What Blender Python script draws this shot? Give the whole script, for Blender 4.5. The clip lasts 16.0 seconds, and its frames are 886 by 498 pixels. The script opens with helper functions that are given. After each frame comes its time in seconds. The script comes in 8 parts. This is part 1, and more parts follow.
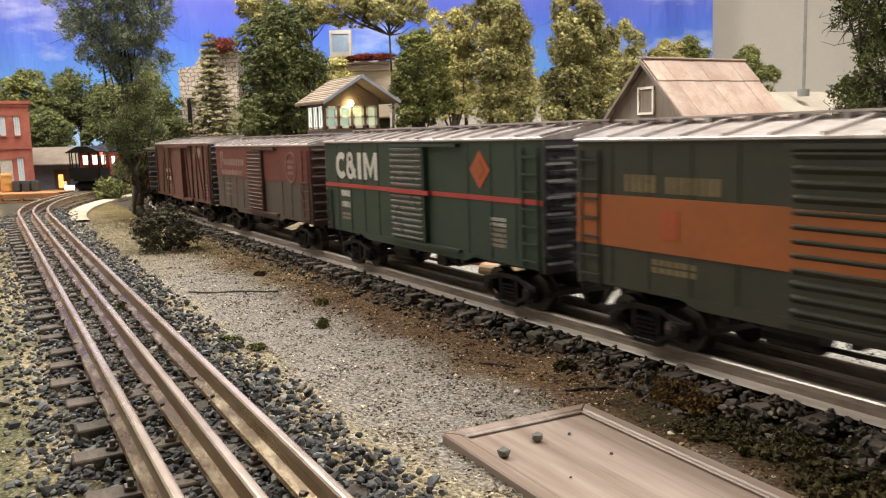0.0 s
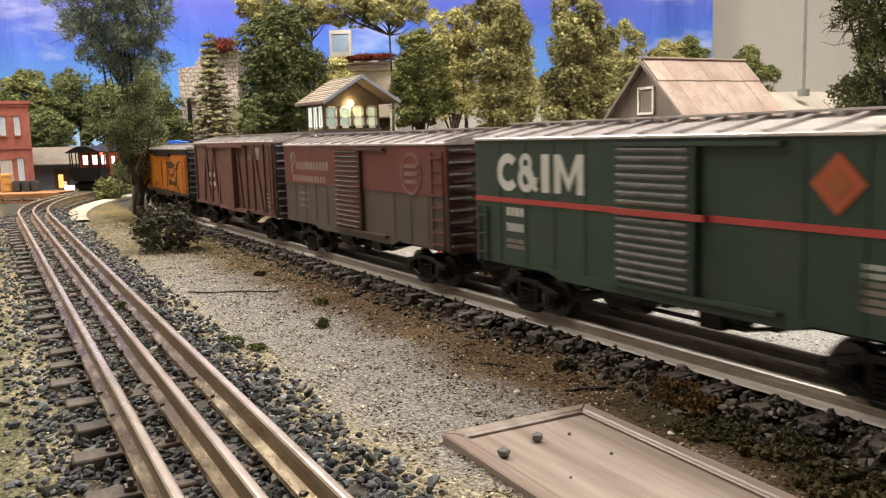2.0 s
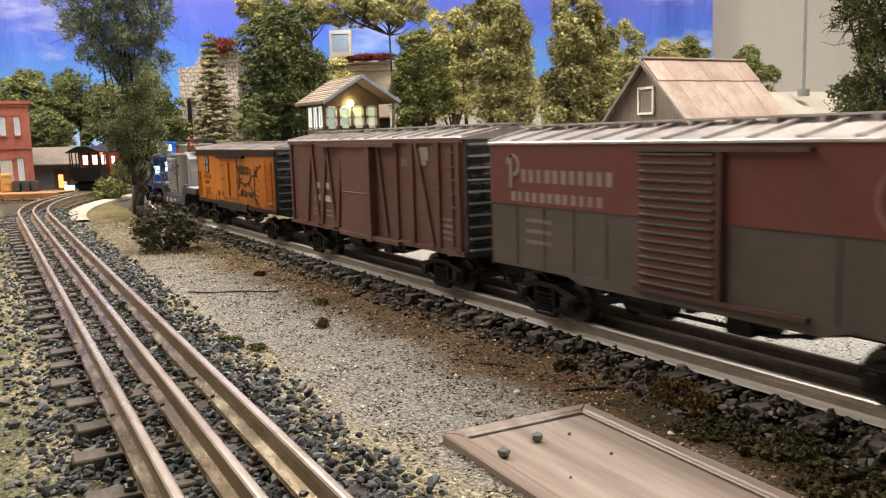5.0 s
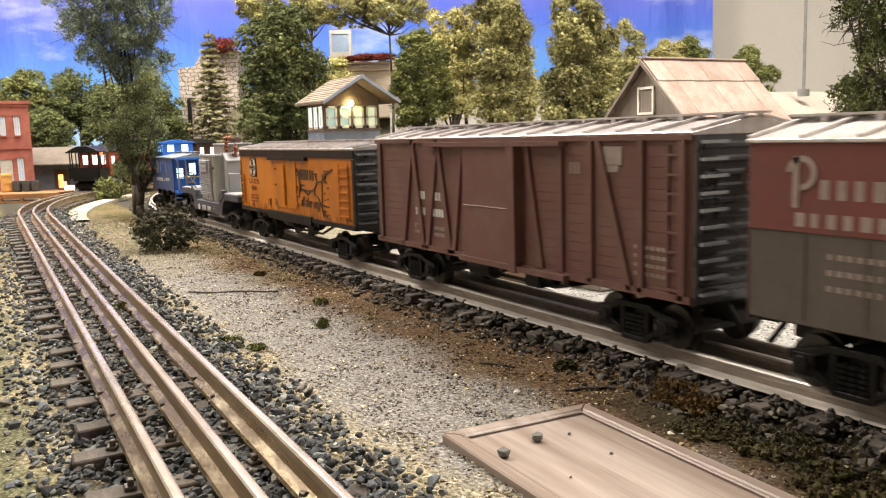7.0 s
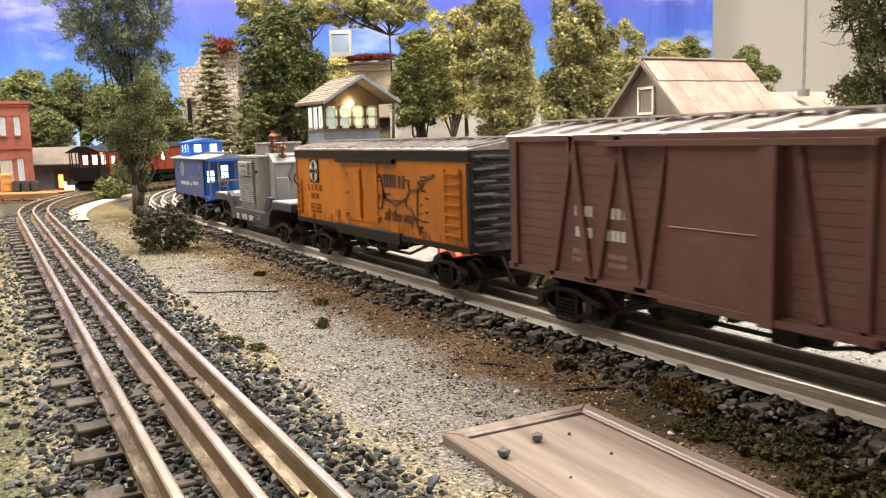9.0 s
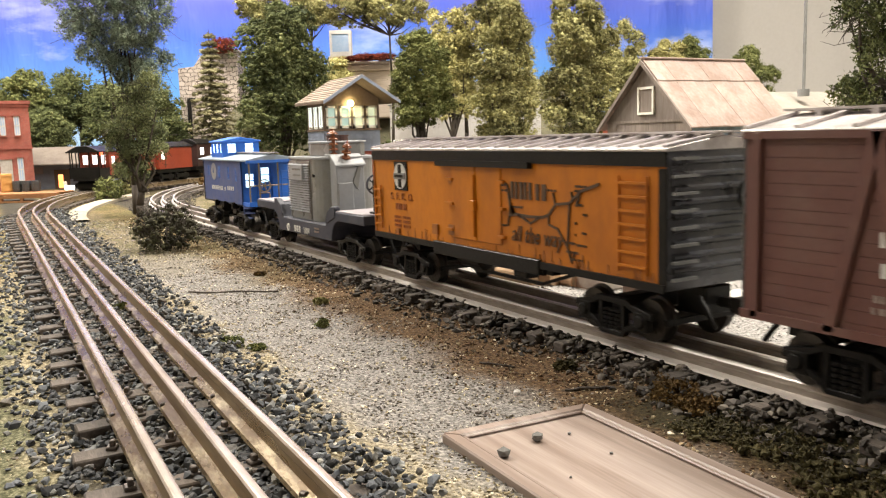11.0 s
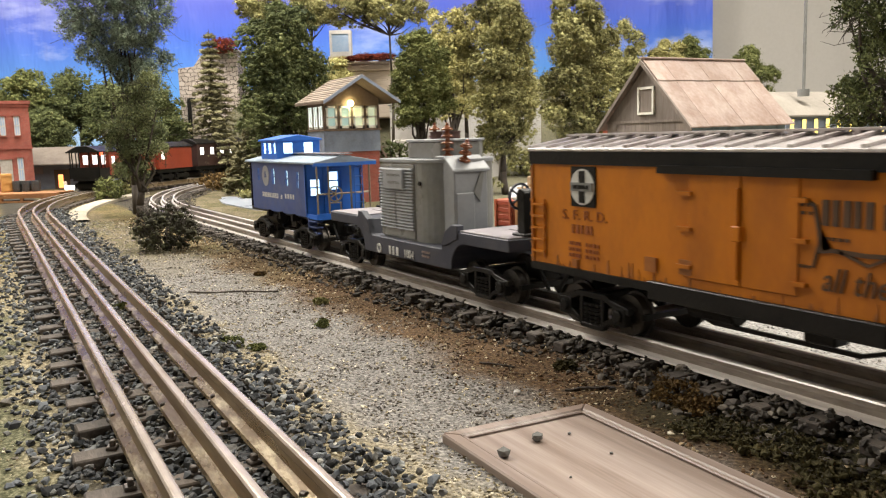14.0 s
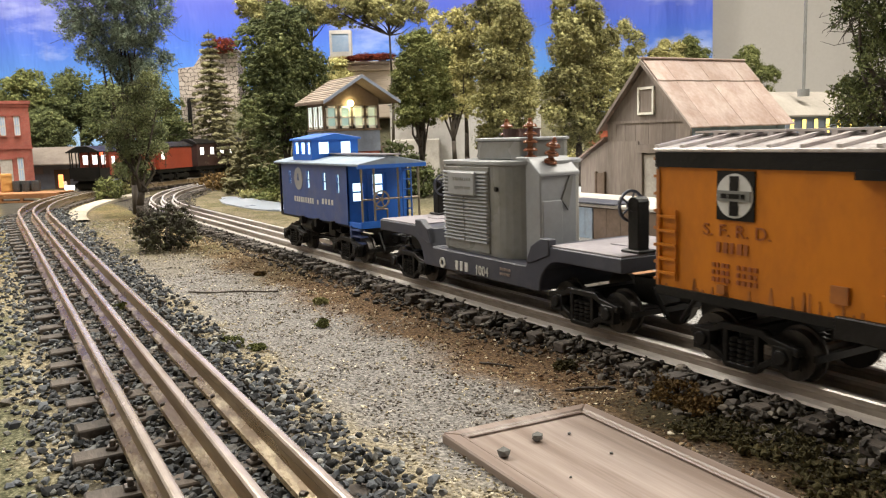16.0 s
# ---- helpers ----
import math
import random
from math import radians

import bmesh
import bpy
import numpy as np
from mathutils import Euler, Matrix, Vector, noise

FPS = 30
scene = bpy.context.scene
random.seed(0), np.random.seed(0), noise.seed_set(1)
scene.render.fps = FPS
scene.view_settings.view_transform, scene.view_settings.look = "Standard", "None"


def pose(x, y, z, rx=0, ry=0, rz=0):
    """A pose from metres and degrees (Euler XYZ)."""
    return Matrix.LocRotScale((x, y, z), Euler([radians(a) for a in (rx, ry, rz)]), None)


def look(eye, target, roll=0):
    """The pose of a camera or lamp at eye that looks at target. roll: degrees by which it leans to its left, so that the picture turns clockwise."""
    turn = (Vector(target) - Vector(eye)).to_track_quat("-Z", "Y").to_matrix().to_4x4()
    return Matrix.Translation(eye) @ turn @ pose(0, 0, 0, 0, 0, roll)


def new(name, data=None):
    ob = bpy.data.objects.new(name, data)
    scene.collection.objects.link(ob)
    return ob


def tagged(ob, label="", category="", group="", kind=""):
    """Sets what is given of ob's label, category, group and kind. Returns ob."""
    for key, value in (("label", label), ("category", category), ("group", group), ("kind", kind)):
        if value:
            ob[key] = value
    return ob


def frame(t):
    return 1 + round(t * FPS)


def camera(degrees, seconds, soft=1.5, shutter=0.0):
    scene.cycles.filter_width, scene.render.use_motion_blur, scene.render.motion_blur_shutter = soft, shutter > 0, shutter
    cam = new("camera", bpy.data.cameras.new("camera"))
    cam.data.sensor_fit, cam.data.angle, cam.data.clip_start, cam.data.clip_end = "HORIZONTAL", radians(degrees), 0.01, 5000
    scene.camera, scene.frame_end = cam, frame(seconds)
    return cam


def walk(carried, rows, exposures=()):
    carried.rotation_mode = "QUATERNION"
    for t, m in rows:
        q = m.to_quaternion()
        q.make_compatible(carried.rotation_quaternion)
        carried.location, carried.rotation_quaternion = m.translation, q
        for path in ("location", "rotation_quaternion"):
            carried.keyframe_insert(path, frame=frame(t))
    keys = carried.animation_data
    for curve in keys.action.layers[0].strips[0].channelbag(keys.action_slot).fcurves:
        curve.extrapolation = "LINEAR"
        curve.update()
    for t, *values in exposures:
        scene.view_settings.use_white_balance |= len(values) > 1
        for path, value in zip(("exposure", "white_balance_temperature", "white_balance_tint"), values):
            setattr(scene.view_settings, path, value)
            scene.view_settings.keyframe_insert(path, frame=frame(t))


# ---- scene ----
cam = camera(55.53, 16.0, soft=1.2, shutter=0.9)
EYE = Vector((0.0, 0.0, 0.0871))
stand = look(EYE, EYE + Vector((-0.85792, 0.49558, -0.13554)), -1.747)
walk(cam, [(0, stand), (16, stand)], exposures=[(0, 0.02, 6350, 10), (6.4, 0.02, 6300, 10), (7.0, 0.36, 6400, 10), (9.2, 0.39, 6400, 10), (11.5, 0.34, 6250, 9), (12.2, 0.04, 6150, 8), (16, 0.04, 6150, 8)])

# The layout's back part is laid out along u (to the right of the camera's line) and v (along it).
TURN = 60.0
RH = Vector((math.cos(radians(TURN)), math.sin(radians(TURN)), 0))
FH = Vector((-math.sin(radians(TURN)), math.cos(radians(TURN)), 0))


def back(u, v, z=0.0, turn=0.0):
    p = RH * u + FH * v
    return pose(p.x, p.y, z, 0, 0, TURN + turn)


# ---- light ----
world = bpy.data.worlds.new("room_light")
scene.world = world
world.use_nodes = True
world.node_tree.nodes["Background"].inputs[0].default_value = (1.0, 0.93, 0.85, 1)
world.node_tree.nodes["Background"].inputs[1].default_value = 0.02

LAMPS = [(0.58, 1.12, 1.38, 0.9, 0.5, 36.0), (-0.90, 1.50, 1.38, 0.9, 0.5, 54.0), (-1.40, 0.55, 1.38, 0.8, 0.4, 17.5), (1.35, 0.25, 1.38, 0.9, 0.5, 26.0)]
for u, v, z, sx, sy, watts in LAMPS:
    data = bpy.data.lights.new("ceiling_lamp", "AREA")
    data.shape, data.size, data.size_y, data.energy = "RECTANGLE", sx, sy, watts
    data.color = (1.0, 0.90, 0.76)
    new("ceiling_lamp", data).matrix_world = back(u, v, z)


# ---- materials ----
def nodes_of(name):
    m = bpy.data.materials.new(name)
    m.use_nodes = True
    t = m.node_tree
    return m, t, t.nodes["Principled BSDF"]


def ramp(t, fac, stops):
    n = t.nodes.new("ShaderNodeValToRGB")
    el = n.color_ramp.elements
    while len(el) < len(stops):
        el.new(0.5)
    for e, (pos, col) in zip(el, stops):
        e.position, e.color = pos, (*col, 1)
    t.links.new(fac, n.inputs[0])
    return n.outputs[0]


def noise_tex(t, vec, scale, detail=4.0, rough=0.6):
    n = t.nodes.new("ShaderNodeTexNoise")
    n.inputs["Scale"].default_value, n.inputs["Detail"].default_value, n.inputs["Roughness"].default_value = scale, detail, rough
    t.links.new(vec, n.inputs["Vector"])
    return n.outputs["Fac"]


def mixed(t, fac, a, b, mode="MIX"):
    n = t.nodes.new("ShaderNodeMix")
    n.data_type, n.blend_type = "RGBA", mode
    for sock, v in ((n.inputs[0], fac), (n.inputs[6], a), (n.inputs[7], b)):
        if isinstance(v, (int, float)):
            sock.default_value = v
        elif isinstance(v, tuple):
            sock.default_value = (*v, 1)
        else:
            t.links.new(v, sock)
    return n.outputs[2]


def math_node(t, op, a, b=0.0, c=0.0):
    n = t.nodes.new("ShaderNodeMath")
    n.operation = op
    for sock, v in zip(n.inputs, (a, b, c)):
        if isinstance(v, (int, float)):
            sock.default_value = v
        else:
            t.links.new(v, sock)
    return n.outputs[0]


def coords(t, which="Object", stretch=(1, 1, 1)):
    c = t.nodes.new("ShaderNodeTexCoord")
    if stretch == (1, 1, 1):
        return c.outputs[which]
    m = t.nodes.new("ShaderNodeMapping")
    m.inputs["Scale"].default_value = stretch
    t.links.new(c.outputs[which], m.inputs[0])
    return m.outputs[0]


def bump(t, b, height, dist, strength=0.6):
    n = t.nodes.new("ShaderNodeBump")
    n.inputs["Strength"].default_value, n.inputs["Distance"].default_value = strength, dist
    t.links.new(height, n.inputs["Height"])
    t.links.new(n.outputs[0], b.inputs["Normal"])


def surface(name, col, col2=None, rough=0.6, metal=0.0, coarse=25.0, fine=400.0, relief=0.0003, dirt=None, dirt_amount=0.35, stretch=(1, 1, 1), vary=0.0, spec=0.5):
    """Two colours mixed by coarse and fine noise, with dirt and fine relief."""
    m, t, b = nodes_of(name)
    vec = coords(t, "Object", stretch)
    n1, n2 = noise_tex(t, vec, coarse), noise_tex(t, vec, fine, 2.0)
    col2 = col2 or tuple(c * 0.7 for c in col)
    c = ramp(t, math_node(t, "ADD", math_node(t, "MULTIPLY", n1, 0.65), math_node(t, "MULTIPLY", n2, 0.35)), [(0.38, col), (0.62, col2)])
    if dirt:
        n3 = noise_tex(t, vec, coarse * 2.3, 6.0, 0.7)
        k = math_node(t, "MULTIPLY", math_node(t, "SMOOTH_MIN", math_node(t, "MULTIPLY", math_node(t, "MAXIMUM", math_node(t, "SUBTRACT", n3, 0.45), 0.0), 5.0), 1.0, 0.1), dirt_amount)
        c = mixed(t, k, c, dirt)
    if vary:
        info = t.nodes.new("ShaderNodeObjectInfo")
        h = t.nodes.new("ShaderNodeHueSaturation")
        t.links.new(c, h.inputs["Color"])
        t.links.new(math_node(t, "MULTIPLY_ADD", info.outputs["Random"], 2 * vary, 1 - vary), h.inputs["Value"])
        c = h.outputs[0]
    t.links.new(c, b.inputs["Base Color"])
    t.links.new(math_node(t, "MULTIPLY_ADD", n1, 0.3, rough - 0.15), b.inputs["Roughness"])
    b.inputs["Metallic"].default_value = metal
    b.inputs["Specular IOR Level"].default_value = spec
    if relief:
        bump(t, b, n2, relief)
    return m


def glow(name, col, strength):
    m, t, b = nodes_of(name)
    b.inputs["Base Color"].default_value = (*col, 1)
    b.inputs["Emission Color"].default_value = (*col, 1)
    b.inputs["Emission Strength"].default_value = strength
    b.inputs["Roughness"].default_value = 0.4
    return m


def islands(name, stops, rough=0.9, spec=0.3, fine=900.0):
    """Loose pieces, each of its own colour."""
    m, t, b = nodes_of(name)
    g = t.nodes.new("ShaderNodeNewGeometry")
    c = ramp(t, g.outputs["Random Per Island"], stops)
    n = noise_tex(t, coords(t), fine, 3.0)
    c = mixed(t, 0.35, c, ramp(t, n, [(0.3, (0.25, 0.25, 0.25)), (0.7, (1, 1, 1))]), "MULTIPLY")
    t.links.new(c, b.inputs["Base Color"])
    b.inputs["Roughness"].default_value, b.inputs["Specular IOR Level"].default_value = rough, spec
    return m


def foliage(name, dark, mid, light):
    m, t, b = nodes_of(name)
    g = t.nodes.new("ShaderNodeNewGeometry")
    big = noise_tex(t, coords(t), 14.0, 3.0)
    k = math_node(t, "ADD", math_node(t, "MULTIPLY", g.outputs["Random Per Island"], 0.42), math_node(t, "MULTIPLY_ADD", big, 1.1, -0.26))
    t.links.new(ramp(t, k, [(0.15, dark), (0.5, mid), (0.85, light)]), b.inputs["Base Color"])
    b.inputs["Roughness"].default_value, b.inputs["Specular IOR Level"].default_value = 0.85, 0.25
    return m


def ground_material():
    m, t, b = nodes_of("layout_ground")
    g = t.nodes.new("ShaderNodeNewGeometry")
    pos = g.outputs["Position"]
    sep = t.nodes.new("ShaderNodeSeparateXYZ")
    t.links.new(pos, sep.inputs[0])
    n1, n2, n3 = noise_tex(t, pos, 22.0, 5.0), noise_tex(t, pos, 650.0, 3.0), noise_tex(t, pos, 7.0, 3.0)
    grey = ramp(t, n2, [(0.3, (0.05, 0.047, 0.044)), (0.5, (0.18, 0.17, 0.16)), (0.7, (0.36, 0.34, 0.315))])
    sand = ramp(t, n2, [(0.3, (0.07, 0.06, 0.036)), (0.5, (0.26, 0.22, 0.14)), (0.7, (0.55, 0.48, 0.33))])
    earth = ramp(t, n2, [(0.3, (0.030, 0.017, 0.009)), (0.5, (0.092, 0.055, 0.028)), (0.7, (0.20, 0.130, 0.066))])
    moss = ramp(t, n2, [(0.3, (0.03, 0.034, 0.016)), (0.5, (0.10, 0.10, 0.055)), (0.7, (0.27, 0.26, 0.165))])
    y = math_node(t, "MULTIPLY_ADD", n1, 0.07, math_node(t, "ADD", sep.outputs[1], -0.035))

    def band(lo, hi):
        n = t.nodes.new("ShaderNodeMapRange")
        n.interpolation_type = "SMOOTHSTEP"
        n.inputs[1].default_value, n.inputs[2].default_value = lo, hi
        t.links.new(y, n.inputs[0])
        return n.outputs[0]
    # dark track-bed tone, painted to deepen the shade between ties and rails
    bed = ramp(t, n2, [(0.3, (0.012, 0.011, 0.010)), (0.55, (0.04, 0.037, 0.034)), (0.75, (0.10, 0.095, 0.09))])
    c = mixed(t, band(0.005, 0.03), moss, sand)
    c = mixed(t, band(0.10, 0.125), c, grey)
    c = mixed(t, band(0.165, 0.195), c, earth)
    pale = ramp(t, n2, [(0.3, (0.12, 0.115, 0.11)), (0.5, (0.30, 0.295, 0.285)), (0.7, (0.50, 0.49, 0.47))])
    c = mixed(t, band(0.27, 0.31), c, pale)
    c = mixed(t, band(0.50, 0.60), c, moss)
    far = t.nodes.new("ShaderNodeMapRange")
    far.inputs[1].default_value, far.inputs[2].default_value = -0.55, -0.9
    t.links.new(math_node(t, "MULTIPLY_ADD", n3, 0.4, math_node(t, "ADD", sep.outputs[0], -0.2)), far.inputs[0])
    ochre = ramp(t, n2, [(0.3, (0.05, 0.035, 0.015)), (0.55, (0.17, 0.13, 0.06)), (0.75, (0.34, 0.28, 0.14))])
    c = mixed(t, math_node(t, "MULTIPLY", far.outputs[0], 0.8), c, ochre)
    olive = ramp(t, n2, [(0.3, (0.025, 0.024, 0.009)), (0.55, (0.095, 0.085, 0.034)), (0.75, (0.22, 0.20, 0.085))])
    patch = t.nodes.new("ShaderNodeMapRange")
    patch.inputs[1].default_value, patch.inputs[2].default_value = 0.44, 0.56
    t.links.new(noise_tex(t, pos, 16.0, 6.0, 0.7), patch.inputs[0])
    c = mixed(t, math_node(t, "MULTIPLY", math_node(t, "MULTIPLY", patch.outputs[0], far.outputs[0]), 0.8), c, olive)
    bank = ramp(t, n2, [(0.3, (0.05, 0.048, 0.03)), (0.55, (0.15, 0.14, 0.09)), (0.75, (0.28, 0.26, 0.18))])
    c = mixed(t, band(0.50, 0.62), c, bank)
    # lay that painted shade along each line
    for slope, at, half in ((0.029, 0.050, 0.040), (0.0, 0.2611, 0.040)):
        off = math_node(t, "ABSOLUTE", math_node(t, "ADD", math_node(t, "MULTIPLY_ADD", sep.outputs[0], slope, sep.outputs[1]), -at))
        edge = t.nodes.new("ShaderNodeMapRange")
        edge.interpolation_type = "SMOOTHSTEP"
        edge.inputs[1].default_value, edge.inputs[2].default_value = half, half - 0.014
        t.links.new(math_node(t, "MULTIPLY_ADD", n1, 0.02, math_node(t, "ADD", off, -0.01)), edge.inputs[0])
        c = mixed(t, math_node(t, "MULTIPLY", edge.outputs[0], 0.85), c, bed)
    # shade between the tray and the main line, painted into the mossy ground
    corner_shade = ramp(t, n2, [(0.3, (0.012, 0.010, 0.005)), (0.55, (0.034, 0.029, 0.012)), (0.75, (0.075, 0.064, 0.027))])
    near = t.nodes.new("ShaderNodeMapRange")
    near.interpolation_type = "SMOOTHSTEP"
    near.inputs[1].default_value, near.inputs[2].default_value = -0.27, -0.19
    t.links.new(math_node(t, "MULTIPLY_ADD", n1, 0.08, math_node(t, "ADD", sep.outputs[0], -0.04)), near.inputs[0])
    c = mixed(t, math_node(t, "MULTIPLY", near.outputs[0], math_node(t, "MULTIPLY", band(0.180, 0.205), math_node(t, "SUBTRACT", 1.0, band(0.26, 0.30)))), c, corner_shade)
    t.links.new(c, b.inputs["Base Color"])
    b.inputs["Roughness"].default_value, b.inputs["Specular IOR Level"].default_value = 0.95, 0.2
    bump(t, b, n2, 0.0012, 0.9)
    return m


def backdrop_material():
    m, t, b = nodes_of("printed_sky")
    vec = coords(t)
    sep = t.nodes.new("ShaderNodeSeparateXYZ")
    t.links.new(vec, sep.inputs[0])
    grad = t.nodes.new("ShaderNodeMapRange")
    grad.inputs[1].default_value, grad.inputs[2].default_value = 0.05, 0.6
    t.links.new(math_node(t, "MULTIPLY_ADD", noise_tex(t, vec, 1.3, 2.0), 0.25, math_node(t, "ADD", sep.outputs[2], -0.11)), grad.inputs[0])
    sky = ramp(t, grad.outputs[0], [(0.0, (0.24, 0.52, 0.80)), (0.42, (0.10, 0.29, 0.76)), (0.70, (0.07, 0.15, 0.72)), (0.86, (0.10, 0.13, 0.66)), (1.0, (0.22, 0.21, 0.70))])
    cl = noise_tex(t, coords(t, "Object", (1.0, 1.0, 2.2)), 3.4, 6.0, 0.55)
    k = math_node(t, "MULTIPLY", math_node(t, "MAXIMUM", math_node(t, "SUBTRACT", cl, 0.54), 0.0), 3.2)
    k = math_node(t, "MINIMUM", k, 0.75)
    fade = t.nodes.new("ShaderNodeMapRange")
    fade.inputs[1].default_value, fade.inputs[2].default_value, fade.inputs[4].default_value = -0.55, -1.15, 0.10
    t.links.new(sep.outputs[0], fade.inputs[0])
    sky = mixed(t, fade.outputs[0], sky, (0.24, 0.48, 0.74))
    t.links.new(mixed(t, k, sky, (0.75, 0.80, 0.95)), b.inputs["Base Color"])
    b.inputs["Roughness"].default_value = 0.36
    bump(t, b, noise_tex(t, coords(t, "Object", (1.0, 1.0, 0.3)), 14.0, 3.0), 0.016, 0.6)
    return m


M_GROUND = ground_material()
M_SKY = backdrop_material()
M_WALL = surface("painted_wall", (0.56, 0.535, 0.51), (0.51, 0.485, 0.46), 0.8, coarse=3, fine=90, relief=0.0004)
M_CEIL = surface("ceiling_paint", (0.78, 0.76, 0.72), (0.72, 0.70, 0.66), 0.9, coarse=3, fine=90)
M_CARPET = surface("carpet", (0.16, 0.14, 0.12), (0.10, 0.09, 0.08), 0.95, coarse=8, fine=300)
M_RAIL = surface("worn_rail", (0.80, 0.71, 0.63), (0.58, 0.50, 0.44), 0.24, 0.6, coarse=30, fine=500, relief=0.0001, dirt=(0.20, 0.14, 0.09), dirt_amount=0.4, stretch=(0.25, 1, 1))
M_RAILWEB = surface("rusty_rail_web", (0.33, 0.245, 0.15), (0.19, 0.138, 0.083), 0.30, 0.5, coarse=30, fine=500, relief=0.0001, dirt=(0.42, 0.35, 0.25), dirt_amount=0.45, stretch=(0.25, 1, 1))
# the foot's pale patches are broken highlights painted into its brown
M_RAILFOOT = surface("brassy_rail_foot_painted_glints", (0.25, 0.18, 0.10), (0.13, 0.09, 0.05), 0.28, 0.45, coarse=60, fine=500, relief=0.0001, dirt=(0.85, 0.74, 0.50), dirt_amount=0.55, stretch=(0.5, 1.6, 1.6))
M_MAINHEAD = surface("bright_worn_rail", (0.74, 0.70, 0.67), (0.55, 0.52, 0.49), 0.38, 0.3, coarse=30, fine=500, relief=0.0001, dirt=(0.20, 0.14, 0.10), dirt_amount=0.3, stretch=(0.25, 1, 1))
M_MAINWEB = surface("dusty_rail_web", (0.36, 0.31, 0.27), (0.20, 0.165, 0.135), 0.36, 0.3, coarse=30, fine=500, relief=0.0001, dirt=(0.62, 0.56, 0.48), dirt_amount=0.6, stretch=(0.25, 1, 1))
M_RAILDARK = surface("dark_rail", (0.16, 0.14, 0.13), (0.09, 0.08, 0.07), 0.4, 0.8, coarse=30, fine=500, relief=0.0001)
M_TIE = surface("weathered_tie", (0.045, 0.036, 0.030), (0.115, 0.095, 0.080), 0.85, coarse=60, fine=700, relief=0.0005, stretch=(0.3, 1, 1), vary=0.3)
M_BALLAST = islands("ballast_chip", [(0.0, (0.018, 0.019, 0.021)), (0.4, (0.055, 0.060, 0.068)), (0.68, (0.115, 0.128, 0.146)), (0.82, (0.12, 0.105, 0.085)), (0.94, (0.24, 0.26, 0.27)), (1.0, (0.46, 0.44, 0.38))], 0.75, 0.4)
M_SOOTY = islands("sooty_ballast_chip", [(0.0, (0.024, 0.020, 0.017)), (0.5, (0.068, 0.059, 0.050)), (0.85, (0.125, 0.110, 0.096)), (1.0, (0.25, 0.22, 0.18))], 0.8, 0.35)
M_GREYGRIT = islands("grey_grit", [(0.0, (0.07, 0.06, 0.052)), (0.5, (0.23, 0.205, 0.185)), (0.9, (0.43, 0.395, 0.355)), (1.0, (0.74, 0.69, 0.60))])
M_PALEGRIT = islands("pale_grit", [(0.0, (0.08, 0.078, 0.075)), (0.5, (0.27, 0.265, 0.26)), (1.0, (0.62, 0.61, 0.59))])
M_SANDGRIT = islands("sand_grit", [(0.0, (0.07, 0.055, 0.03)), (0.5, (0.28, 0.23, 0.14)), (0.85, (0.62, 0.54, 0.37)), (1.0, (0.85, 0.78, 0.62))])
M_EARTHGRIT = islands("earth_grit", [(0.0, (0.030, 0.017, 0.009)), (0.5, (0.100, 0.055, 0.027)), (0.85, (0.24, 0.155, 0.08)), (1.0, (0.54, 0.43, 0.27))])
M_BLACK = surface("sooty_black", (0.007, 0.0068, 0.007), (0.014, 0.013, 0.012), 0.40, coarse=60, fine=600, dirt=(0.05, 0.042, 0.035), dirt_amount=0.05, spec=0.18)
M_END = surface("dull_steel_end", (0.120, 0.124, 0.138), (0.080, 0.082, 0.092), 0.29, 0.5, coarse=30, fine=400, relief=0.0001, dirt=(0.09, 0.07, 0.055), dirt_amount=0.3)
M_WHEEL = surface("wheel_steel", (0.05, 0.046, 0.043), (0.10, 0.09, 0.08), 0.42, 0.7, coarse=60, fine=600)
M_ROOF = surface("galvanised_roof", (0.66, 0.63, 0.63), (0.50, 0.46, 0.46), 0.34, 0.55, coarse=30, fine=400, dirt=(0.16, 0.11, 0.09), dirt_amount=0.5)
M_GREEN = surface("dark_green_paint", (0.020, 0.047, 0.031), (0.016, 0.037, 0.025), 0.5, coarse=14, fine=300, relief=0.0001, dirt=(0.08, 0.085, 0.065), dirt_amount=0.14)
M_GNGREEN = surface("olive_green_paint", (0.030, 0.034, 0.023), (0.023, 0.026, 0.018), 0.5, coarse=14, fine=300, relief=0.0001, dirt=(0.10, 0.08, 0.05), dirt_amount=0.2)
M_GNORANGE = surface("dull_orange_paint", (0.34, 0.105, 0.024), (0.29, 0.082, 0.020), 0.5, coarse=14, fine=300, relief=0.0001, dirt=(0.16, 0.07, 0.03), dirt_amount=0.3)
M_OXIDE = surface("oxide_red_paint", (0.155, 0.036, 0.028), (0.120, 0.030, 0.025), 0.55, coarse=14, fine=300, relief=0.0001, dirt=(0.09, 0.06, 0.05), dirt_amount=0.35)
M_CARGREY = surface("warm_grey_paint", (0.082, 0.068, 0.058), (0.064, 0.053, 0.046), 0.55, coarse=14, fine=300, relief=0.0001, dirt=(0.15, 0.12, 0.10), dirt_amount=0.25)
M_BROWN = surface("freight_brown_paint", (0.128, 0.050, 0.039), (0.098, 0.040, 0.033), 0.6, coarse=18, fine=350, relief=0.0002, dirt=(0.16, 0.10, 0.08), dirt_amount=0.35)
M_BROWN2 = surface("dark_brown_paint", (0.075, 0.031, 0.025), (0.06, 0.026, 0.022), 0.6, coarse=18, fine=350, relief=0.0002, dirt=(0.12, 0.08, 0.06), dirt_amount=0.3)
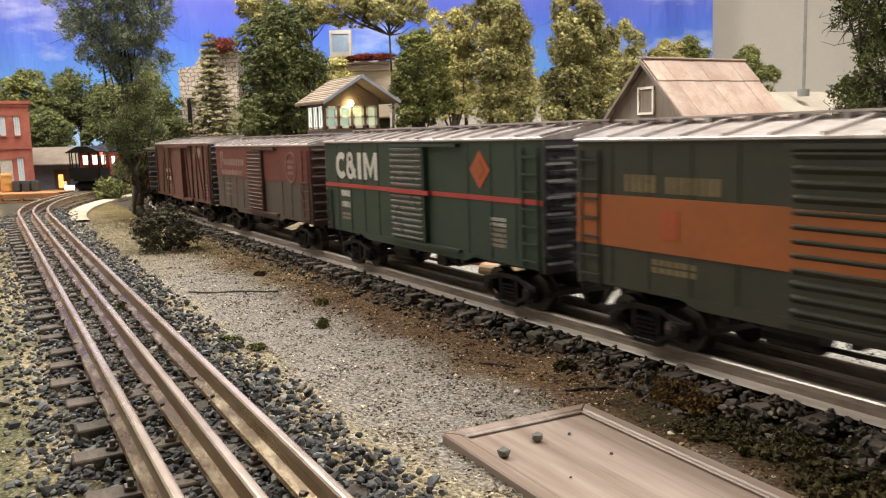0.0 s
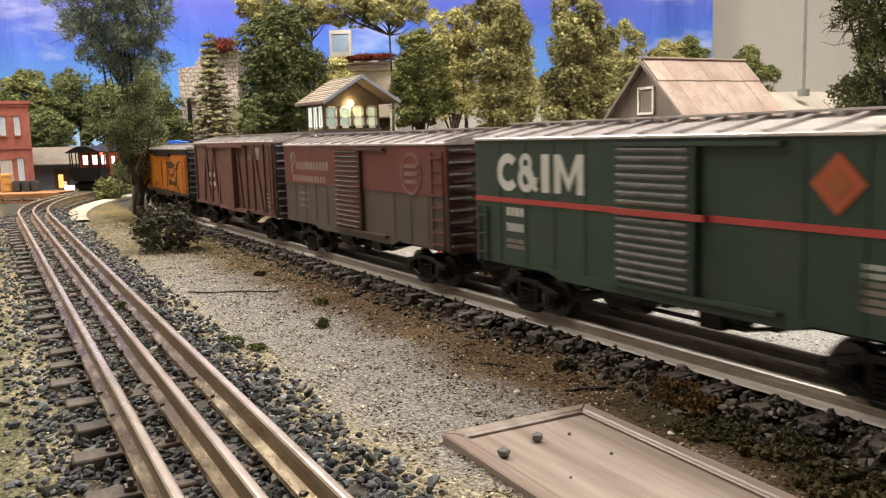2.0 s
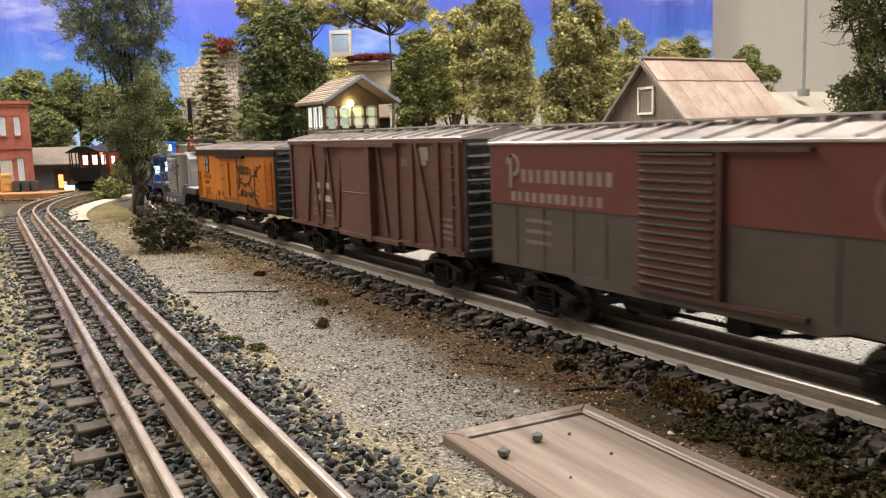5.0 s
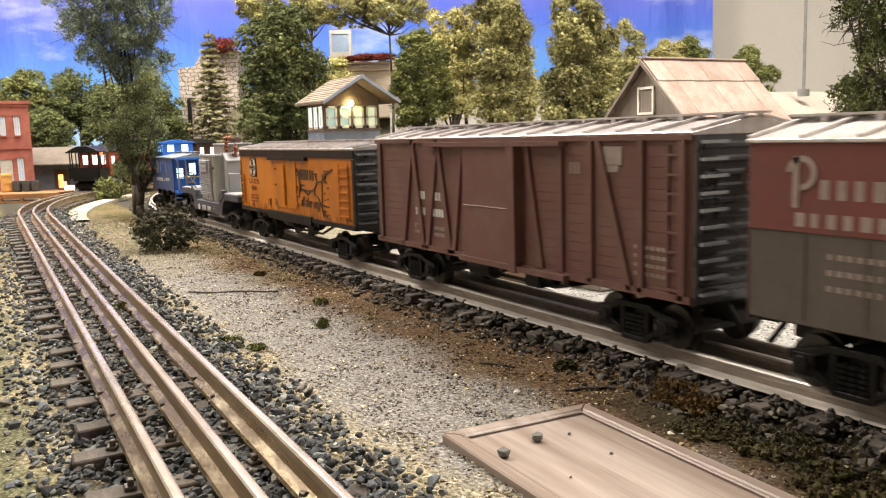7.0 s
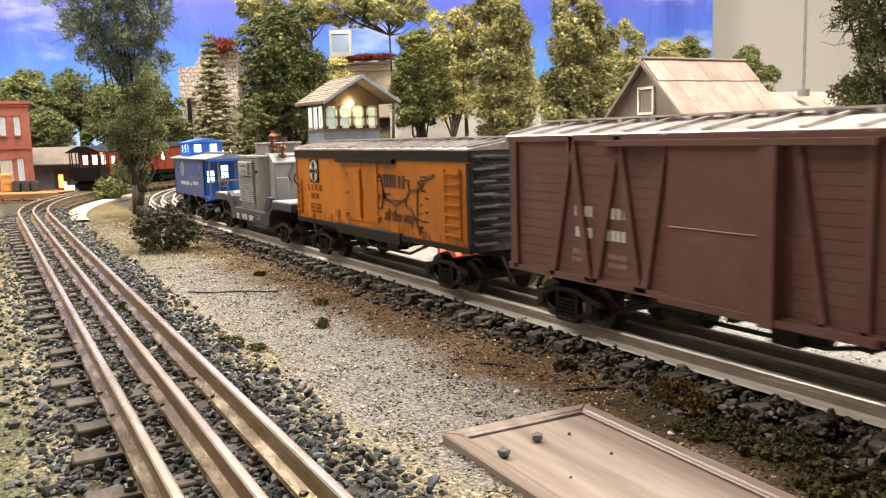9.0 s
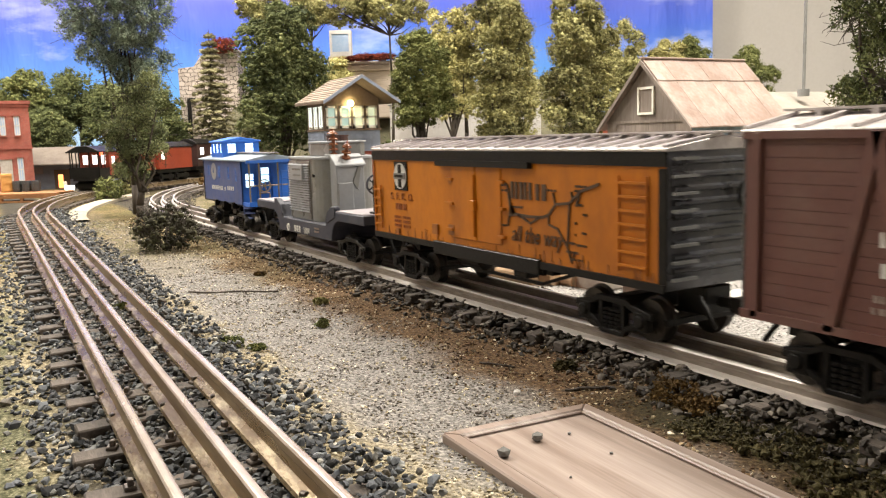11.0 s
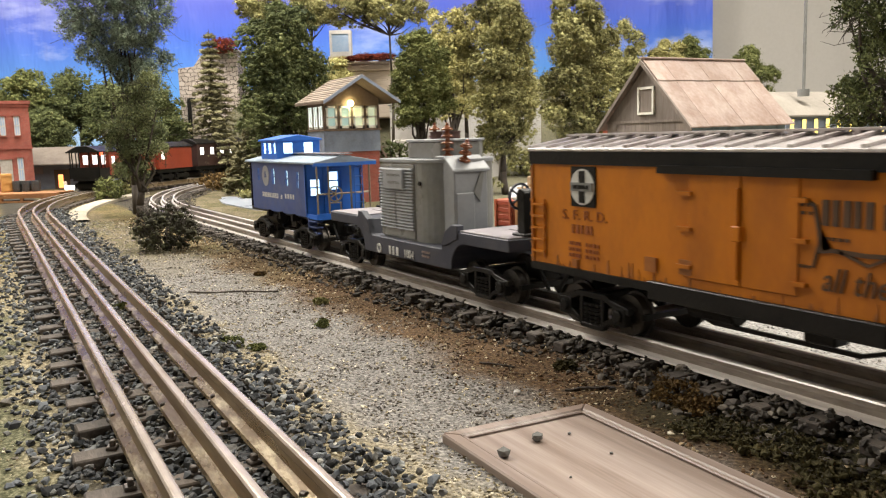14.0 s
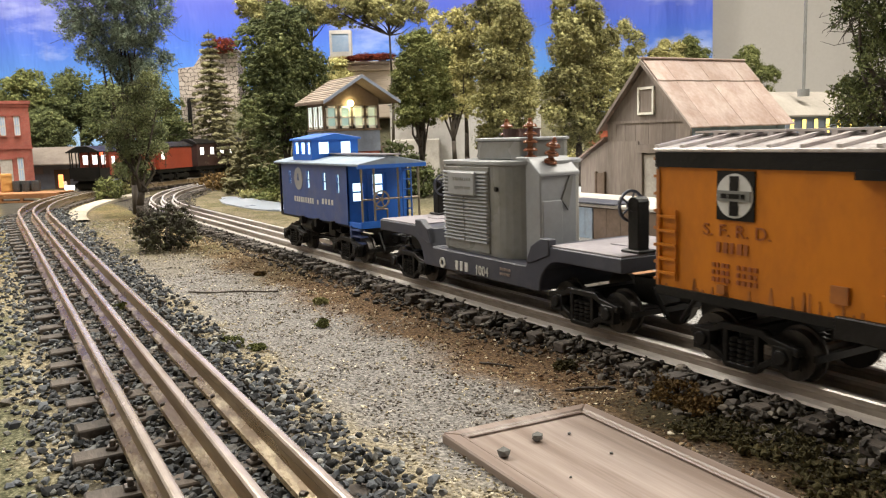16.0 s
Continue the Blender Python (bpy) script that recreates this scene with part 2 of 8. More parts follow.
M_YELLOW = surface("weathered_orange_yellow", (0.54, 0.180, 0.006), (0.47, 0.148, 0.005), 0.45, coarse=12, fine=300, relief=0.0001, dirt=(0.24, 0.075, 0.012), dirt_amount=0.55, stretch=(1.0, 1.0, 0.45), spec=0.35)
M_YELLOWD = surface("dirty_orange_band", (0.36, 0.125, 0.018), (0.27, 0.09, 0.016), 0.55, coarse=20, fine=300, relief=0.0001, dirt=(0.10, 0.05, 0.02), dirt_amount=0.5)
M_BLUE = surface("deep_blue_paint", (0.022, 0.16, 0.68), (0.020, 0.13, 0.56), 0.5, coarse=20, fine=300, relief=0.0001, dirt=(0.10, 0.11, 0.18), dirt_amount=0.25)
# darker, greyer blue than M_BLUE, for the caboose sides and steps
M_BLUESIDE = surface("darker_blue_paint", (0.060, 0.095, 0.260), (0.050, 0.078, 0.215), 0.6, coarse=20, fine=300, relief=0.0001, dirt=(0.15, 0.15, 0.18), dirt_amount=0.35)
M_TRGREY = surface("transformer_grey", (0.225, 0.228, 0.225), (0.175, 0.178, 0.176), 0.30, coarse=18, fine=300, relief=0.0001, dirt=(0.14, 0.12, 0.09), dirt_amount=0.35)
M_TRLIGHT = surface("light_grey_paint", (0.31, 0.325, 0.345), (0.26, 0.27, 0.29), 0.45, coarse=18, fine=300, relief=0.0001, dirt=(0.22, 0.20, 0.17), dirt_amount=0.25)
M_FLAT = surface("slate_grey_paint", (0.040, 0.044, 0.066), (0.031, 0.034, 0.052), 0.55, coarse=18, fine=300, relief=0.0001, dirt=(0.12, 0.115, 0.125), dirt_amount=0.22)
M_DECK = surface("dusty_deck", (0.31, 0.285, 0.31), (0.24, 0.22, 0.24), 0.6, coarse=18, fine=300, dirt=(0.18, 0.16, 0.15), dirt_amount=0.4)
M_WHITE = surface("white_lettering", (0.62, 0.62, 0.60), (0.52, 0.52, 0.50), 0.6, coarse=60, fine=500, relief=0)
M_PALE = surface("faded_lettering", (0.30, 0.24, 0.21), (0.22, 0.17, 0.15), 0.6, coarse=60, fine=500, relief=0)
M_DIM = surface("worn_off_lettering", (0.25, 0.14, 0.125), (0.17, 0.08, 0.07), 0.6, coarse=60, fine=500, relief=0)
M_GOLD = surface("faded_gold_lettering", (0.24, 0.19, 0.09), (0.18, 0.14, 0.07), 0.6, coarse=60, fine=500, relief=0)
M_REDLINE = surface("red_stripe_paint", (0.42, 0.05, 0.045), (0.36, 0.045, 0.04), 0.5, coarse=30, fine=400, relief=0)
M_REDMARK = surface("orange_red_mark", (0.40, 0.085, 0.03), (0.34, 0.07, 0.025), 0.5, coarse=30, fine=400, relief=0)
M_DARKMARK = surface("dark_brown_lettering", (0.055, 0.03, 0.015), (0.09, 0.045, 0.02), 0.6, coarse=60, fine=500, relief=0)
M_BROWNMARK = surface("faded_brown_lettering", (0.23, 0.058, 0.014), (0.30, 0.090, 0.014), 0.6, coarse=60, fine=500, relief=0)
M_COPPER = surface("glazed_insulator", (0.30, 0.115, 0.055), (0.17, 0.06, 0.03), 0.14, coarse=60, fine=500, relief=0)
M_BRASS = surface("tarnished_handrail", (0.36, 0.31, 0.24), (0.28, 0.24, 0.18), 0.4, 0.6, coarse=60, fine=500, relief=0)
M_PALEBLUE = surface("pale_blue_board", (0.30, 0.38, 0.48), (0.24, 0.30, 0.38), 0.75, coarse=40, fine=300, dirt=(0.20, 0.19, 0.18), dirt_amount=0.4)
M_WINGLOW = glow("lit_window", (0.72, 0.96, 1.0), 1.7)


# ---- mesh helpers ----
def box(bm, x0, x1, y0, y1, z0, z1):
    v = [bm.verts.new((x, y, z)) for x in (x0, x1) for y in (y0, y1) for z in (z0, z1)]
    for q in ((0, 1, 3, 2), (4, 6, 7, 5), (0, 4, 5, 1), (2, 3, 7, 6), (0, 2, 6, 4), (1, 5, 7, 3)):
        bm.faces.new([v[i] for i in q])


def rod(bm, a, b, r, n=8, r2=None, caps=True):
    a, b = Vector(a), Vector(b)
    w = (b - a).normalized()
    s = w.orthogonal().normalized()
    q = w.cross(s)
    r2 = r if r2 is None else r2
    ring = [[bm.verts.new(p + (s * math.cos(k) + q * math.sin(k)) * rr) for k in (2 * math.pi * i / n for i in range(n))] for p, rr in ((a, r), (b, r2))]
    for i in range(n):
        bm.faces.new((ring[0][i], ring[0][(i + 1) % n], ring[1][(i + 1) % n], ring[1][i]))
    if caps:
        bm.faces.new(ring[0][::-1])
        bm.faces.new(ring[1])


def prism(bm, profile, a, b, axis="y"):
    """A closed profile of (p, q) pushed from a to b along an axis; p, q are the two other axes in order."""
    def at(p, q, k):
        return {"x": (k, p, q), "y": (p, k, q), "z": (p, q, k)}[axis]
    r0 = [bm.verts.new(at(p, q, a)) for p, q in profile]
    r1 = [bm.verts.new(at(p, q, b)) for p, q in profile]
    n = len(profile)
    for i in range(n):
        bm.faces.new((r0[i], r0[(i + 1) % n], r1[(i + 1) % n], r1[i]))
    bm.faces.new(r0[::-1])
    bm.faces.new(r1)


def disc_ring(bm, c, r_out, r_in, y0, y1, n=24, a0=0.0, a1=2 * math.pi):
    """A ring, or a part of one, in the xz plane."""
    cx, cz = c
    full = abs(a1 - a0 - 2 * math.pi) < 1e-6
    rows = []
    for i in range(n if full else n + 1):
        a = a0 + (a1 - a0) * i / n
        rows.append([bm.verts.new((cx + r * math.cos(a), y, cz + r * math.sin(a))) for r, y in ((r_out, y0), (r_out, y1), (r_in, y1), (r_in, y0))])
    for i in range(len(rows) if full else len(rows) - 1):
        a, b = rows[i], rows[(i + 1) % len(rows)]
        for k in range(4):
            bm.faces.new((a[k], a[(k + 1) % 4], b[(k + 1) % 4], b[k]))


def finish(bm, bevel=0.0, segments=1):
    bmesh.ops.recalc_face_normals(bm, faces=bm.faces)
    if bevel:
        edges = [e for e in bm.edges if e.is_manifold and e.calc_face_angle(0) > 0.6]
        bmesh.ops.bevel(bm, geom=edges, offset=bevel, segments=segments, affect="EDGES", clamp_overlap=True)
    return bm


def part(name, bm, material, parent=None, label="", smooth=False):
    me = bpy.data.meshes.new(name)
    bm.to_mesh(me)
    bm.free()
    me.materials.append(material)
    if smooth:
        for f in me.polygons:
            f.use_smooth = True
    ob = new(name, me)
    ob.parent = parent
    return tagged(ob, label)


def quick(name, material, parent, boxes=(), rods=(), bevel=0.0, label=""):
    bm = bmesh.new()
    for b in boxes:
        box(bm, *b)
    for r in rods:
        rod(bm, *r)
    return part(name, finish(bm, bevel), material, parent, label)


def thing(name, label, category, m=None, group=""):
    ob = new(name)
    ob.empty_display_size = 0.02
    if m is not None:
        ob.matrix_world = m
    return tagged(ob, label, category, group)


def words(name, body, size, material, parent, place, stretch=1.0, shear=0.0, label=""):
    """Writing in the built-in font as a mesh, standing in the xz plane and facing -y."""
    cu = bpy.data.curves.new(name, "FONT")
    cu.body, cu.size, cu.extrude, cu.shear = body, size, 0.0002, shear
    cu.space_character = 1.05
    tmp = bpy.data.objects.new(name, cu)
    scene.collection.objects.link(tmp)
    me = bpy.data.meshes.new_from_object(tmp.evaluated_get(bpy.context.evaluated_depsgraph_get()))
    bpy.data.objects.remove(tmp)
    me.transform(Matrix.Translation(place) @ Matrix.Rotation(radians(90), 4, "X") @ Matrix.Diagonal((stretch, 1, 1, 1)))
    me.materials.clear()
    me.materials.append(material)
    ob = new(name, me)
    ob.parent = parent
    return tagged(ob, label)


def bars(name, material, parent, x0, x1, z0, z1, y, n, seed=1, label=""):
    """A line of writing as plain upright blocks of its size."""
    rnd = random.Random(seed)
    bm = bmesh.new()
    step = (x1 - x0) / n
    for i in range(n):
        k = step * rnd.uniform(0.45, 0.70)
        box(bm, x0 + i * step, x0 + i * step + k, y - 0.0002, y + 0.0006, z0, z1)
    return part(name, bm, material, parent, label)


def cloud_mesh(name, verts, faces, material, parent=None, kind="", label="", category=""):
    me = bpy.data.meshes.new(name)
    me.from_pydata(verts, [], faces)
    me.materials.append(material)
    ob = new(name, me)
    ob.parent = parent
    return tagged(ob, label, category, "", kind)


# ---- the tracks ----
MAIN_Y, CURVE_X, CURVE_R = 0.2611, -1.15, 1.1


def main_path(d):
    """Place and heading on the main line; d is x on the straight."""
    if d >= CURVE_X:
        return Vector((d, MAIN_Y, 0)), 0.0
    a = (CURVE_X - d) / CURVE_R
    return Vector((CURVE_X - CURVE_R * math.sin(a), MAIN_Y + CURVE_R * (1 - math.cos(a)), 0)), -a


NEAR_Z, NEAR_A = 0.005, math.atan(0.029)


def near_path(d):
    """The line beside the camera: nearly straight, then a wide curve."""
    if d >= CURVE_X:
        return Vector((d, 0.050 - 0.029 * d, NEAR_Z)), -NEAR_A
    a = NEAR_A + (CURVE_X - d) / CURVE_R
    return Vector((CURVE_X - CURVE_R * (math.sin(a) - math.sin(NEAR_A)), 0.0834 + CURVE_R * (math.cos(NEAR_A) - math.cos(a)), NEAR_Z)), -a


def ground_height(x, y):
    """The table's scenery: level by the main line, a low bed under the near line, a bank at the back."""
    z = -0.0125
    yn = 0.050 - 0.029 * x
    z += 0.005 * math.exp(-((y - yn) / 0.05) ** 2) if x > -1.6 else 0.0
    z += 0.0018 * noise.noise(Vector((x * 18, y * 18, 0))) + 0.0009 * noise.noise(Vector((x * 60, y * 60, 3)))
    u, v = x * RH.x + y * RH.y, x * FH.x + y * FH.y
    k = min(1.0, max(0.0, (v - 1.93) / 0.4)) * min(1.0, max(0.0, (u + 0.75) / 0.25)) * min(1.0, max(0.0, (0.62 - u) / 0.3))
    return z + 0.24 * k * k * (3 - 2 * k)


def build_ground():
    xs = np.concatenate([np.arange(-3.6, -1.5, 0.05), np.arange(-1.5, 0.2, 0.0125), np.arange(0.2, 1.6, 0.05)])
    ys = np.concatenate([np.arange(-1.2, -0.2, 0.05), np.arange(-0.2, 0.5, 0.0125), np.arange(0.5, 2.9, 0.05)])
    verts = [(x, y, ground_height(x, y)) for x in xs for y in ys]
    n = len(ys)

    def inside(i, j):
        return all(-2.58 < x * RH.x + y * RH.y < 2.58 and -1.58 < x * FH.x + y * FH.y < 2.78 for x in (xs[i], xs[i + 1]) for y in (ys[j], ys[j + 1]))

    faces = [(i * n + j, (i + 1) * n + j, (i + 1) * n + j + 1, i * n + j + 1) for i in range(len(xs) - 1) for j in range(n - 1) if inside(i, j)]
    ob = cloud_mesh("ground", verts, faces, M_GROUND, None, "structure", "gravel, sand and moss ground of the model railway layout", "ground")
    for f in ob.data.polygons:
        f.use_smooth = True
    return ob


RAIL_PROFILE = [(-0.0014, -0.0008), (-0.0010, -0.0002), (-0.0005, 0.0), (0.0005, 0.0), (0.0010, -0.0002), (0.0014, -0.0008), (0.0014, -0.0021), (0.0007, -0.0030), (0.0007, -0.0051), (0.0034, -0.0060), (0.0037, -0.0069), (-0.0037, -0.0069), (-0.0034, -0.0060), (-0.0007, -0.0051), (-0.0007, -0.0030), (-0.0014, -0.0021)]
TALL_PROFILE = [(a * 1.06, z * 1.45 if z < -0.0009 else z) for a, z in RAIL_PROFILE]
HEAD, FOOT = {0, 1, 2, 3, 4}, {9, 11, 12}    # faces of that profile


def sweep(path, d0, d1, step, offset, profile):
    ds = np.arange(d0, d1 + step / 2, step)
    verts, faces, n = [], [], len(profile)
    for d in ds:
        p, h = path(float(d))
        side = Vector((-math.sin(h), math.cos(h), 0))
        for a, z in profile:
            verts.append(p + side * (offset + a) + Vector((0, 0, z)))
    for i in range(len(ds) - 1):
        for k in range(n):
            faces.append((i * n + k, i * n + (k + 1) % n, (i + 1) * n + (k + 1) % n, (i + 1) * n + k))
    return verts, faces


def build_track(path, d0, d1, label, seed, steels, pitch, half, profile, deep):
    root = thing("railway_track", label, "track")
    rnd = random.Random(seed)
    for off in (-0.0169, 0.0, 0.0169):
        v, f = sweep(path, d0, d1, 0.02, off, profile)
        rail = cloud_mesh("rail", v, f, steels[0], root)
        rail.data.materials.append(steels[1])
        rail.data.materials.append(steels[2])
        n = len(RAIL_PROFILE)
        rail.data.polygons.foreach_set("material_index", [0 if i % n in HEAD else 2 if i % n in FOOT else 1 for i in range(len(f))])
    bm = bmesh.new()
    box(bm, -half, half, -0.033, 0.033, -0.0045, 0)
    finish(bm, 0.0005)
    me = bpy.data.meshes.new("tie")
    bm.to_mesh(me)
    bm.free()
    me.materials.append(M_TIE)
    spike = bmesh.new()
    k = deep / 0.0071
    box(spike, -0.0014 * k, 0.0014 * k, -0.0016, 0.0016, -0.0005, 0.0011)
    box(spike, -0.0008 * k, 0.0008 * k, -0.0007, 0.0010, 0.0009, 0.0020 * k)
    finish(spike, 0.0003)
    sm = bpy.data.meshes.new("spike")
    spike.to_mesh(sm)
    spike.free()
    sm.materials.append(M_RAILDARK)
    d = d0
    while d < d1:
        p, h = path(d)
        tie = new("tie", me)
        tie.parent = root
        tie.matrix_world = Matrix.Translation(p + Vector((0, rnd.uniform(-0.002, 0.002), -deep - rnd.uniform(0, 0.0006)))) @ Matrix.Rotation(h + rnd.uniform(-0.05, 0.05), 4, "Z")
        if d > -1.0:
            for off in (-0.0169, 0.0, 0.0169):
                for s in (-1, 1):
                    sp = new("spike", sm)
                    sp.parent = tie
                    sp.location = (rnd.uniform(-0.0015, 0.0015), off + s * 0.0046, 0.0)
                    sp.rotation_euler = (0, 0, rnd.uniform(-0.5, 0.5))
        d += pitch * rnd.uniform(0.88, 1.15)
    return root


ICO = [(0, 0, 1)] + [(0.894 * math.cos(k * 1.2566), 0.894 * math.sin(k * 1.2566), 0.447) for k in range(5)] + [(0.894 * math.cos(k * 1.2566 + 0.628), 0.894 * math.sin(k * 1.2566 + 0.628), -0.447) for k in range(5)] + [(0, 0, -1)]
ICO_TRI = [(0, 1 + k, 1 + (k + 1) % 5) for k in range(5)] + [(1 + k, 6 + k, 1 + (k + 1) % 5) for k in range(5)] + [(1 + (k + 1) % 5, 6 + k, 6 + (k + 1) % 5) for k in range(5)] + [(11, 6 + (k + 1) % 5, 6 + k) for k in range(5)]
OCTA = [(1, 0, 0), (-1, 0, 0), (0, 1, 0), (0, -1, 0), (0, 0, 1), (0, 0, -1)]
OCTA_TRI = [(4, 0, 2), (4, 2, 1), (4, 1, 3), (4, 3, 0), (5, 2, 0), (5, 1, 2), (5, 3, 1), (5, 0, 3)]


def pebbles(name, places, sizes, material, label, seed, flat=0.75, fine=False):
    """Loose broken chips, each turned its own way, joined."""
    rnd = np.random.RandomState(seed)
    base, tri = (np.array(OCTA, float), np.array(OCTA_TRI)) if fine else (np.array(ICO, float), np.array(ICO_TRI))
    n, k = len(places), len(base)
    v = base[None] * rnd.uniform(0.55, 1.25, (n, k, 1)) + rnd.uniform(-0.22, 0.22, (n, k, 3))
    v *= rnd.uniform(0.55, 1.3, (n, 1, 3))
    q = rnd.normal(0, 1, (n, 4))
    w, x, y, z = (q / np.linalg.norm(q, axis=1)[:, None]).T
    turn = np.stack([1 - 2 * (y * y + z * z), 2 * (x * y - z * w), 2 * (x * z + y * w), 2 * (x * y + z * w), 1 - 2 * (x * x + z * z), 2 * (y * z - x * w), 2 * (x * z - y * w), 2 * (y * z + x * w), 1 - 2 * (x * x + y * y)], -1).reshape(n, 3, 3)
    v = np.einsum("nij,nkj->nki", turn, v)
    v[:, :, 2] *= flat
    v = v * np.asarray(sizes)[:, None, None] + np.asarray(places)[:, None, :]
    f = (tri[None] + k * np.arange(n)[:, None, None]).reshape(-1, 3)
    return cloud_mesh(name, v.reshape(-1, 3).tolist(), f.tolist(), material, None, "stuff", label, "gravel")


def build_ballast():
    rnd = random.Random(5)
    for path, label, seed, n, front, wide, stone in ((near_path, "dark blue-grey ballast chips heaped between and beside the rails", 1, 24000, 0.052, 0.025, M_BALLAST), (main_path, "dark sooty ballast chips along the main line", 2, 22000, 0.050, 0.029, M_SOOTY)):
        pts, sz = [], []
        for i in range(n):
            d = -0.02 - (1.30 if path is near_path else 1.75) * rnd.random() ** 1.9
            p, h = path(d)
            off = rnd.gauss(0, wide)
            if abs(off) > front:
                continue
            if min(abs(off), abs(off - 0.0169), abs(off + 0.0169)) < 0.0035:
                continue
            side = Vector((-math.sin(h), math.cos(h), 0))
            q = p + side * off
            top = p.z - ((0.0150 if off < -0.0185 else 0.0138 if off < 0.0185 else 0.0100) if path is near_path else 0.0100) + 0.0026 * rnd.random()
            z = max(ground_height(q.x, q.y), top - max(0.0, abs(off) - 0.03) * 0.25)
            pts.append((q.x, q.y, z + 0.0006))
            sz.append(rnd.uniform(0.0008, 0.0019) * (1.35 if rnd.random() < 0.12 else 1.0))
        pebbles("ballast", pts, sz, stone, label, seed)


def build_grit():
    rnd = random.Random(9)
    groups = {"grey": [], "sand": [], "earth": [], "pale": []}
    for i in range(62000):
        x = -0.08 - 1.1 * rnd.random() ** 1.6
        y = rnd.uniform(0.075, 0.25) if rnd.random() < 0.85 else rnd.uniform(-0.12, 0.03)
        w = y + 0.03 * noise.noise(Vector((x * 22, y * 22, 1))) + rnd.gauss(0, 0.008)
        key = "sand" if w < 0.118 else "grey" if w < 0.180 else "earth"
        if rnd.random() < (0.14 if key == "grey" else 0.22):
            key = "sand" if key != "sand" else "grey"
        # thinner grit over the corner whose shade is painted into the ground
        if x > -0.22 and w > 0.190 and rnd.random() < 0.8:
            continue
        groups[key].append((x, y, ground_height(x, y)))
    for i in range(8000):
        x, y = rnd.uniform(-0.5, -0.05), rnd.uniform(0.30, 0.50)
        groups["pale"].append((x, y, ground_height(x, y)))
    for key, mat_, label in (("grey", M_GREYGRIT, "fine grey gravel of the yard"), ("sand", M_SANDGRIT, "coarse sandy grit beside the near line"), ("earth", M_EARTHGRIT, "brown earthy grit along the main line"), ("pale", M_PALEGRIT, "pale grey gravel of the lot behind the main line")):
        pts = groups[key]
        pebbles("gravel", pts, [rnd.uniform(0.0004, 0.0010) * (1.6 if rnd.random() < 0.05 else 1) for _ in pts], mat_, label, 3 + len(key), fine=True)


build_ground()
build_track(near_path, -3.0, 0.12, "three-rail model track with tarnished steel rails on dark ties", 1, (M_RAIL, M_RAILWEB, M_RAILFOOT), 0.0310, 0.0046, TALL_PROFILE, 0.0102)
build_track(main_path, -2.6, 0.35, "three-rail model main line with worn bright rail heads", 2, (M_MAINHEAD, M_MAINWEB, M_MAINHEAD), 0.0210, 0.0038, RAIL_PROFILE, 0.0071)
build_ballast()
build_grit()


# ---- the room ----
def build_room():
    for nm, b, m_, lab in (("wall_back", (-2.6, 2.6, 2.80, 2.90, -1.0, 1.5), M_WALL, "off-white painted wall behind the layout"),
                           ("wall_front", (-2.6, 2.6, -1.7, -1.6, -1.0, 1.5), M_WALL, "off-white painted wall"),
                           ("wall_left", (-2.7, -2.6, -1.7, 2.9, -1.0, 1.5), M_WALL, "off-white painted wall"),
                           ("wall_right", (2.6, 2.7, -1.7, 2.9, -1.0, 1.5), M_WALL, "off-white painted wall")):
        ob = quick(nm, m_, None, [b])
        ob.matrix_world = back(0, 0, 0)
        tagged(ob, lab, "wall", "", "structure")
    ob = quick("ceiling", M_CEIL, None, [(-2.7, 2.7, -1.7, 2.9, 1.5, 1.58)])
    ob.matrix_world = back(0, 0, 0)
    tagged(ob, "plain off-white ceiling", "ceiling", "", "structure")
    ob = quick("floor", M_CARPET, None, [(-2.7, 2.7, -1.7, 2.9, -1.08, -1.0)])
    ob.matrix_world = back(0, 0, 0)
    tagged(ob, "dark carpet floor", "floor", "", "structure")
    # the sky sheet hangs in soft folds before the wall
    us = np.linspace(-2.3, 0.868, 90)
    zs = np.linspace(-0.02, 0.95, 12)
    verts, faces = [], []
    for side in (0.0, 0.002):
        for u in us:
            for z in zs:
                k = 0.012 * math.sin(u * 9) + 0.006 * math.sin(u * 31 + 2) + 0.004 * math.sin(u * 55 + z * 6)
                verts.append((u, 2.70 + k + side, z))
    n, m_ = len(zs), len(us) * len(zs)
    for s in (0, 1):
        for i in range(len(us) - 1):
            for j in range(n - 1):
                q = [s * m_ + i * n + j, s * m_ + (i + 1) * n + j, s * m_ + (i + 1) * n + j + 1, s * m_ + i * n + j + 1]
                faces.append(q if s == 0 else q[::-1])
    ob = cloud_mesh("backdrop", verts, faces, M_SKY, None, "structure", "blue printed sky sheet with clouds, hung in creases", "backdrop")
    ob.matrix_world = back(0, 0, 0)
    for f in ob.data.polygons:
        f.use_smooth = True
    for u, v, z, sx, sy, watts in LAMPS:
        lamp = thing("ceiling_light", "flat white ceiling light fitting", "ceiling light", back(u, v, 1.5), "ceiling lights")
        a, c = sx / 2 + 0.03, sy / 2 + 0.03
        quick("housing", M_CEIL, lamp, [(-a, a, -c, c, -0.05, 0.0)], bevel=0.008)
        quick("diffuser", glow("lamp_diffuser", (1.0, 0.92, 0.8), 1.5), lamp, [(-a + 0.02, a - 0.02, -c + 0.02, c - 0.02, -0.058, -0.05)])


build_room()


# ---- the train ----
SIDE = 0.0299       # half the width of a car
WHEEL_R = 0.0088
wheelsets = []      # (wheelset, place on its truck)


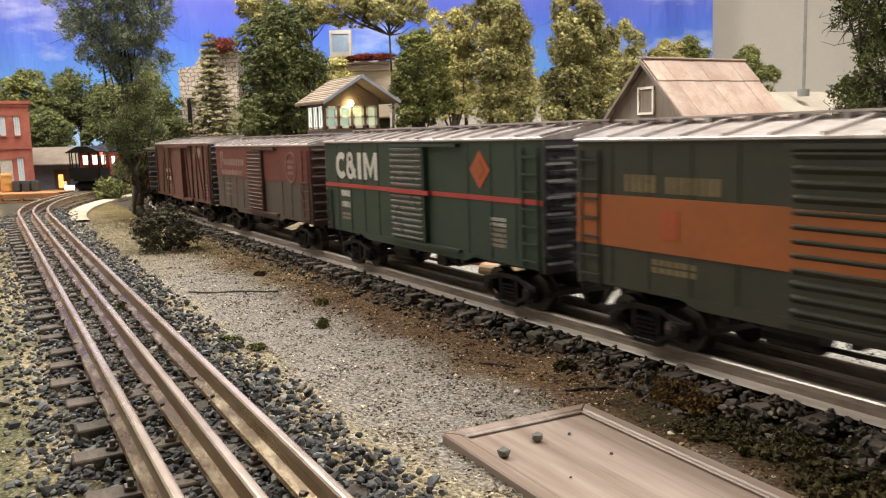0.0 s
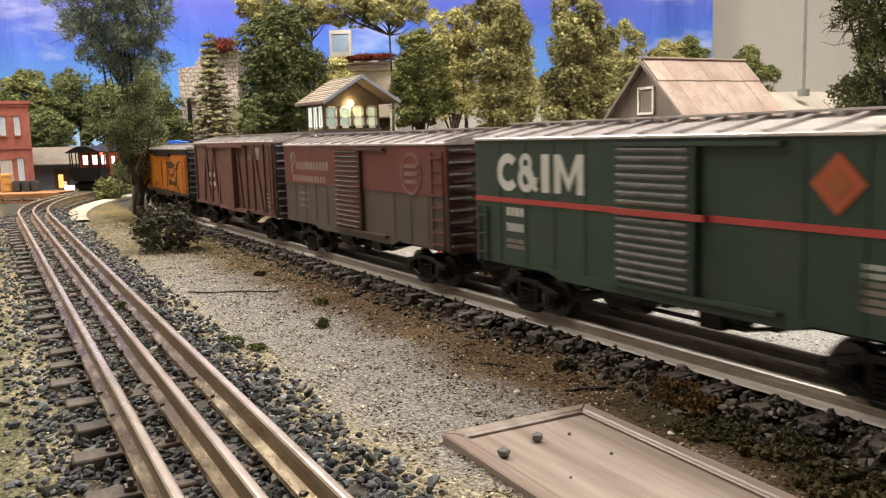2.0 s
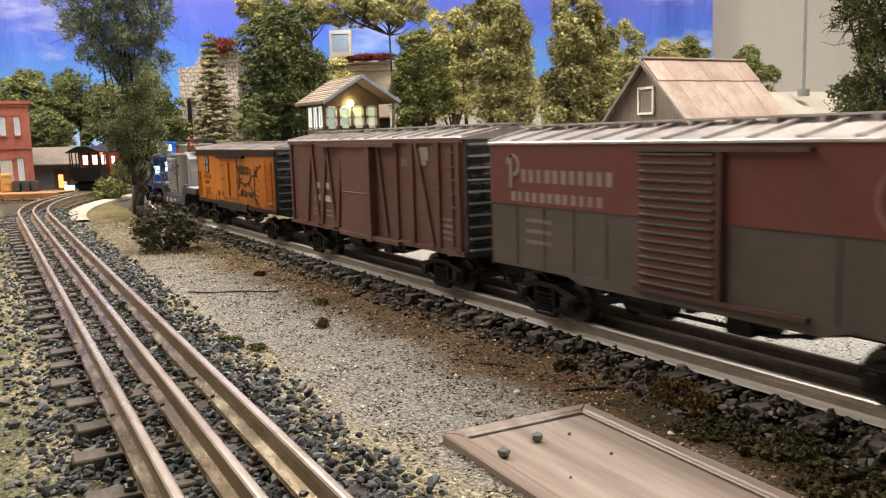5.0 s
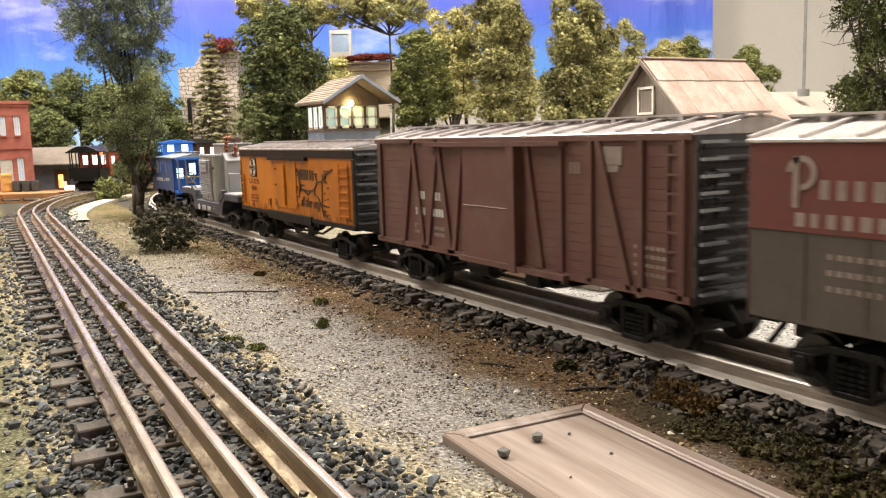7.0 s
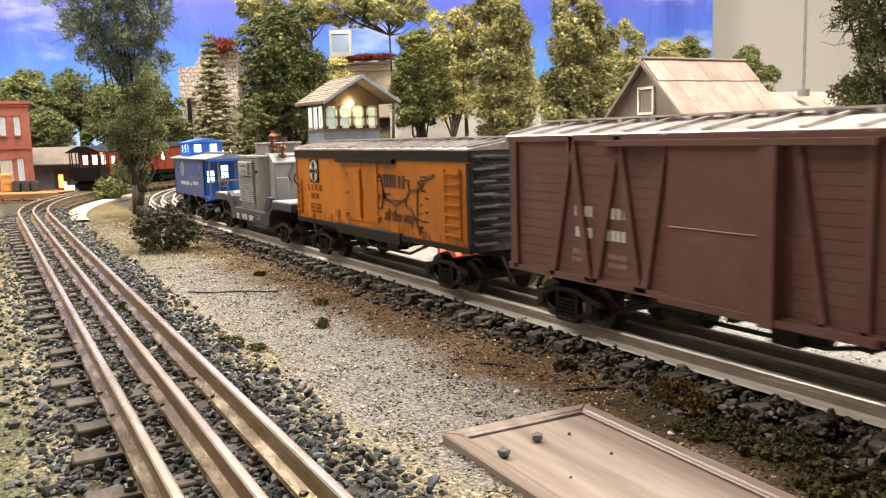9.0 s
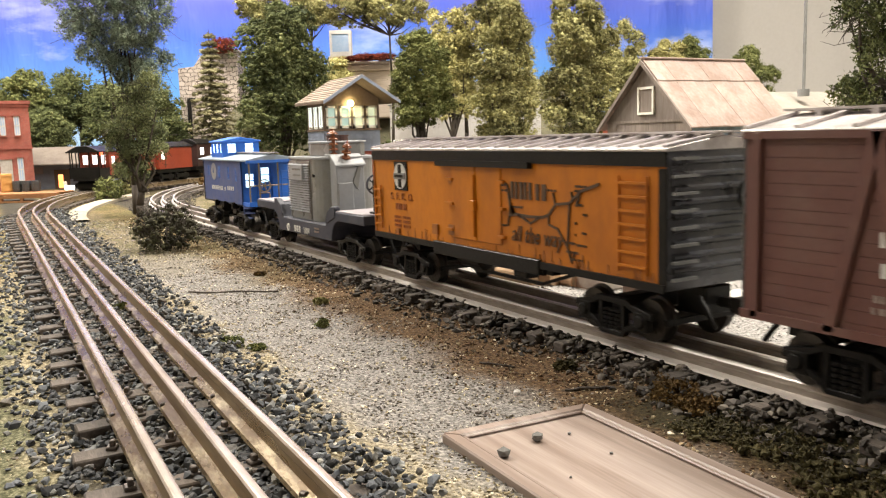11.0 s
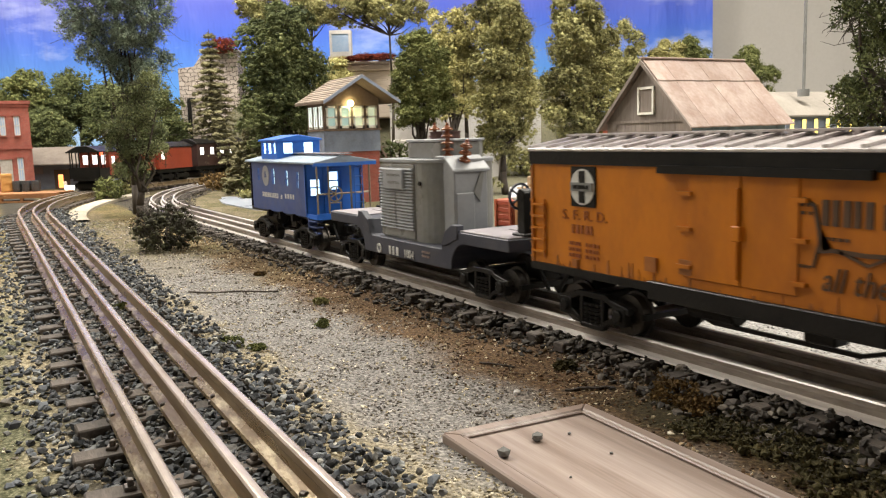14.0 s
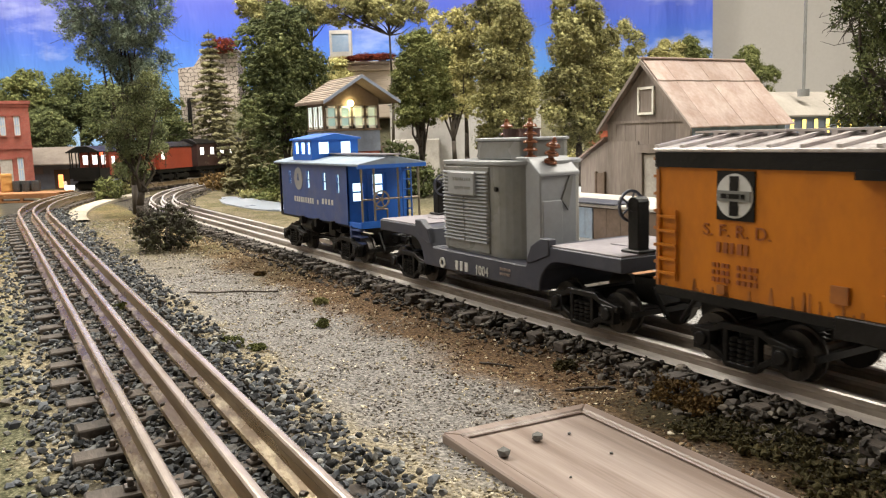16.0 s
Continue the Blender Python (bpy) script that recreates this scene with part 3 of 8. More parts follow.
def truck(car, x, name="truck"):
    """A two-axle truck with cast side frames."""
    root_bm = bmesh.new()
    box(root_bm, -0.004, 0.004, -0.022, 0.022, 0.009, 0.017)
    tr = part(name, finish(root_bm, 0.0008), M_BLACK, car)
    tr.location = (x, 0, 0)
    for s in (-1, 1):
        y0, y1 = sorted((s * 0.0222, s * 0.0256))
        bm = bmesh.new()
        prism(bm, [(-0.0235, 0.0100), (-0.0235, 0.0128), (-0.012, 0.0150), (-0.009, 0.0168), (0.009, 0.0168), (0.012, 0.0150), (0.0235, 0.0128), (0.0235, 0.0100), (0.012, 0.0124), (0.008, 0.0142), (-0.008, 0.0142), (-0.012, 0.0124)], y0, y1)
        prism(bm, [(-0.0150, 0.0085), (-0.0085, 0.0052), (-0.0065, 0.0028), (0.0065, 0.0028), (0.0085, 0.0052), (0.0150, 0.0085), (0.0150, 0.0060), (0.0090, 0.0030), (0.0070, 0.0006), (-0.0070, 0.0006), (-0.0090, 0.0030), (-0.0150, 0.0060)], y0, y1)
        for xx in (-0.0078, 0.0058):
            box(bm, xx, xx + 0.0020, y0, y1, 0.0022, 0.0148)
        frame_ob = part("side_frame", finish(bm, 0.0003), M_BLACK, tr)
        for xx in (-0.0175, 0.0175):
            bm = bmesh.new()
            box(bm, xx - 0.0040, xx + 0.0040, y0 - 0.0004, y1 + 0.0004, 0.0048, 0.0126)
            rod(bm, (xx, s * 0.0258, 0.0090), (xx, s * 0.0272, 0.0090), 0.0030, 12, 0.0026)
            part("journal_box", finish(bm, 0.0003), M_BLACK, frame_ob)
        bm = bmesh.new()
        for xx in (-0.0036, 0.0, 0.0036):
            for i in range(5):
                z = 0.0034 + i * 0.0018
                rod(bm, (xx, s * 0.0245, z), (xx, s * 0.0245, z + 0.0012), 0.0016, 10)
        tagged(part("spring", finish(bm), M_BLACK, frame_ob), kind="stuff")
        bm = bmesh.new()
        xs2 = (-0.0275, -0.0255) if s < 0 else (0.0255, 0.0275)
        box(bm, xs2[0], xs2[1], -0.020, 0.020, 0.0080, 0.0105)
        part("brake_beam", finish(bm), M_BLACK, tr)
    for xx in (-0.0175, 0.0175):
        bm = bmesh.new()
        rod(bm, (0, -0.021, 0), (0, 0.021, 0), 0.0018, 8)
        for s in (-1, 1):
            rod(bm, (0, s * 0.0155, 0), (0, s * 0.0195, 0), WHEEL_R, 24)
            rod(bm, (0, s * 0.0143, 0), (0, s * 0.0155, 0), WHEEL_R + 0.0012, 24)
            rod(bm, (0, s * 0.0195, 0), (0, s * 0.0203, 0), 0.0036, 12)
            for k in range(6):
                a = k * math.pi / 3
                box(bm, 0.005 * math.cos(a) - 0.0007, 0.005 * math.cos(a) + 0.0007, min(s * 0.0195, s * 0.0199), max(s * 0.0195, s * 0.0199), 0.005 * math.sin(a) - 0.0007, 0.005 * math.sin(a) + 0.0007)
        ws = part("wheelset", finish(bm), M_WHEEL, tr)
        wheelsets.append((ws, xx))
    return tr


def coupler(car, x, s):
    bm = bmesh.new()
    box(bm, min(x, x + s * 0.010), max(x, x + s * 0.010), -0.002, 0.002, 0.0155, 0.0195)
    box(bm, min(x + s * 0.008, x + s * 0.0138), max(x + s * 0.008, x + s * 0.0138), -0.0042, 0.0035, 0.0145, 0.0205)
    part("coupler", finish(bm, 0.0006), M_BLACK, car)
    # dark block and hose added to stand in for shade under the car end
    bm = bmesh.new()
    xa, xb = sorted((x - s * 0.016, x - s * 0.001))
    box(bm, xa, xb, -0.0075, 0.0075, 0.0120, 0.0235)
    rod(bm, (x - s * 0.002, -0.010, 0.0205), (x + s * 0.007, -0.010, 0.0085), 0.0012, 8)
    part("end_shade_block", finish(bm, 0.0005), M_BLACK, car)


def ladder(car, x0, x1, z0, z1, n, material, y=-SIDE, name="ladder"):
    bm = bmesh.new()
    for xx in (x0, x1):
        rod(bm, (xx, y - 0.0008, z0), (xx, y - 0.0008, z1), 0.0005, 6)
    for i in range(n):
        z = z0 + (z1 - z0) * (i + 0.5) / n
        box(bm, x0 - 0.0004, x1 + 0.0004, y - 0.0016, y - 0.0004, z - 0.0005, z + 0.0005)
    part(name, finish(bm), material, car)


def end_ladder(car, x, s, z0, z1, n, material):
    for i in range(n):
        z = z0 + (z1 - z0) * (i + 0.5) / n
        xs = sorted((x + s * 0.0006, x + s * 0.0022))
        quick("rung", material, car, [(xs[0], xs[1], -SIDE + 0.001, -SIDE + 0.014, z - 0.0005, z + 0.0006)])


def gable(bm, x0, x1, half, z_eave, z_peak, thick):
    prism(bm, [(-half, z_eave), (0, z_peak), (half, z_eave), (half, z_eave - thick), (-half, z_eave - thick)], x0, x1, "x")


def box_body(car, L, z0, z1, peak, side_mat, roof_mat, end_mat, ribs_end=9, roof_panels=13, roof_ribs_mat=None):
    """The shell of a house car: sides, ends with pressed ribs, panelled roof with a running board."""
    h = L / 2
    bm = bmesh.new()
    prism(bm, [(-SIDE, z0), (-SIDE, z1), (0, peak - 0.001), (SIDE, z1), (SIDE, z0)], -h, h, "x")
    body = part("body", finish(bm, 0.0004), side_mat, car)
    quick("end_sheet", end_mat, car, [(h - 0.001, h + 0.0003, -SIDE + 0.0003, SIDE - 0.0003, z0, z1 - 0.0003)])
    quick("end_sheet", end_mat, car, [(-h - 0.0003, -h + 0.001, -SIDE + 0.0003, SIDE - 0.0003, z0, z1 - 0.0003)])
    for s in (-1, 1):
        for i in range(ribs_end):
            z = z0 + 0.004 + (z1 - z0 - 0.006) * (i + 0.5) / ribs_end
            k = (z1 - z0) / ribs_end * 0.30
            xa = s * (h - 0.0002)
            rb = bmesh.new()
            prism(rb, [(xa, z - k), (s * (h + 0.0016), z - k * 0.3), (s * (h + 0.0016), z + k * 0.3), (xa, z + k)], -SIDE + 0.003, SIDE - 0.003, "y")
            part("end_rib", finish(rb), end_mat, car)
        xs = sorted((s * h, s * (h + 0.0008)))
        bm = bmesh.new()
        prism(bm, [(-SIDE, z0 - 0.001), (-SIDE, z1), (-SIDE + 0.002, z1), (-SIDE + 0.002, z0 + 0.003), (SIDE - 0.002, z0 + 0.003), (SIDE - 0.002, z1), (SIDE, z1), (SIDE, z0 - 0.001)], xs[0], xs[1], "x")
        part("end_frame", finish(bm), end_mat, car)
    bm = bmesh.new()
    gable(bm, -h - 0.0012, h + 0.0012, SIDE + 0.0014, z1 + 0.0008, peak, 0.0014)
    roof = part("roof", finish(bm, 0.0003), roof_mat, car)
    slope = (peak - z1 - 0.0008) / (SIDE + 0.0014)
    for i in range(roof_panels + 1):
        xx = -h + L * i / roof_panels
        for s in (-1, 1):
            bm = bmesh.new()
            prism(bm, [(s * (SIDE + 0.001), z1 + 0.0009), (s * 0.004, peak - slope * 0.004 + 0.0003), (s * 0.004, peak - slope * 0.004 + 0.0014), (s * (SIDE + 0.001), z1 + 0.0020)], xx - 0.0009, xx + 0.0009, "x")
            part("roof_seam", finish(bm), roof_ribs_mat or roof_mat, roof)
    bm = bmesh.new()
    for yy in (-0.0062, -0.0020, 0.0022):
        box(bm, -h - 0.004, h + 0.004, yy, yy + 0.0037, peak + 0.0008, peak + 0.0016)
    i = 0
    while i < roof_panels:
        xx = -h + L * (i + 0.5) / roof_panels
        box(bm, xx - 0.0012, xx + 0.0012, -0.0062, 0.0062, peak - 0.0012, peak + 0.0008)
        i += 1
    part("running_board", finish(bm), M_ROOF if roof_mat is M_ROOF else roof_mat, car)
    return body


def underframe(car, L, z0, low=0.012):
    bm = bmesh.new()
    box(bm, -L / 2 + 0.004, L / 2 - 0.004, -0.006, 0.006, z0 - 0.007, z0 + 0.001)
    for xx in (-L * 0.2, 0.0, L * 0.2):
        box(bm, xx - 0.002, xx + 0.002, -SIDE + 0.003, SIDE - 0.003, z0 - 0.005, z0 + 0.001)
    for yy in (-0.016, 0.016):
        prism(bm, [(-L * 0.27, z0), (-L * 0.27, z0 - 0.002), (-L * 0.12, low), (L * 0.12, low), (L * 0.27, z0 - 0.002), (L * 0.27, z0), (L * 0.12, low + 0.0015), (-L * 0.12, low + 0.0015)], yy - 0.0007, yy + 0.0007, "y")
    part("underframe", finish(bm), M_BLACK, car)
    bm = bmesh.new()
    rod(bm, (-0.038, -0.018, z0 - 0.006), (-0.016, -0.018, z0 - 0.006), 0.0058, 16)
    part("air_tank", finish(bm, 0.0008), M_BLACK, car)
    bm = bmesh.new()
    box(bm, 0.012, 0.024, -0.021, -0.013, z0 - 0.011, z0)
    rod(bm, (0.024, -0.017, z0 - 0.005), (0.034, -0.017, z0 - 0.005), 0.0036, 12)
    part("brake_gear", finish(bm, 0.0006), M_BLACK, car)


def running_gear(car, L, inset=0.036):
    for s in (-1, 1):
        truck(car, s * (L / 2 - inset))
        coupler(car, s * L / 2, s)


def brake_wheel(car, x, y, z, s, material, r=0.0068):
    bm = bmesh.new()
    disc_ring(bm, (0, 0), r, r - 0.0011, -0.0005, 0.0005, 20)
    rod(bm, (0, -0.0015, 0), (0, 0.0015, 0), 0.0013, 10)
    for k in range(5):
        a = k * 2 * math.pi / 5
        rod(bm, (0, 0, 0), ((r - 0.0006) * math.cos(a), 0, (r - 0.0006) * math.sin(a)), 0.0005, 6)
    ob = part("brake_wheel", finish(bm), material, car)
    ob.matrix_local = pose(x + s * 0.0025, y, z, 0, 0, 90)


def ribbed_door(car, x0, x1, z0, z1, n, material, rail_mat, rib_mat=None):
    bm = bmesh.new()
    box(bm, x0, x1, -SIDE - 0.0018, -SIDE + 0.0005, z0, z1)
    door = part("door", finish(bm, 0.0003), material, car)
    for i in range(n):
        z = z0 + (z1 - z0) * (i + 0.5) / n
        k = (z1 - z0) / n * 0.30
        bm = bmesh.new()
        prism(bm, [(-SIDE - 0.0018, z - k), (-SIDE - 0.0031, z + k * 0.1), (-SIDE - 0.0031, z + k * 0.5), (-SIDE - 0.0018, z + k)], x0 + 0.002, x1 - 0.002, "x")
        part("rib", finish(bm), rib_mat or material, door)
    bm = bmesh.new()
    box(bm, x0 - 0.002, x1 + (x1 - x0) * 0.9, -SIDE - 0.0030, -SIDE + 0.0002, z1 - 0.0004, z1 + 0.0012)
    box(bm, x0 - 0.002, x1 + (x1 - x0) * 0.9, -SIDE - 0.0026, -SIDE + 0.0002, z0 - 0.0016, z0 + 0.0002)
    box(bm, x1, x1 + 0.0016, -SIDE - 0.0028, -SIDE + 0.0002, z0, z1)
    part("door_rail", finish(bm), rail_mat, car)


def side_sill(car, L, z0, material):
    bm = bmesh.new()
    q = L / 2
    prism(bm, [(-q + 0.055, z0 + 0.002), (-q + 0.068, z0 - 0.0022), (q - 0.068, z0 - 0.0022), (q - 0.055, z0 + 0.002)], -SIDE - 0.0006, -SIDE + 0.0012, "y")
    part("side_sill", finish(bm), material, car)


def rivets(car, L, z0, z1, material, skip=(0, 0)):
    """Panel seams with their rivet heads."""
    n = 12
    for i in range(1, n):
        xx = -L / 2 + L * i / n
        if skip[0] < xx < skip[1]:
            continue
        bm = bmesh.new()
        box(bm, xx - 0.0003, xx + 0.0003, -SIDE - 0.0003, -SIDE + 0.0003, z0, z1)
        for k in range(14):
            z = z0 + (z1 - z0) * (k + 0.5) / 14
            box(bm, xx - 0.0010, xx - 0.0002, -SIDE - 0.0004, -SIDE, z - 0.0003, z + 0.0003)
        part("rivet_seam", finish(bm), material, car)


def orange_green_car():
    car = thing("boxcar", "olive green boxcar with a broad dull orange band", "boxcar", None, "cars of the freight train")
    L, z0, z1, pk = 0.256, 0.0225, 0.0825, 0.0895
    box_body(car, L, z0, z1, pk, M_GNGREEN, M_ROOF, M_END, 10)
    quick("paint_band", M_GNORANGE, car, [(-L / 2 - 0.0003, L / 2 + 0.0003, -SIDE - 0.0006, -SIDE + 0.002, 0.0395, 0.0605)])
    ribbed_door(car, -0.0212, 0.030, z0 + 0.002, z1 - 0.003, 12, M_GNGREEN, M_GNGREEN)
    quick("door_band", M_GNORANGE, car, [(-0.0205, 0.0295, -SIDE - 0.0024, -SIDE - 0.001, 0.0398, 0.0602)])
    bars("lettering", M_GOLD, car, -0.0988, -0.0810, 0.0622, 0.0690, -SIDE, 5, 3)
    bars("lettering", M_GOLD, car, -0.0764, -0.0495, 0.0622, 0.0685, -SIDE, 8, 4)
    for z in (0.0305, 0.0275):
        bars("lettering", M_GOLD, car, -0.0836, -0.0606, z + 0.004, z + 0.0062, -SIDE, 6, 5)
    quick("emblem", M_REDMARK, car, [(-0.078, -0.070, -SIDE - 0.0009, -SIDE, 0.045, 0.056)])
    rivets(car, L, z0 + 0.002, z1 - 0.002, M_GNGREEN, (-0.035, 0.055))
    ladder(car, -L / 2 + 0.003, -L / 2 + 0.014, z0, z1 - 0.004, 7, M_GNGREEN)
    ladder(car, L / 2 - 0.014, L / 2 - 0.003, z0, z1 - 0.004, 7, M_GNGREEN)
    side_sill(car, L, z0, M_GNGREEN)
    underframe(car, L, z0)
    running_gear(car, L)
    return car, -0.1549


def green_car():
    car = thing("boxcar", "dark green boxcar with a thin red stripe and white lettering", "boxcar", None, "cars of the freight train")
    L, z0, z1, pk = 0.256, 0.0225, 0.0835, 0.0900
    box_body(car, L, z0, z1, pk, M_GREEN, M_ROOF, M_END, 10)
    for xa, xb in ((-L / 2 - 0.0002, -0.0225), (0.0255, L / 2 + 0.0002)):
        quick("paint_stripe", M_REDLINE, car, [(xa, xb, -SIDE - 0.0005, -SIDE + 0.001, 0.0532, 0.0556)])
    ribbed_door(car, -0.0225, 0.0190, z0 + 0.003, z1 - 0.003, 16, M_GREEN, M_GREEN, M_TRGREY)
    quick("door_stripe", M_REDLINE, car, [(-0.0225, 0.0255, -SIDE - 0.0033, -SIDE - 0.001, 0.0532, 0.0556)])
    # large white initials, as plain shapes
    bm = bmesh.new()
    y0, y1 = -SIDE - 0.0004, -SIDE + 0.0004
    disc_ring(bm, (-0.0995, 0.0679), 0.0090, 0.0046, y0, y1, 24, 0.75, 5.53)
    part("lettering", finish(bm), M_WHITE, car)
    bm = bmesh.new()
    disc_ring(bm, (-0.0850, 0.0722), 0.0048, 0.0020, y0, y1, 18)
    disc_ring(bm, (-0.0848, 0.0650), 0.0063, 0.0028, y0, y1, 18)
    prism(bm, [(-0.0866, 0.0682), (-0.0842, 0.0698), (-0.0756, 0.0606), (-0.0778, 0.0590)], y0, y1, "y")
    prism(bm, [(-0.0788, 0.0660), (-0.0758, 0.0660), (-0.0770, 0.0622), (-0.0800, 0.0606)], y0, y1, "y")
    part("lettering", finish(bm), M_WHITE, car)
    quick("lettering", M_WHITE, car, [(-0.0728, -0.0672, y0, y1, 0.0593, 0.0766)])
    bm = bmesh.new()
    for xx in (-0.0634, -0.0478):
        box(bm, xx, xx + 0.0044, y0, y1, 0.0593, 0.0766)
    prism(bm, [(-0.0591, 0.0766), (-0.0534, 0.0660), (-0.0477, 0.0766), (-0.0477, 0.0700), (-0.0534, 0.0600), (-0.0591, 0.0700)], y0, y1, "y")
    part("lettering", finish(bm), M_WHITE, car)
    for k, (z, n) in enumerate(((0.0470, 4), (0.0395, 5), (0.0340, 5), (0.0312, 5))):
        bars("lettering", M_WHITE if k < 2 else M_PALE, car, -0.1013, -0.0866, z, z + (0.0040 if k < 2 else 0.0018), -SIDE, n, 20 + k)
    for k in range(6):
        bars("lettering", M_WHITE if k < 2 else M_PALE, car, 0.0845, 0.099, 0.0435 - 0.0026 * k, 0.0452 - 0.0026 * k, -SIDE, 5, 30 + k)
    bm = bmesh.new()
    prism(bm, [(0.0662, 0.0685), (0.0757, 0.0587), (0.0852, 0.0685), (0.0757, 0.0783)], -SIDE - 0.0005, -SIDE + 0.0005, "y")
    part("emblem", finish(bm), M_REDMARK, car)
    bm = bmesh.new()
    prism(bm, [(0.0710, 0.0685), (0.0757, 0.0637), (0.0804, 0.0685), (0.0757, 0.0733)], -SIDE - 0.0008, -SIDE + 0.0002, "y")
    part("emblem", finish(bm), M_GNORANGE, car)
    rivets(car, L, z0 + 0.002, z1 - 0.002, M_GREEN, (-0.03, 0.058))
    ladder(car, L / 2 - 0.015, L / 2 - 0.003, z0, z1 - 0.004, 7, M_GREEN)
    ladder(car, -L / 2 + 0.003, -L / 2 + 0.010, z0, z0 + 0.028, 3, M_GREEN)
    end_ladder(car, L / 2 + 0.0012, 1, z0, z1, 8, M_TRLIGHT)
    brake_wheel(car, L / 2 + 0.003, 0.012, 0.066, 1, M_BLACK)
    side_sill(car, L, z0, M_GREEN)
    underframe(car, L, z0)
    running_gear(car, L)
    return car, -0.4361


def red_grey_car():
    car = thing("boxcar", "boxcar painted oxide red above and warm grey below", "boxcar", None, "cars of the freight train")
    L, z0, z1, pk = 0.2545, 0.0225, 0.0815, 0.0885
    box_body(car, L, z0, z1, pk, M_CARGREY, M_ROOF, M_BROWN2, 10)
    quick("upper_paint", M_OXIDE, car, [(-L / 2 - 0.0003, L / 2 + 0.0003, -SIDE - 0.0005, -SIDE + 0.002, 0.0528, z1 - 0.0004)])
    ribbed_door(car, -0.0225, 0.0180, z0 + 0.003, z1 - 0.003, 16, M_OXIDE, M_BROWN2, M_CARGREY)
    bm = bmesh.new()
    disc_ring(bm, (-0.1075, 0.0715), 0.0055, 0.0036, -SIDE - 0.0009, -SIDE, 18, -1.6, 3.1)
    box(bm, -0.1105, -0.1083, -SIDE - 0.0009, -SIDE, 0.0605, 0.0768)
    part("lettering", finish(bm), M_PALE, car)
    bars("lettering", M_PALE, car, -0.1010, -0.036, 0.0635, 0.0695, -SIDE - 0.0004, 11, 41)
    bars("lettering", M_PALE, car, -0.1095, -0.042, 0.0545, 0.0590, -SIDE - 0.0004, 12, 42)
    for k in range(3):
        bars("lettering", M_PALE, car, -0.098, -0.078, 0.045 - 0.005 * k, 0.0468 - 0.005 * k, -SIDE, 6, 43 + k)
    bm = bmesh.new()
    disc_ring(bm, (0.0875, 0.0645), 0.0122, 0.0108, -SIDE - 0.0010, -SIDE, 30)
    for z in (0.0600, 0.0645, 0.0690):
        box(bm, 0.0795, 0.0955, -SIDE - 0.0010, -SIDE, z - 0.0012, z + 0.0012)
    part("emblem", finish(bm), M_DIM, car)
    rivets(car, L, z0 + 0.002, z1 - 0.002, M_CARGREY, (-0.04, 0.055))
    ladder(car, L / 2 - 0.015, L / 2 - 0.003, z0, z1 - 0.004, 8, M_OXIDE)
    end_ladder(car, L / 2 + 0.0012, 1, z0, z1, 9, M_TRGREY)
    brake_wheel(car, L / 2 + 0.003, 0.006, 0.064, 1, M_BROWN2)
    side_sill(car, L, z0, M_CARGREY)
    underframe(car, L, z0)
    running_gear(car, L)
    return car, -0.7217


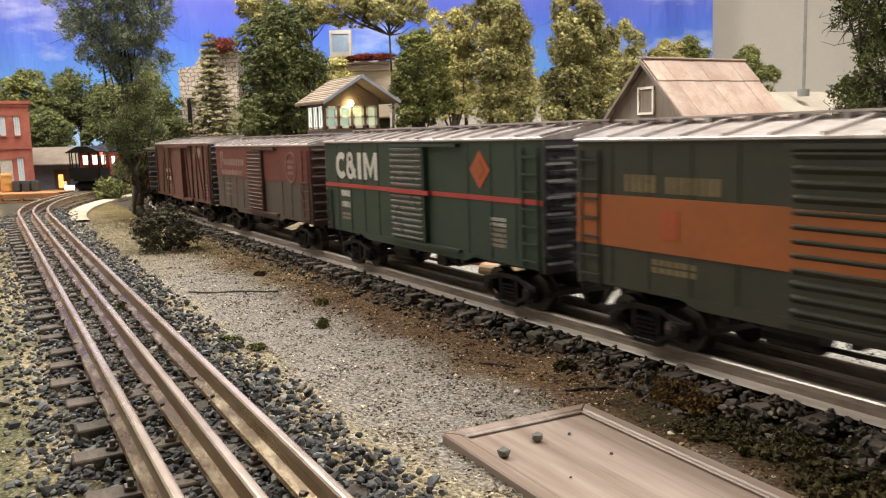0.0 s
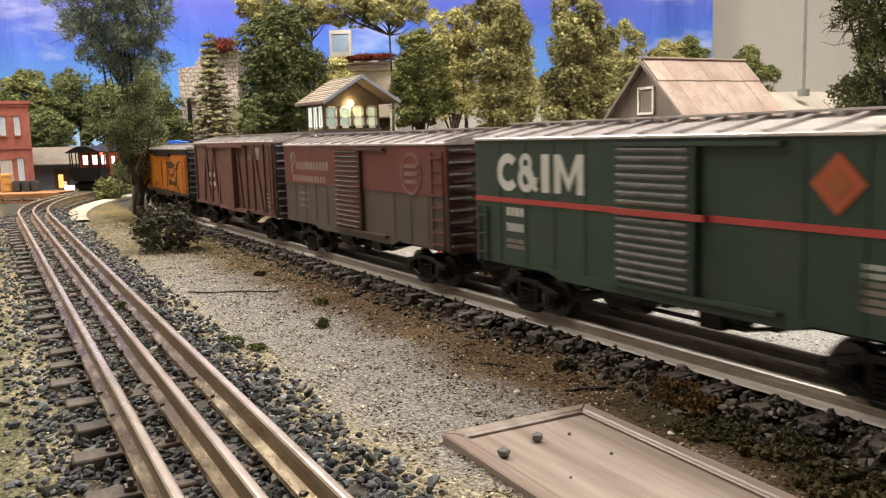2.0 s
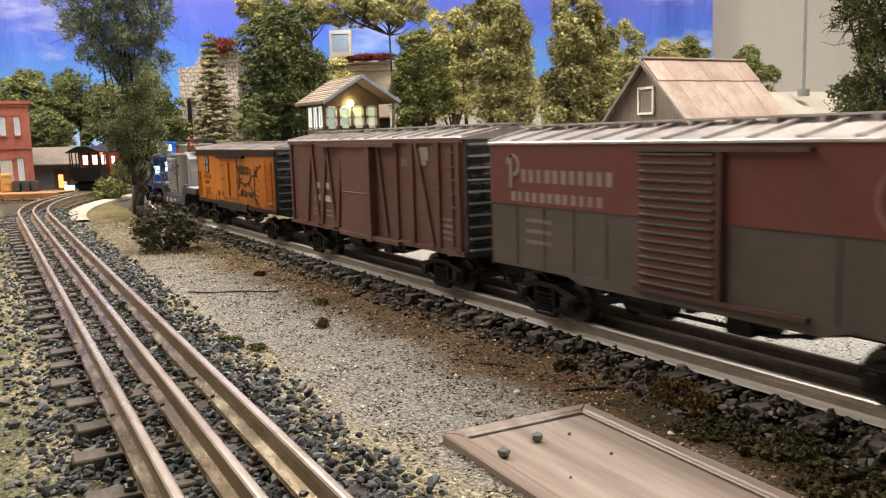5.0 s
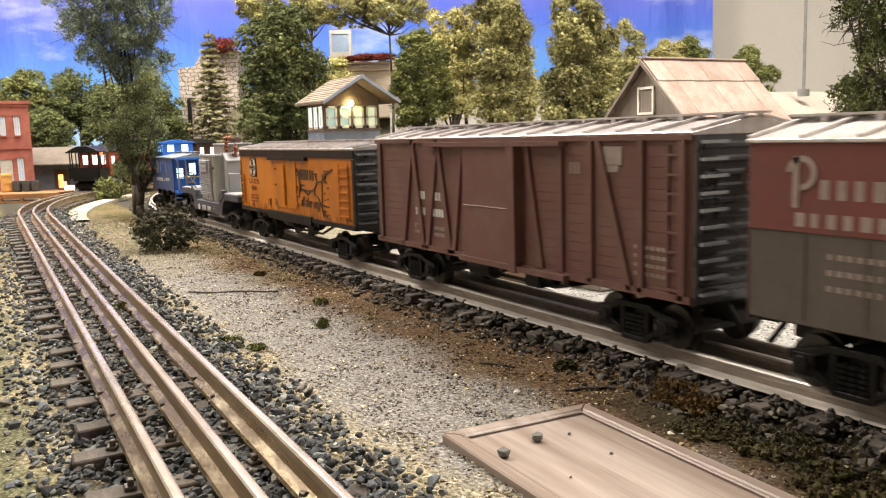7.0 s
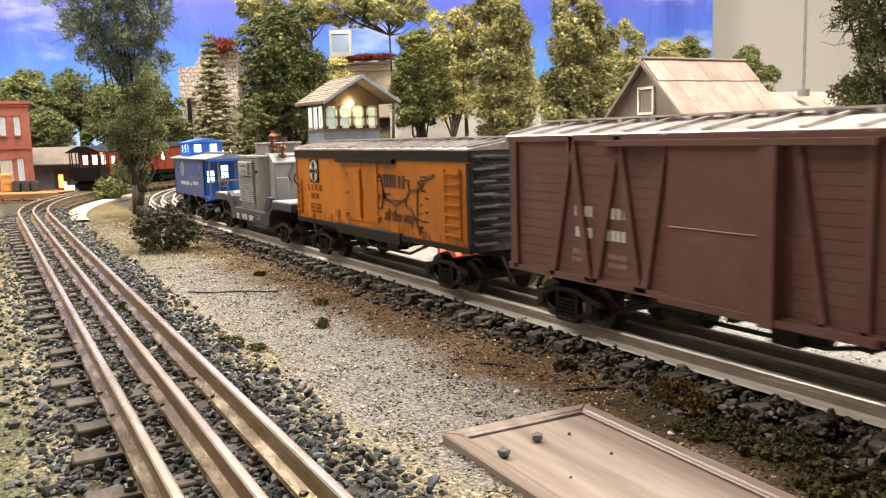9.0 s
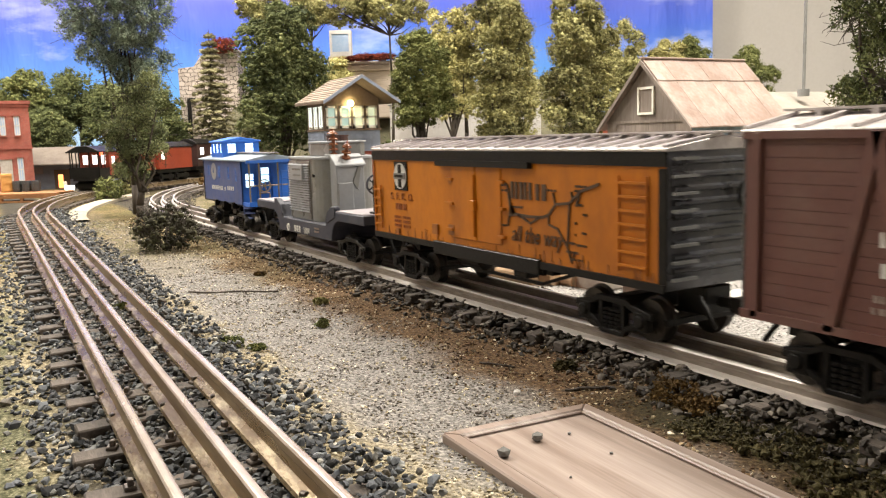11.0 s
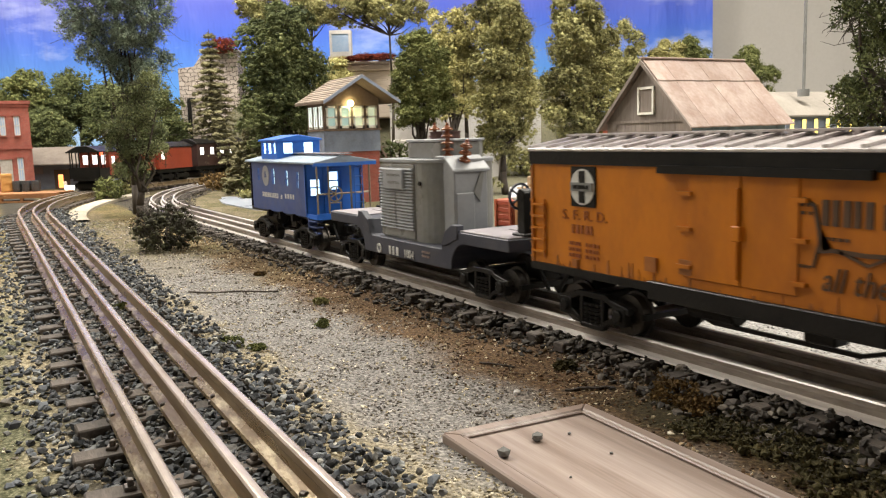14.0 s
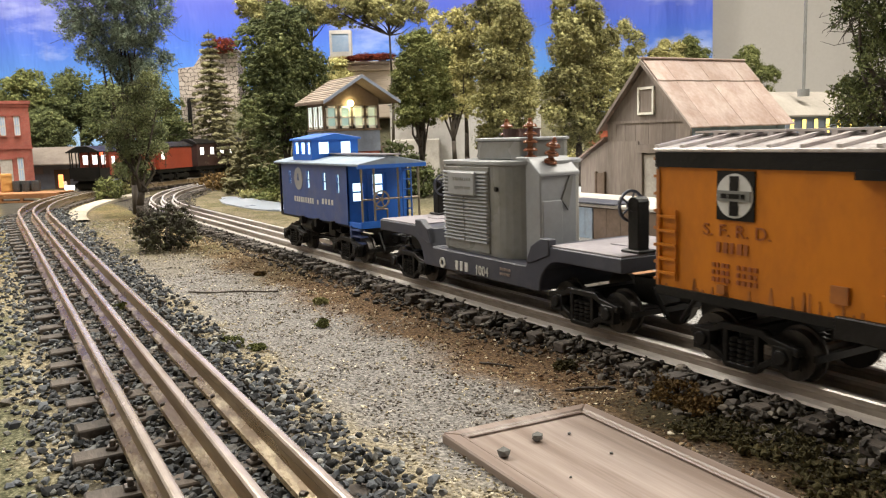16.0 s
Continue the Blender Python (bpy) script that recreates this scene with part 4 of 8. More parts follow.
def brown_car():
    car = thing("boxcar", "brown outside-braced wooden boxcar with white lettering", "boxcar", None, "cars of the freight train")
    L, z0, z1, pk = 0.261, 0.0225, 0.0845, 0.0905
    body = box_body(car, L, z0, z1, pk, M_BROWN, M_ROOF, M_END, 11)
    bm = bmesh.new()
    n = 15
    for i in range(n):
        z = z0 + (z1 - z0) * i / n
        for xa, xb in ((-L / 2 + 0.001, -0.0247), (0.017, L / 2 - 0.001)):
            box(bm, xa, xb, -SIDE - 0.0003, -SIDE + 0.0008, z + 0.0001, z + (z1 - z0) / n - 0.0001)
    part("plank", finish(bm), M_BROWN, body)

    def brace(xa, za, xb, zb, k=0.0021):
        bm = bmesh.new()
        prism(bm, [(xa - k, za), (xa + k, za), (xb + k, zb), (xb - k, zb)], -SIDE - 0.0018, -SIDE + 0.0002, "y")
        part("brace", finish(bm, 0.0003), M_BROWN, car)
    for xa, za, xb, zb in ((-0.097, z0, -0.083, z1), (-0.072, z0, -0.083, z1), (-0.068, z0, -0.054, z1), (-0.042, z0, -0.054, z1), (-0.039, z0, -0.028, z1)):
        if abs(za - zb) > 0.01:
            brace(xa, za, xb, zb)
    for xa, za, xb, zb in ((0.040, z0, 0.028, z1), (0.054, z0, 0.054, z1), (0.074, z0, 0.074, z1), (0.098, z0, 0.078, z1), (0.104, z0, 0.104, z1), (-0.125, z0, -0.125, z1), (0.1255, z0, 0.1255, z1)):
        brace(xa, za, xb, zb, 0.0017)
    quick("side_rail", M_BROWN, car, [(-L / 2, L / 2, -SIDE - 0.0018, -SIDE + 0.0003, z0 - 0.0006, z0 + 0.0022), (-L / 2, L / 2, -SIDE - 0.0016, -SIDE + 0.0003, z1 - 0.0022, z1 + 0.0002)])
    quick("door", M_BROWN, car, [(-0.0247, 0.0170, -SIDE - 0.0034, -SIDE, z0 + 0.001, z1 - 0.004), (-0.0235, 0.0158, -SIDE - 0.0038, -SIDE - 0.003, 0.0500, 0.0508)], bevel=0.0003)
    quick("door_post", M_BROWN, car, [(0.0180, 0.0240, -SIDE - 0.0052, -SIDE, z0 - 0.002, z1 - 0.002)])
    quick("door_rail", M_BROWN, car, [(-0.062, 0.058, -SIDE - 0.0054, -SIDE, z1 - 0.0042, z1 - 0.0020), (-0.028, 0.060, -SIDE - 0.0046, -SIDE, z0 - 0.0012, z0 + 0.0014)])
    for k, (xa, xb, za, zb, nn) in enumerate(((-0.0815, -0.0690, 0.0505, 0.0550, 4), (-0.0620, -0.0480, 0.0505, 0.0550, 4), (-0.0810, -0.0695, 0.0415, 0.0458, 4), (-0.0615, -0.0490, 0.0415, 0.0458, 4), (-0.083, -0.0710, 0.034, 0.0362, 5), (-0.0835, -0.0710, 0.0305, 0.0325, 5), (-0.0600, -0.0490, 0.034, 0.0360, 5), (-0.0600, -0.0490, 0.0305, 0.0325, 5))):
        bars("lettering", M_WHITE if k < 4 else M_PALE, car, xa, xb, za, zb, -SIDE - 0.0004, nn, 50 + k)
    bars("lettering", M_PALE, car, 0.060, 0.068, 0.0685, 0.0735, -SIDE - 0.0004, 3, 60)
    quick("emblem", M_PALE, car, [(0.0813, 0.0931, -SIDE - 0.0008, -SIDE, 0.0725, 0.0800), (0.0833, 0.0911, -SIDE - 0.0008, -SIDE, 0.0695, 0.0725)], bevel=0.0003)
    for k in range(4):
        bars("lettering", M_PALE, car, 0.100, 0.118, 0.0400 - 0.0035 * k, 0.0415 - 0.0035 * k, -SIDE - 0.0004, 6, 70 + k)
    end_ladder(car, L / 2 + 0.0012, 1, z0, z1, 10, M_TRLIGHT)
    ladder(car, L / 2 - 0.012, L / 2 - 0.003, z0, z1 - 0.004, 8, M_BROWN)
    brake_wheel(car, L / 2 + 0.003, -0.004, 0.067, 1, M_BROWN2)
    underframe(car, L, z0)
    running_gear(car, L)
    return car, -1.00455


def yellow_reefer():
    car = thing("refrigerator_car", "weathered orange refrigerator car with dark eaves and a painted map", "boxcar", None, "cars of the freight train")
    L, z0, z1, pk = 0.2530, 0.0258, 0.0785, 0.0835
    body = box_body(car, L, z0, z1, pk, M_YELLOW, M_ROOF, M_END, 9, 20)
    quick("eave_board", M_BLACK, car, [(-L / 2 - 0.0006, L / 2 + 0.0006, -SIDE - 0.0010, -SIDE + 0.001, z1 - 0.0062, z1 + 0.0003), (-0.044, 0.042, -SIDE - 0.0030, -SIDE, z1 - 0.0085, z1 - 0.0055)])
    quick("corner_post", M_YELLOWD, car, [(-L / 2 - 0.0004, -L / 2 + 0.0012, -SIDE - 0.0006, -SIDE + 0.002, z0, z1 - 0.007)])
    quick("corner_post", M_BLACK, car, [(L / 2 - 0.0035, L / 2 + 0.0006, -SIDE - 0.0006, -SIDE + 0.002, z0, z1 - 0.007)])
    quick("sill", M_BLACK, car, [(-L / 2, L / 2, -SIDE - 0.0012, -SIDE + 0.001, z0 - 0.0018, z0 + 0.0014)])
    quick("sill_plate", M_BLACK, car, [(-0.050, 0.048, -SIDE - 0.0020, -SIDE + 0.001, z0 - 0.0048, z0 + 0.0024)], bevel=0.0004)
    # ice-door and its hinges
    quick("door", M_YELLOW, car, [(-0.030, -0.0065, -SIDE - 0.0010, -SIDE, z0 + 0.006, z1 - 0.008), (-0.006, 0.0165, -SIDE - 0.0008, -SIDE, z0 + 0.006, z1 - 0.008)], bevel=0.0003)
    for z in (0.036, 0.050, 0.063):
        quick("hinge", M_YELLOW, car, [(-0.035, -0.028, -SIDE - 0.0022, -SIDE, z - 0.0007, z + 0.0007)])
        quick("hinge", M_YELLOW, car, [(0.0145, 0.020, -SIDE - 0.0020, -SIDE, z - 0.0007, z + 0.0007)])
    quick("door_latch", M_YELLOW, car, [(-0.0075, -0.0063, -SIDE - 0.0024, -SIDE, 0.034, 0.066), (-0.0085, -0.0050, -SIDE - 0.0030, -SIDE, 0.0475, 0.0530)], bevel=0.0004)
    stain = random.Random(21)
    bm = bmesh.new()
    for k in range(90):
        xx = stain.uniform(-L / 2 + 0.003, L / 2 - 0.006)
        top_z = z0 + 0.0018 + 0.0065 * stain.random() ** 2.0
        w = stain.uniform(0.0003, 0.0011)
        prism(bm, [(xx - w, z0 + 0.0012), (xx + w, z0 + 0.0012), (xx + w * 0.3, top_z), (xx - w * 0.3, top_z)], -SIDE - 0.00025, -SIDE + 0.0001, "y")
    tagged(part("rust_streak", finish(bm), M_YELLOWD, car), kind="stuff")
    # round cross emblem on a dark square
    quick("emblem_ground", M_BLACK, car, [(-0.0975, -0.0815, -SIDE - 0.0007, -SIDE, 0.0545, 0.0715)])
    bm = bmesh.new()
    disc_ring(bm, (-0.0895, 0.0630), 0.0077, 0.0001, -SIDE - 0.0011, -SIDE, 28)
    part("emblem_disc", finish(bm), M_WHITE, car)
    quick("emblem_cross", M_BLACK, car, [(-0.0913, -0.0877, -SIDE - 0.0015, -SIDE, 0.0562, 0.0698)])
    quick("emblem_bar", M_TRGREY, car, [(-0.0965, -0.0825, -SIDE - 0.0018, -SIDE, 0.0612, 0.0648)])
    quick("emblem_bar", M_BLACK, car, [(-0.0945, -0.0920, -SIDE - 0.0021, -SIDE, 0.0622, 0.0638), (-0.0912, -0.0868, -SIDE - 0.0021, -SIDE, 0.0622, 0.0638), (-0.0860, -0.0845, -SIDE - 0.0021, -SIDE, 0.0622, 0.0638)])
    words("reporting_mark", "S. F. R. D.", 0.0062, M_BROWNMARK, car, (-0.1040, -SIDE - 0.0003, 0.0486), 1.12)
    bars("lettering", M_BROWNMARK, car, -0.0975, -0.0825, 0.0428, 0.0465, -SIDE - 0.0003, 5, 85)
    for k in range(3):
        bars("lettering", M_BROWNMARK, car, -0.0995, -0.0910, 0.0375 - 0.0026 * k, 0.0390 - 0.0026 * k, -SIDE - 0.0003, 4, 86 + k)
        bars("lettering", M_BROWNMARK, car, -0.0885, -0.0790, 0.0375 - 0.0026 * k, 0.0390 - 0.0026 * k, -SIDE - 0.0003, 4, 90 + k)
    # route map of branching lines
    routes = [((0.0176, 0.0635), (0.0219, 0.0615), (0.0235, 0.0545), (0.0246, 0.0470), (0.0284, 0.0480), (0.0392, 0.0475), (0.0500, 0.0480), (0.0543, 0.0495), (0.0597, 0.0545), (0.0694, 0.0555), (0.0770, 0.0610), (0.0889, 0.0645)),
              ((0.0241, 0.0505), (0.0219, 0.0420)), ((0.0306, 0.0480), (0.0403, 0.0445), (0.0478, 0.0480)), ((0.0543, 0.0495), (0.0543, 0.0450), (0.0608, 0.0435), (0.0673, 0.0365), (0.0705, 0.0295), (0.0727, 0.0345)), ((0.0694, 0.0555), (0.0684, 0.0455), (0.0678, 0.0365)),
              ((0.0592, 0.0545), (0.0576, 0.0595)), ((0.0770, 0.0610), (0.0738, 0.0545)), ((0.0705, 0.0605), (0.0716, 0.0565))]
    for k, line in enumerate(routes):
        bm = bmesh.new()
        half, sides = 0.00065 if k == 0 else 0.00045, ([], [])
        for i, (xx, zz) in enumerate(line):
            a, b = Vector(line[max(i - 1, 0)]), Vector(line[min(i + 1, len(line) - 1)])
            d = (b - a).normalized()
            sides[0].append((xx - d.y * half, zz + d.x * half))
            sides[1].append((xx + d.y * half, zz - d.x * half))
        prism(bm, sides[0] + sides[1][::-1], -SIDE - 0.0007, -SIDE + 0.0002, "y")
        bmesh.ops.triangulate(bm, faces=[f for f in bm.faces if len(f.verts) > 4])
        part("route_line", finish(bm), M_DARKMARK, car)
    rnd = random.Random(4)
    for xx, z in ((0.0198, 0.0610), (0.0208, 0.0585), (0.0208, 0.0415), (0.0338, 0.0510), (0.0597, 0.0600), (0.0781, 0.0545), (0.0781, 0.0505), (0.0727, 0.0465), (0.0727, 0.0415), (0.0727, 0.0375), (0.0802, 0.0425), (0.0802, 0.0370), (0.0748, 0.0335), (0.0781, 0.0305), (0.0802, 0.0625), (0.0727, 0.0605)):
        bars("map_note", M_DARKMARK, car, xx, xx + rnd.uniform(-0.0116, 0.0045), z, z + 0.0010, -SIDE - 0.0003, 4, int(xx * 1e5))
    bars("lettering", M_DARKMARK, car, 0.0245, 0.0425, 0.0555, 0.0635, -SIDE - 0.0003, 5, 95)
    bars("lettering", M_DARKMARK, car, 0.0445, 0.0540, 0.0555, 0.0630, -SIDE - 0.0003, 2, 96)
    words("slogan", "all the way", 0.0110, M_DARKMARK, car, (0.0250, -SIDE - 0.0006, 0.0352), 0.78, 0.25)
    # side ladders are the body's colour
    ladder(car, 0.1010, 0.1170, z0 + 0.004, z1 - 0.010, 7, M_YELLOW)
    ladder(car, -L / 2 + 0.0015, -L / 2 + 0.010, z0 + 0.004, z1 - 0.022, 5, M_YELLOW)
    for xa, xb, za, zb in ((-0.0965, -0.0930, 0.0025, 0.0055), (-0.052, -0.046, 0.006, 0.0115), (-0.034, -0.028, 0.007, 0.0125)):
        quick("tag_board", M_YELLOWD, car, [(xa, xb, -SIDE - 0.0012, -SIDE, z0 + za, z0 + zb)])
    end_ladder(car, L / 2 + 0.0012, 1, z0, z1, 8, M_TRGREY)
    end_ladder(car, -L / 2 - 0.0012, -1, z0, z1, 8, M_YELLOWD)
    brake_wheel(car, L / 2 + 0.003, 0.010, 0.060, 1, M_BLACK)
    underframe(car, L, z0)
    running_gear(car, L)
    return car, -1.29805


def depressed_flat():
    car = thing("depressed_flatcar", "slate grey depressed-centre flatcar with a dusty deck", "flatcar", None, "cars of the freight train")
    L = 0.2240
    h, hi, lo = L / 2, 0.0345, 0.0235
    prof = [(-h, hi), (-0.062, hi), (-0.050, hi - 0.001), (-0.045, lo), (0.045, lo), (0.050, hi - 0.001), (0.062, hi), (h, hi), (h, hi - 0.0065)]
    neck = [(0.0705 - 0.0145 * math.sin(k * math.pi / 16), hi - 0.0210 + 0.0145 * math.cos(k * math.pi / 16)) for k in range(9)] + [(0.0545, 0.0125)]
    prof += neck + [(-p, q) for p, q in reversed(neck)] + [(-h, hi - 0.0065)]
    bm = bmesh.new()
    prism(bm, prof, -SIDE + 0.001, SIDE - 0.001, "y")
    part("frame", finish(bm, 0.0005), M_FLAT, car)
    for s in (-1, 1):
        xs = sorted((s * 0.064, s * (h - 0.001)))
        quick("deck", M_DECK, car, [(xs[0], xs[1], -SIDE + 0.002, SIDE - 0.002, hi, hi + 0.0007), (s * 0.085 - 0.006, s * 0.085 + 0.006, -0.006, 0.006, hi + 0.0007, hi + 0.0012)], bevel=0.0002)
        bm = bmesh.new()
        prism(bm, [(s * 0.046, lo + 0.002), (s * 0.050, hi - 0.001), (s * 0.058, hi + 0.0035), (s * 0.064, hi + 0.0035), (s * 0.064, hi - 0.004), (s * 0.050, lo + 0.002)], -SIDE + 0.0004, -SIDE + 0.005, "y")
        part("gusset", finish(bm, 0.0004), M_FLAT, car)
        # brake stand
        x, yb = s * (h - 0.006), -0.014 if s > 0 else 0.012
        bm = bmesh.new()
        box(bm, x - 0.0032, x + 0.0032, yb - 0.0032, yb + 0.0032, hi, hi + 0.021)
        rod(bm, (x, yb - 0.0034, hi + 0.021), (x, yb + 0.0034, hi + 0.021), 0.0033, 14)
        box(bm, x - 0.0055, x + 0.0055, yb - 0.0050, yb + 0.0050, hi + 0.0006, hi + 0.0020)
        part("brake_stand", finish(bm, 0.0004), M_BLACK, car)
        brake_wheel(car, x - 0.0072 if s > 0 else x + 0.0022, yb, hi + 0.020, 1, M_FLAT, 0.0070)
        truck(car, s * (h - 0.030))
        coupler(car, s * h, s)
    words("number", "1004", 0.0072, M_WHITE, car, (0.0005, -SIDE + 0.0006, 0.0138), 0.85)
    bars("lettering", M_WHITE, car, -0.0195, -0.0050, 0.0138, 0.0188, -SIDE + 0.0008, 3, 7)
    bm = bmesh.new()
    disc_ring(bm, (-0.0335, 0.0160), 0.0030, 0.0016, -SIDE + 0.0004, -SIDE + 0.0014, 16)
    part("emblem", finish(bm), M_WHITE, car)
    for k in range(2):
        bars("lettering", M_PALE, car, 0.0235, 0.0330, 0.0165 + 0.0024 * k, 0.0178 + 0.0024 * k, -SIDE + 0.0008, 5, 9 + k)
    return car, -1.5580


def transformer_load():
    """The load that rests in the flatcar's well and rides with it."""
    tr = thing("transformer", "grey power transformer with louvres and brown insulators on a flatcar", "transformer", None)
    lo = 0.0236
    # tank with one round end, in plan
    x0, x1, y0, y1, top = -0.0385, 0.0360, -0.0240, 0.0240, 0.0705
    plan = [(x0, y0 + 0.003), (x0 + 0.001, y0 + 0.001), (x0 + 0.003, y0)]
    for i in range(19):
        k = radians(-90 + 10 * i)
        plan.append((x1 - 0.024 + 0.024 * math.cos(k), 0.024 * math.sin(k)))
    plan += [(x0 + 0.003, y1), (x0 + 0.001, y1 - 0.001), (x0, y1 - 0.003)]
    bm = bmesh.new()
    prism(bm, plan, lo, top, "z")
    part("tank", finish(bm), M_TRGREY, tr)
    big = [(p * 1.03, q * 1.04) for p, q in plan]
    bm = bmesh.new()
    prism(bm, big, top, top + 0.0022, "z")
    part("lid", finish(bm, 0.0004), M_TRLIGHT, tr)
    # louvred radiator on the near side
    quick("radiator_panel", M_TRGREY, tr, [(-0.0368, 0.0080, y0 - 0.0008, y0 + 0.001, lo + 0.001, top - 0.0010)], bevel=0.0003)
    bm = bmesh.new()
    for xa, xb in ((-0.0362, -0.0150), (-0.0138, 0.0074)):
        for i in range(20):
            z = lo + 0.0062 + i * 0.00190
            prism(bm, [(y0 - 0.0008, z), (y0 - 0.0022, z + 0.0003), (y0 - 0.0020, z + 0.0008), (y0 - 0.0008, z + 0.0013)], xa, xb, "x")
    tagged(part("louvre", finish(bm), M_TRLIGHT, tr), kind="stuff")
    quick("name_plate", M_TRLIGHT, tr, [(-0.0290, -0.0020, y0 - 0.0034, y0 - 0.0005, top - 0.0165, top - 0.0035)], bevel=0.0008)
    bars("plate_lettering", M_TRGREY, tr, -0.0215, -0.0050, top - 0.0128, top - 0.0113, y0 - 0.0034, 8, 12)
    bars("plate_lettering", M_TRGREY, tr, -0.0225, -0.0040, top - 0.0082, top - 0.0067, y0 - 0.0034, 8, 13)
    bm = bmesh.new()
    rod(bm, (0.0145, y0 + 0.0005, top - 0.012), (0.0145, y0 - 0.0010, top - 0.012), 0.0013, 10)
    part("bolt", finish(bm), M_BLACK, tr)
    # end cabinet with a sloped cover and a raised plate
    bm = bmesh.new()
    prism(bm, [(x1 - 0.014, lo), (x1 + 0.0050, lo), (x1 + 0.0050, 0.0655), (x1 - 0.004, 0.0722), (x1 - 0.014, 0.0722)], -0.0165, 0.0060, "y")
    part("cabinet", finish(bm, 0.0006), M_TRLIGHT, tr)
    bm = bmesh.new()
    prism(bm, [(x1 + 0.0062, 0.0650), (x1 + 0.0062, 0.0668), (x1 - 0.004, 0.0745), (x1 - 0.014, 0.0745), (x1 - 0.014, 0.0724), (x1 - 0.004, 0.0724)], -0.0178, 0.0072, "y")
    part("cover", finish(bm, 0.0004), M_TRLIGHT, tr)
    quick("plate", M_TRLIGHT, tr, [(x1 + 0.0048, x1 + 0.0066, -0.0160, -0.0040, lo, 0.0535)], bevel=0.0005)
    bm = bmesh.new()
    prism(bm, [(-0.004, 0.0535), (0.000, 0.0480), (0.003, 0.0650), (0.001, 0.0650)], x1 + 0.0048, x1 + 0.0060, "x")
    part("brace", finish(bm), M_TRGREY, tr)
    # conservator housing on the lid
    bm = bmesh.new()
    rp = [(0.000 + a * 0.0250, 0.002 + b * 0.0150) for a, b in ((-1, -0.6), (-0.8, -1), (0.8, -1), (1, -0.6), (1, 0.6), (0.8, 1), (-0.8, 1), (-1, 0.6))]
    prism(bm, rp, top + 0.0022, top + 0.0120, "z")
    part("top_housing", finish(bm, 0.0005), M_TRGREY, tr)
    bm = bmesh.new()
    prism(bm, [(p * 1.05, (q - 0.002) * 1.05 + 0.002) for p, q in rp], top + 0.0120, top + 0.0136, "z")
    part("top_plate", finish(bm, 0.0004), M_TRLIGHT, tr)
    for xx in (-0.010, 0.005):
        bm = bmesh.new()
        rod(bm, (xx, 0.004, top + 0.0136), (xx, 0.004, top + 0.0172), 0.0055, 16)
        rod(bm, (xx, 0.004, top + 0.0172), (xx, 0.004, top + 0.0182), 0.0060, 16)
        part("vent", finish(bm), M_BROWN2, tr)

    def insulator(x, y, z, hgt, tilt, dark=False):
        bm = bmesh.new()
        rod(bm, (0, 0, 0), (0, 0, hgt), 0.0014, 10)
        k = int(hgt / 0.0036)
        for i in range(k):
            zz = hgt * (i + 0.5) / k
            rod(bm, (0, 0, zz - 0.0010), (0, 0, zz + 0.0002), 0.0038, 14, 0.0032)
            rod(bm, (0, 0, zz + 0.0002), (0, 0, zz + 0.0010), 0.0032, 14, 0.0018)
        rod(bm, (0, 0, hgt), (0, 0, hgt + 0.0015), 0.0009, 8)
        ob = part("insulator", finish(bm), M_BLACK if dark else M_COPPER, tr, "dark ribbed insulator" if dark else "glossy brown ribbed insulator", True)
        ob.matrix_local = pose(x, y, z, 0, tilt, 0)
    insulator(x1 - 0.0010, -0.0060, 0.0705, 0.0125, 18)
    insulator(x1 - 0.0080, -0.0125, top + 0.0020, 0.0195, 0)
    insulator(-0.0190, 0.0060, top + 0.0136, 0.0085, 0)
    insulator(-0.0310, -0.0020, top + 0.0022, 0.0090, -6, True)
    return tr


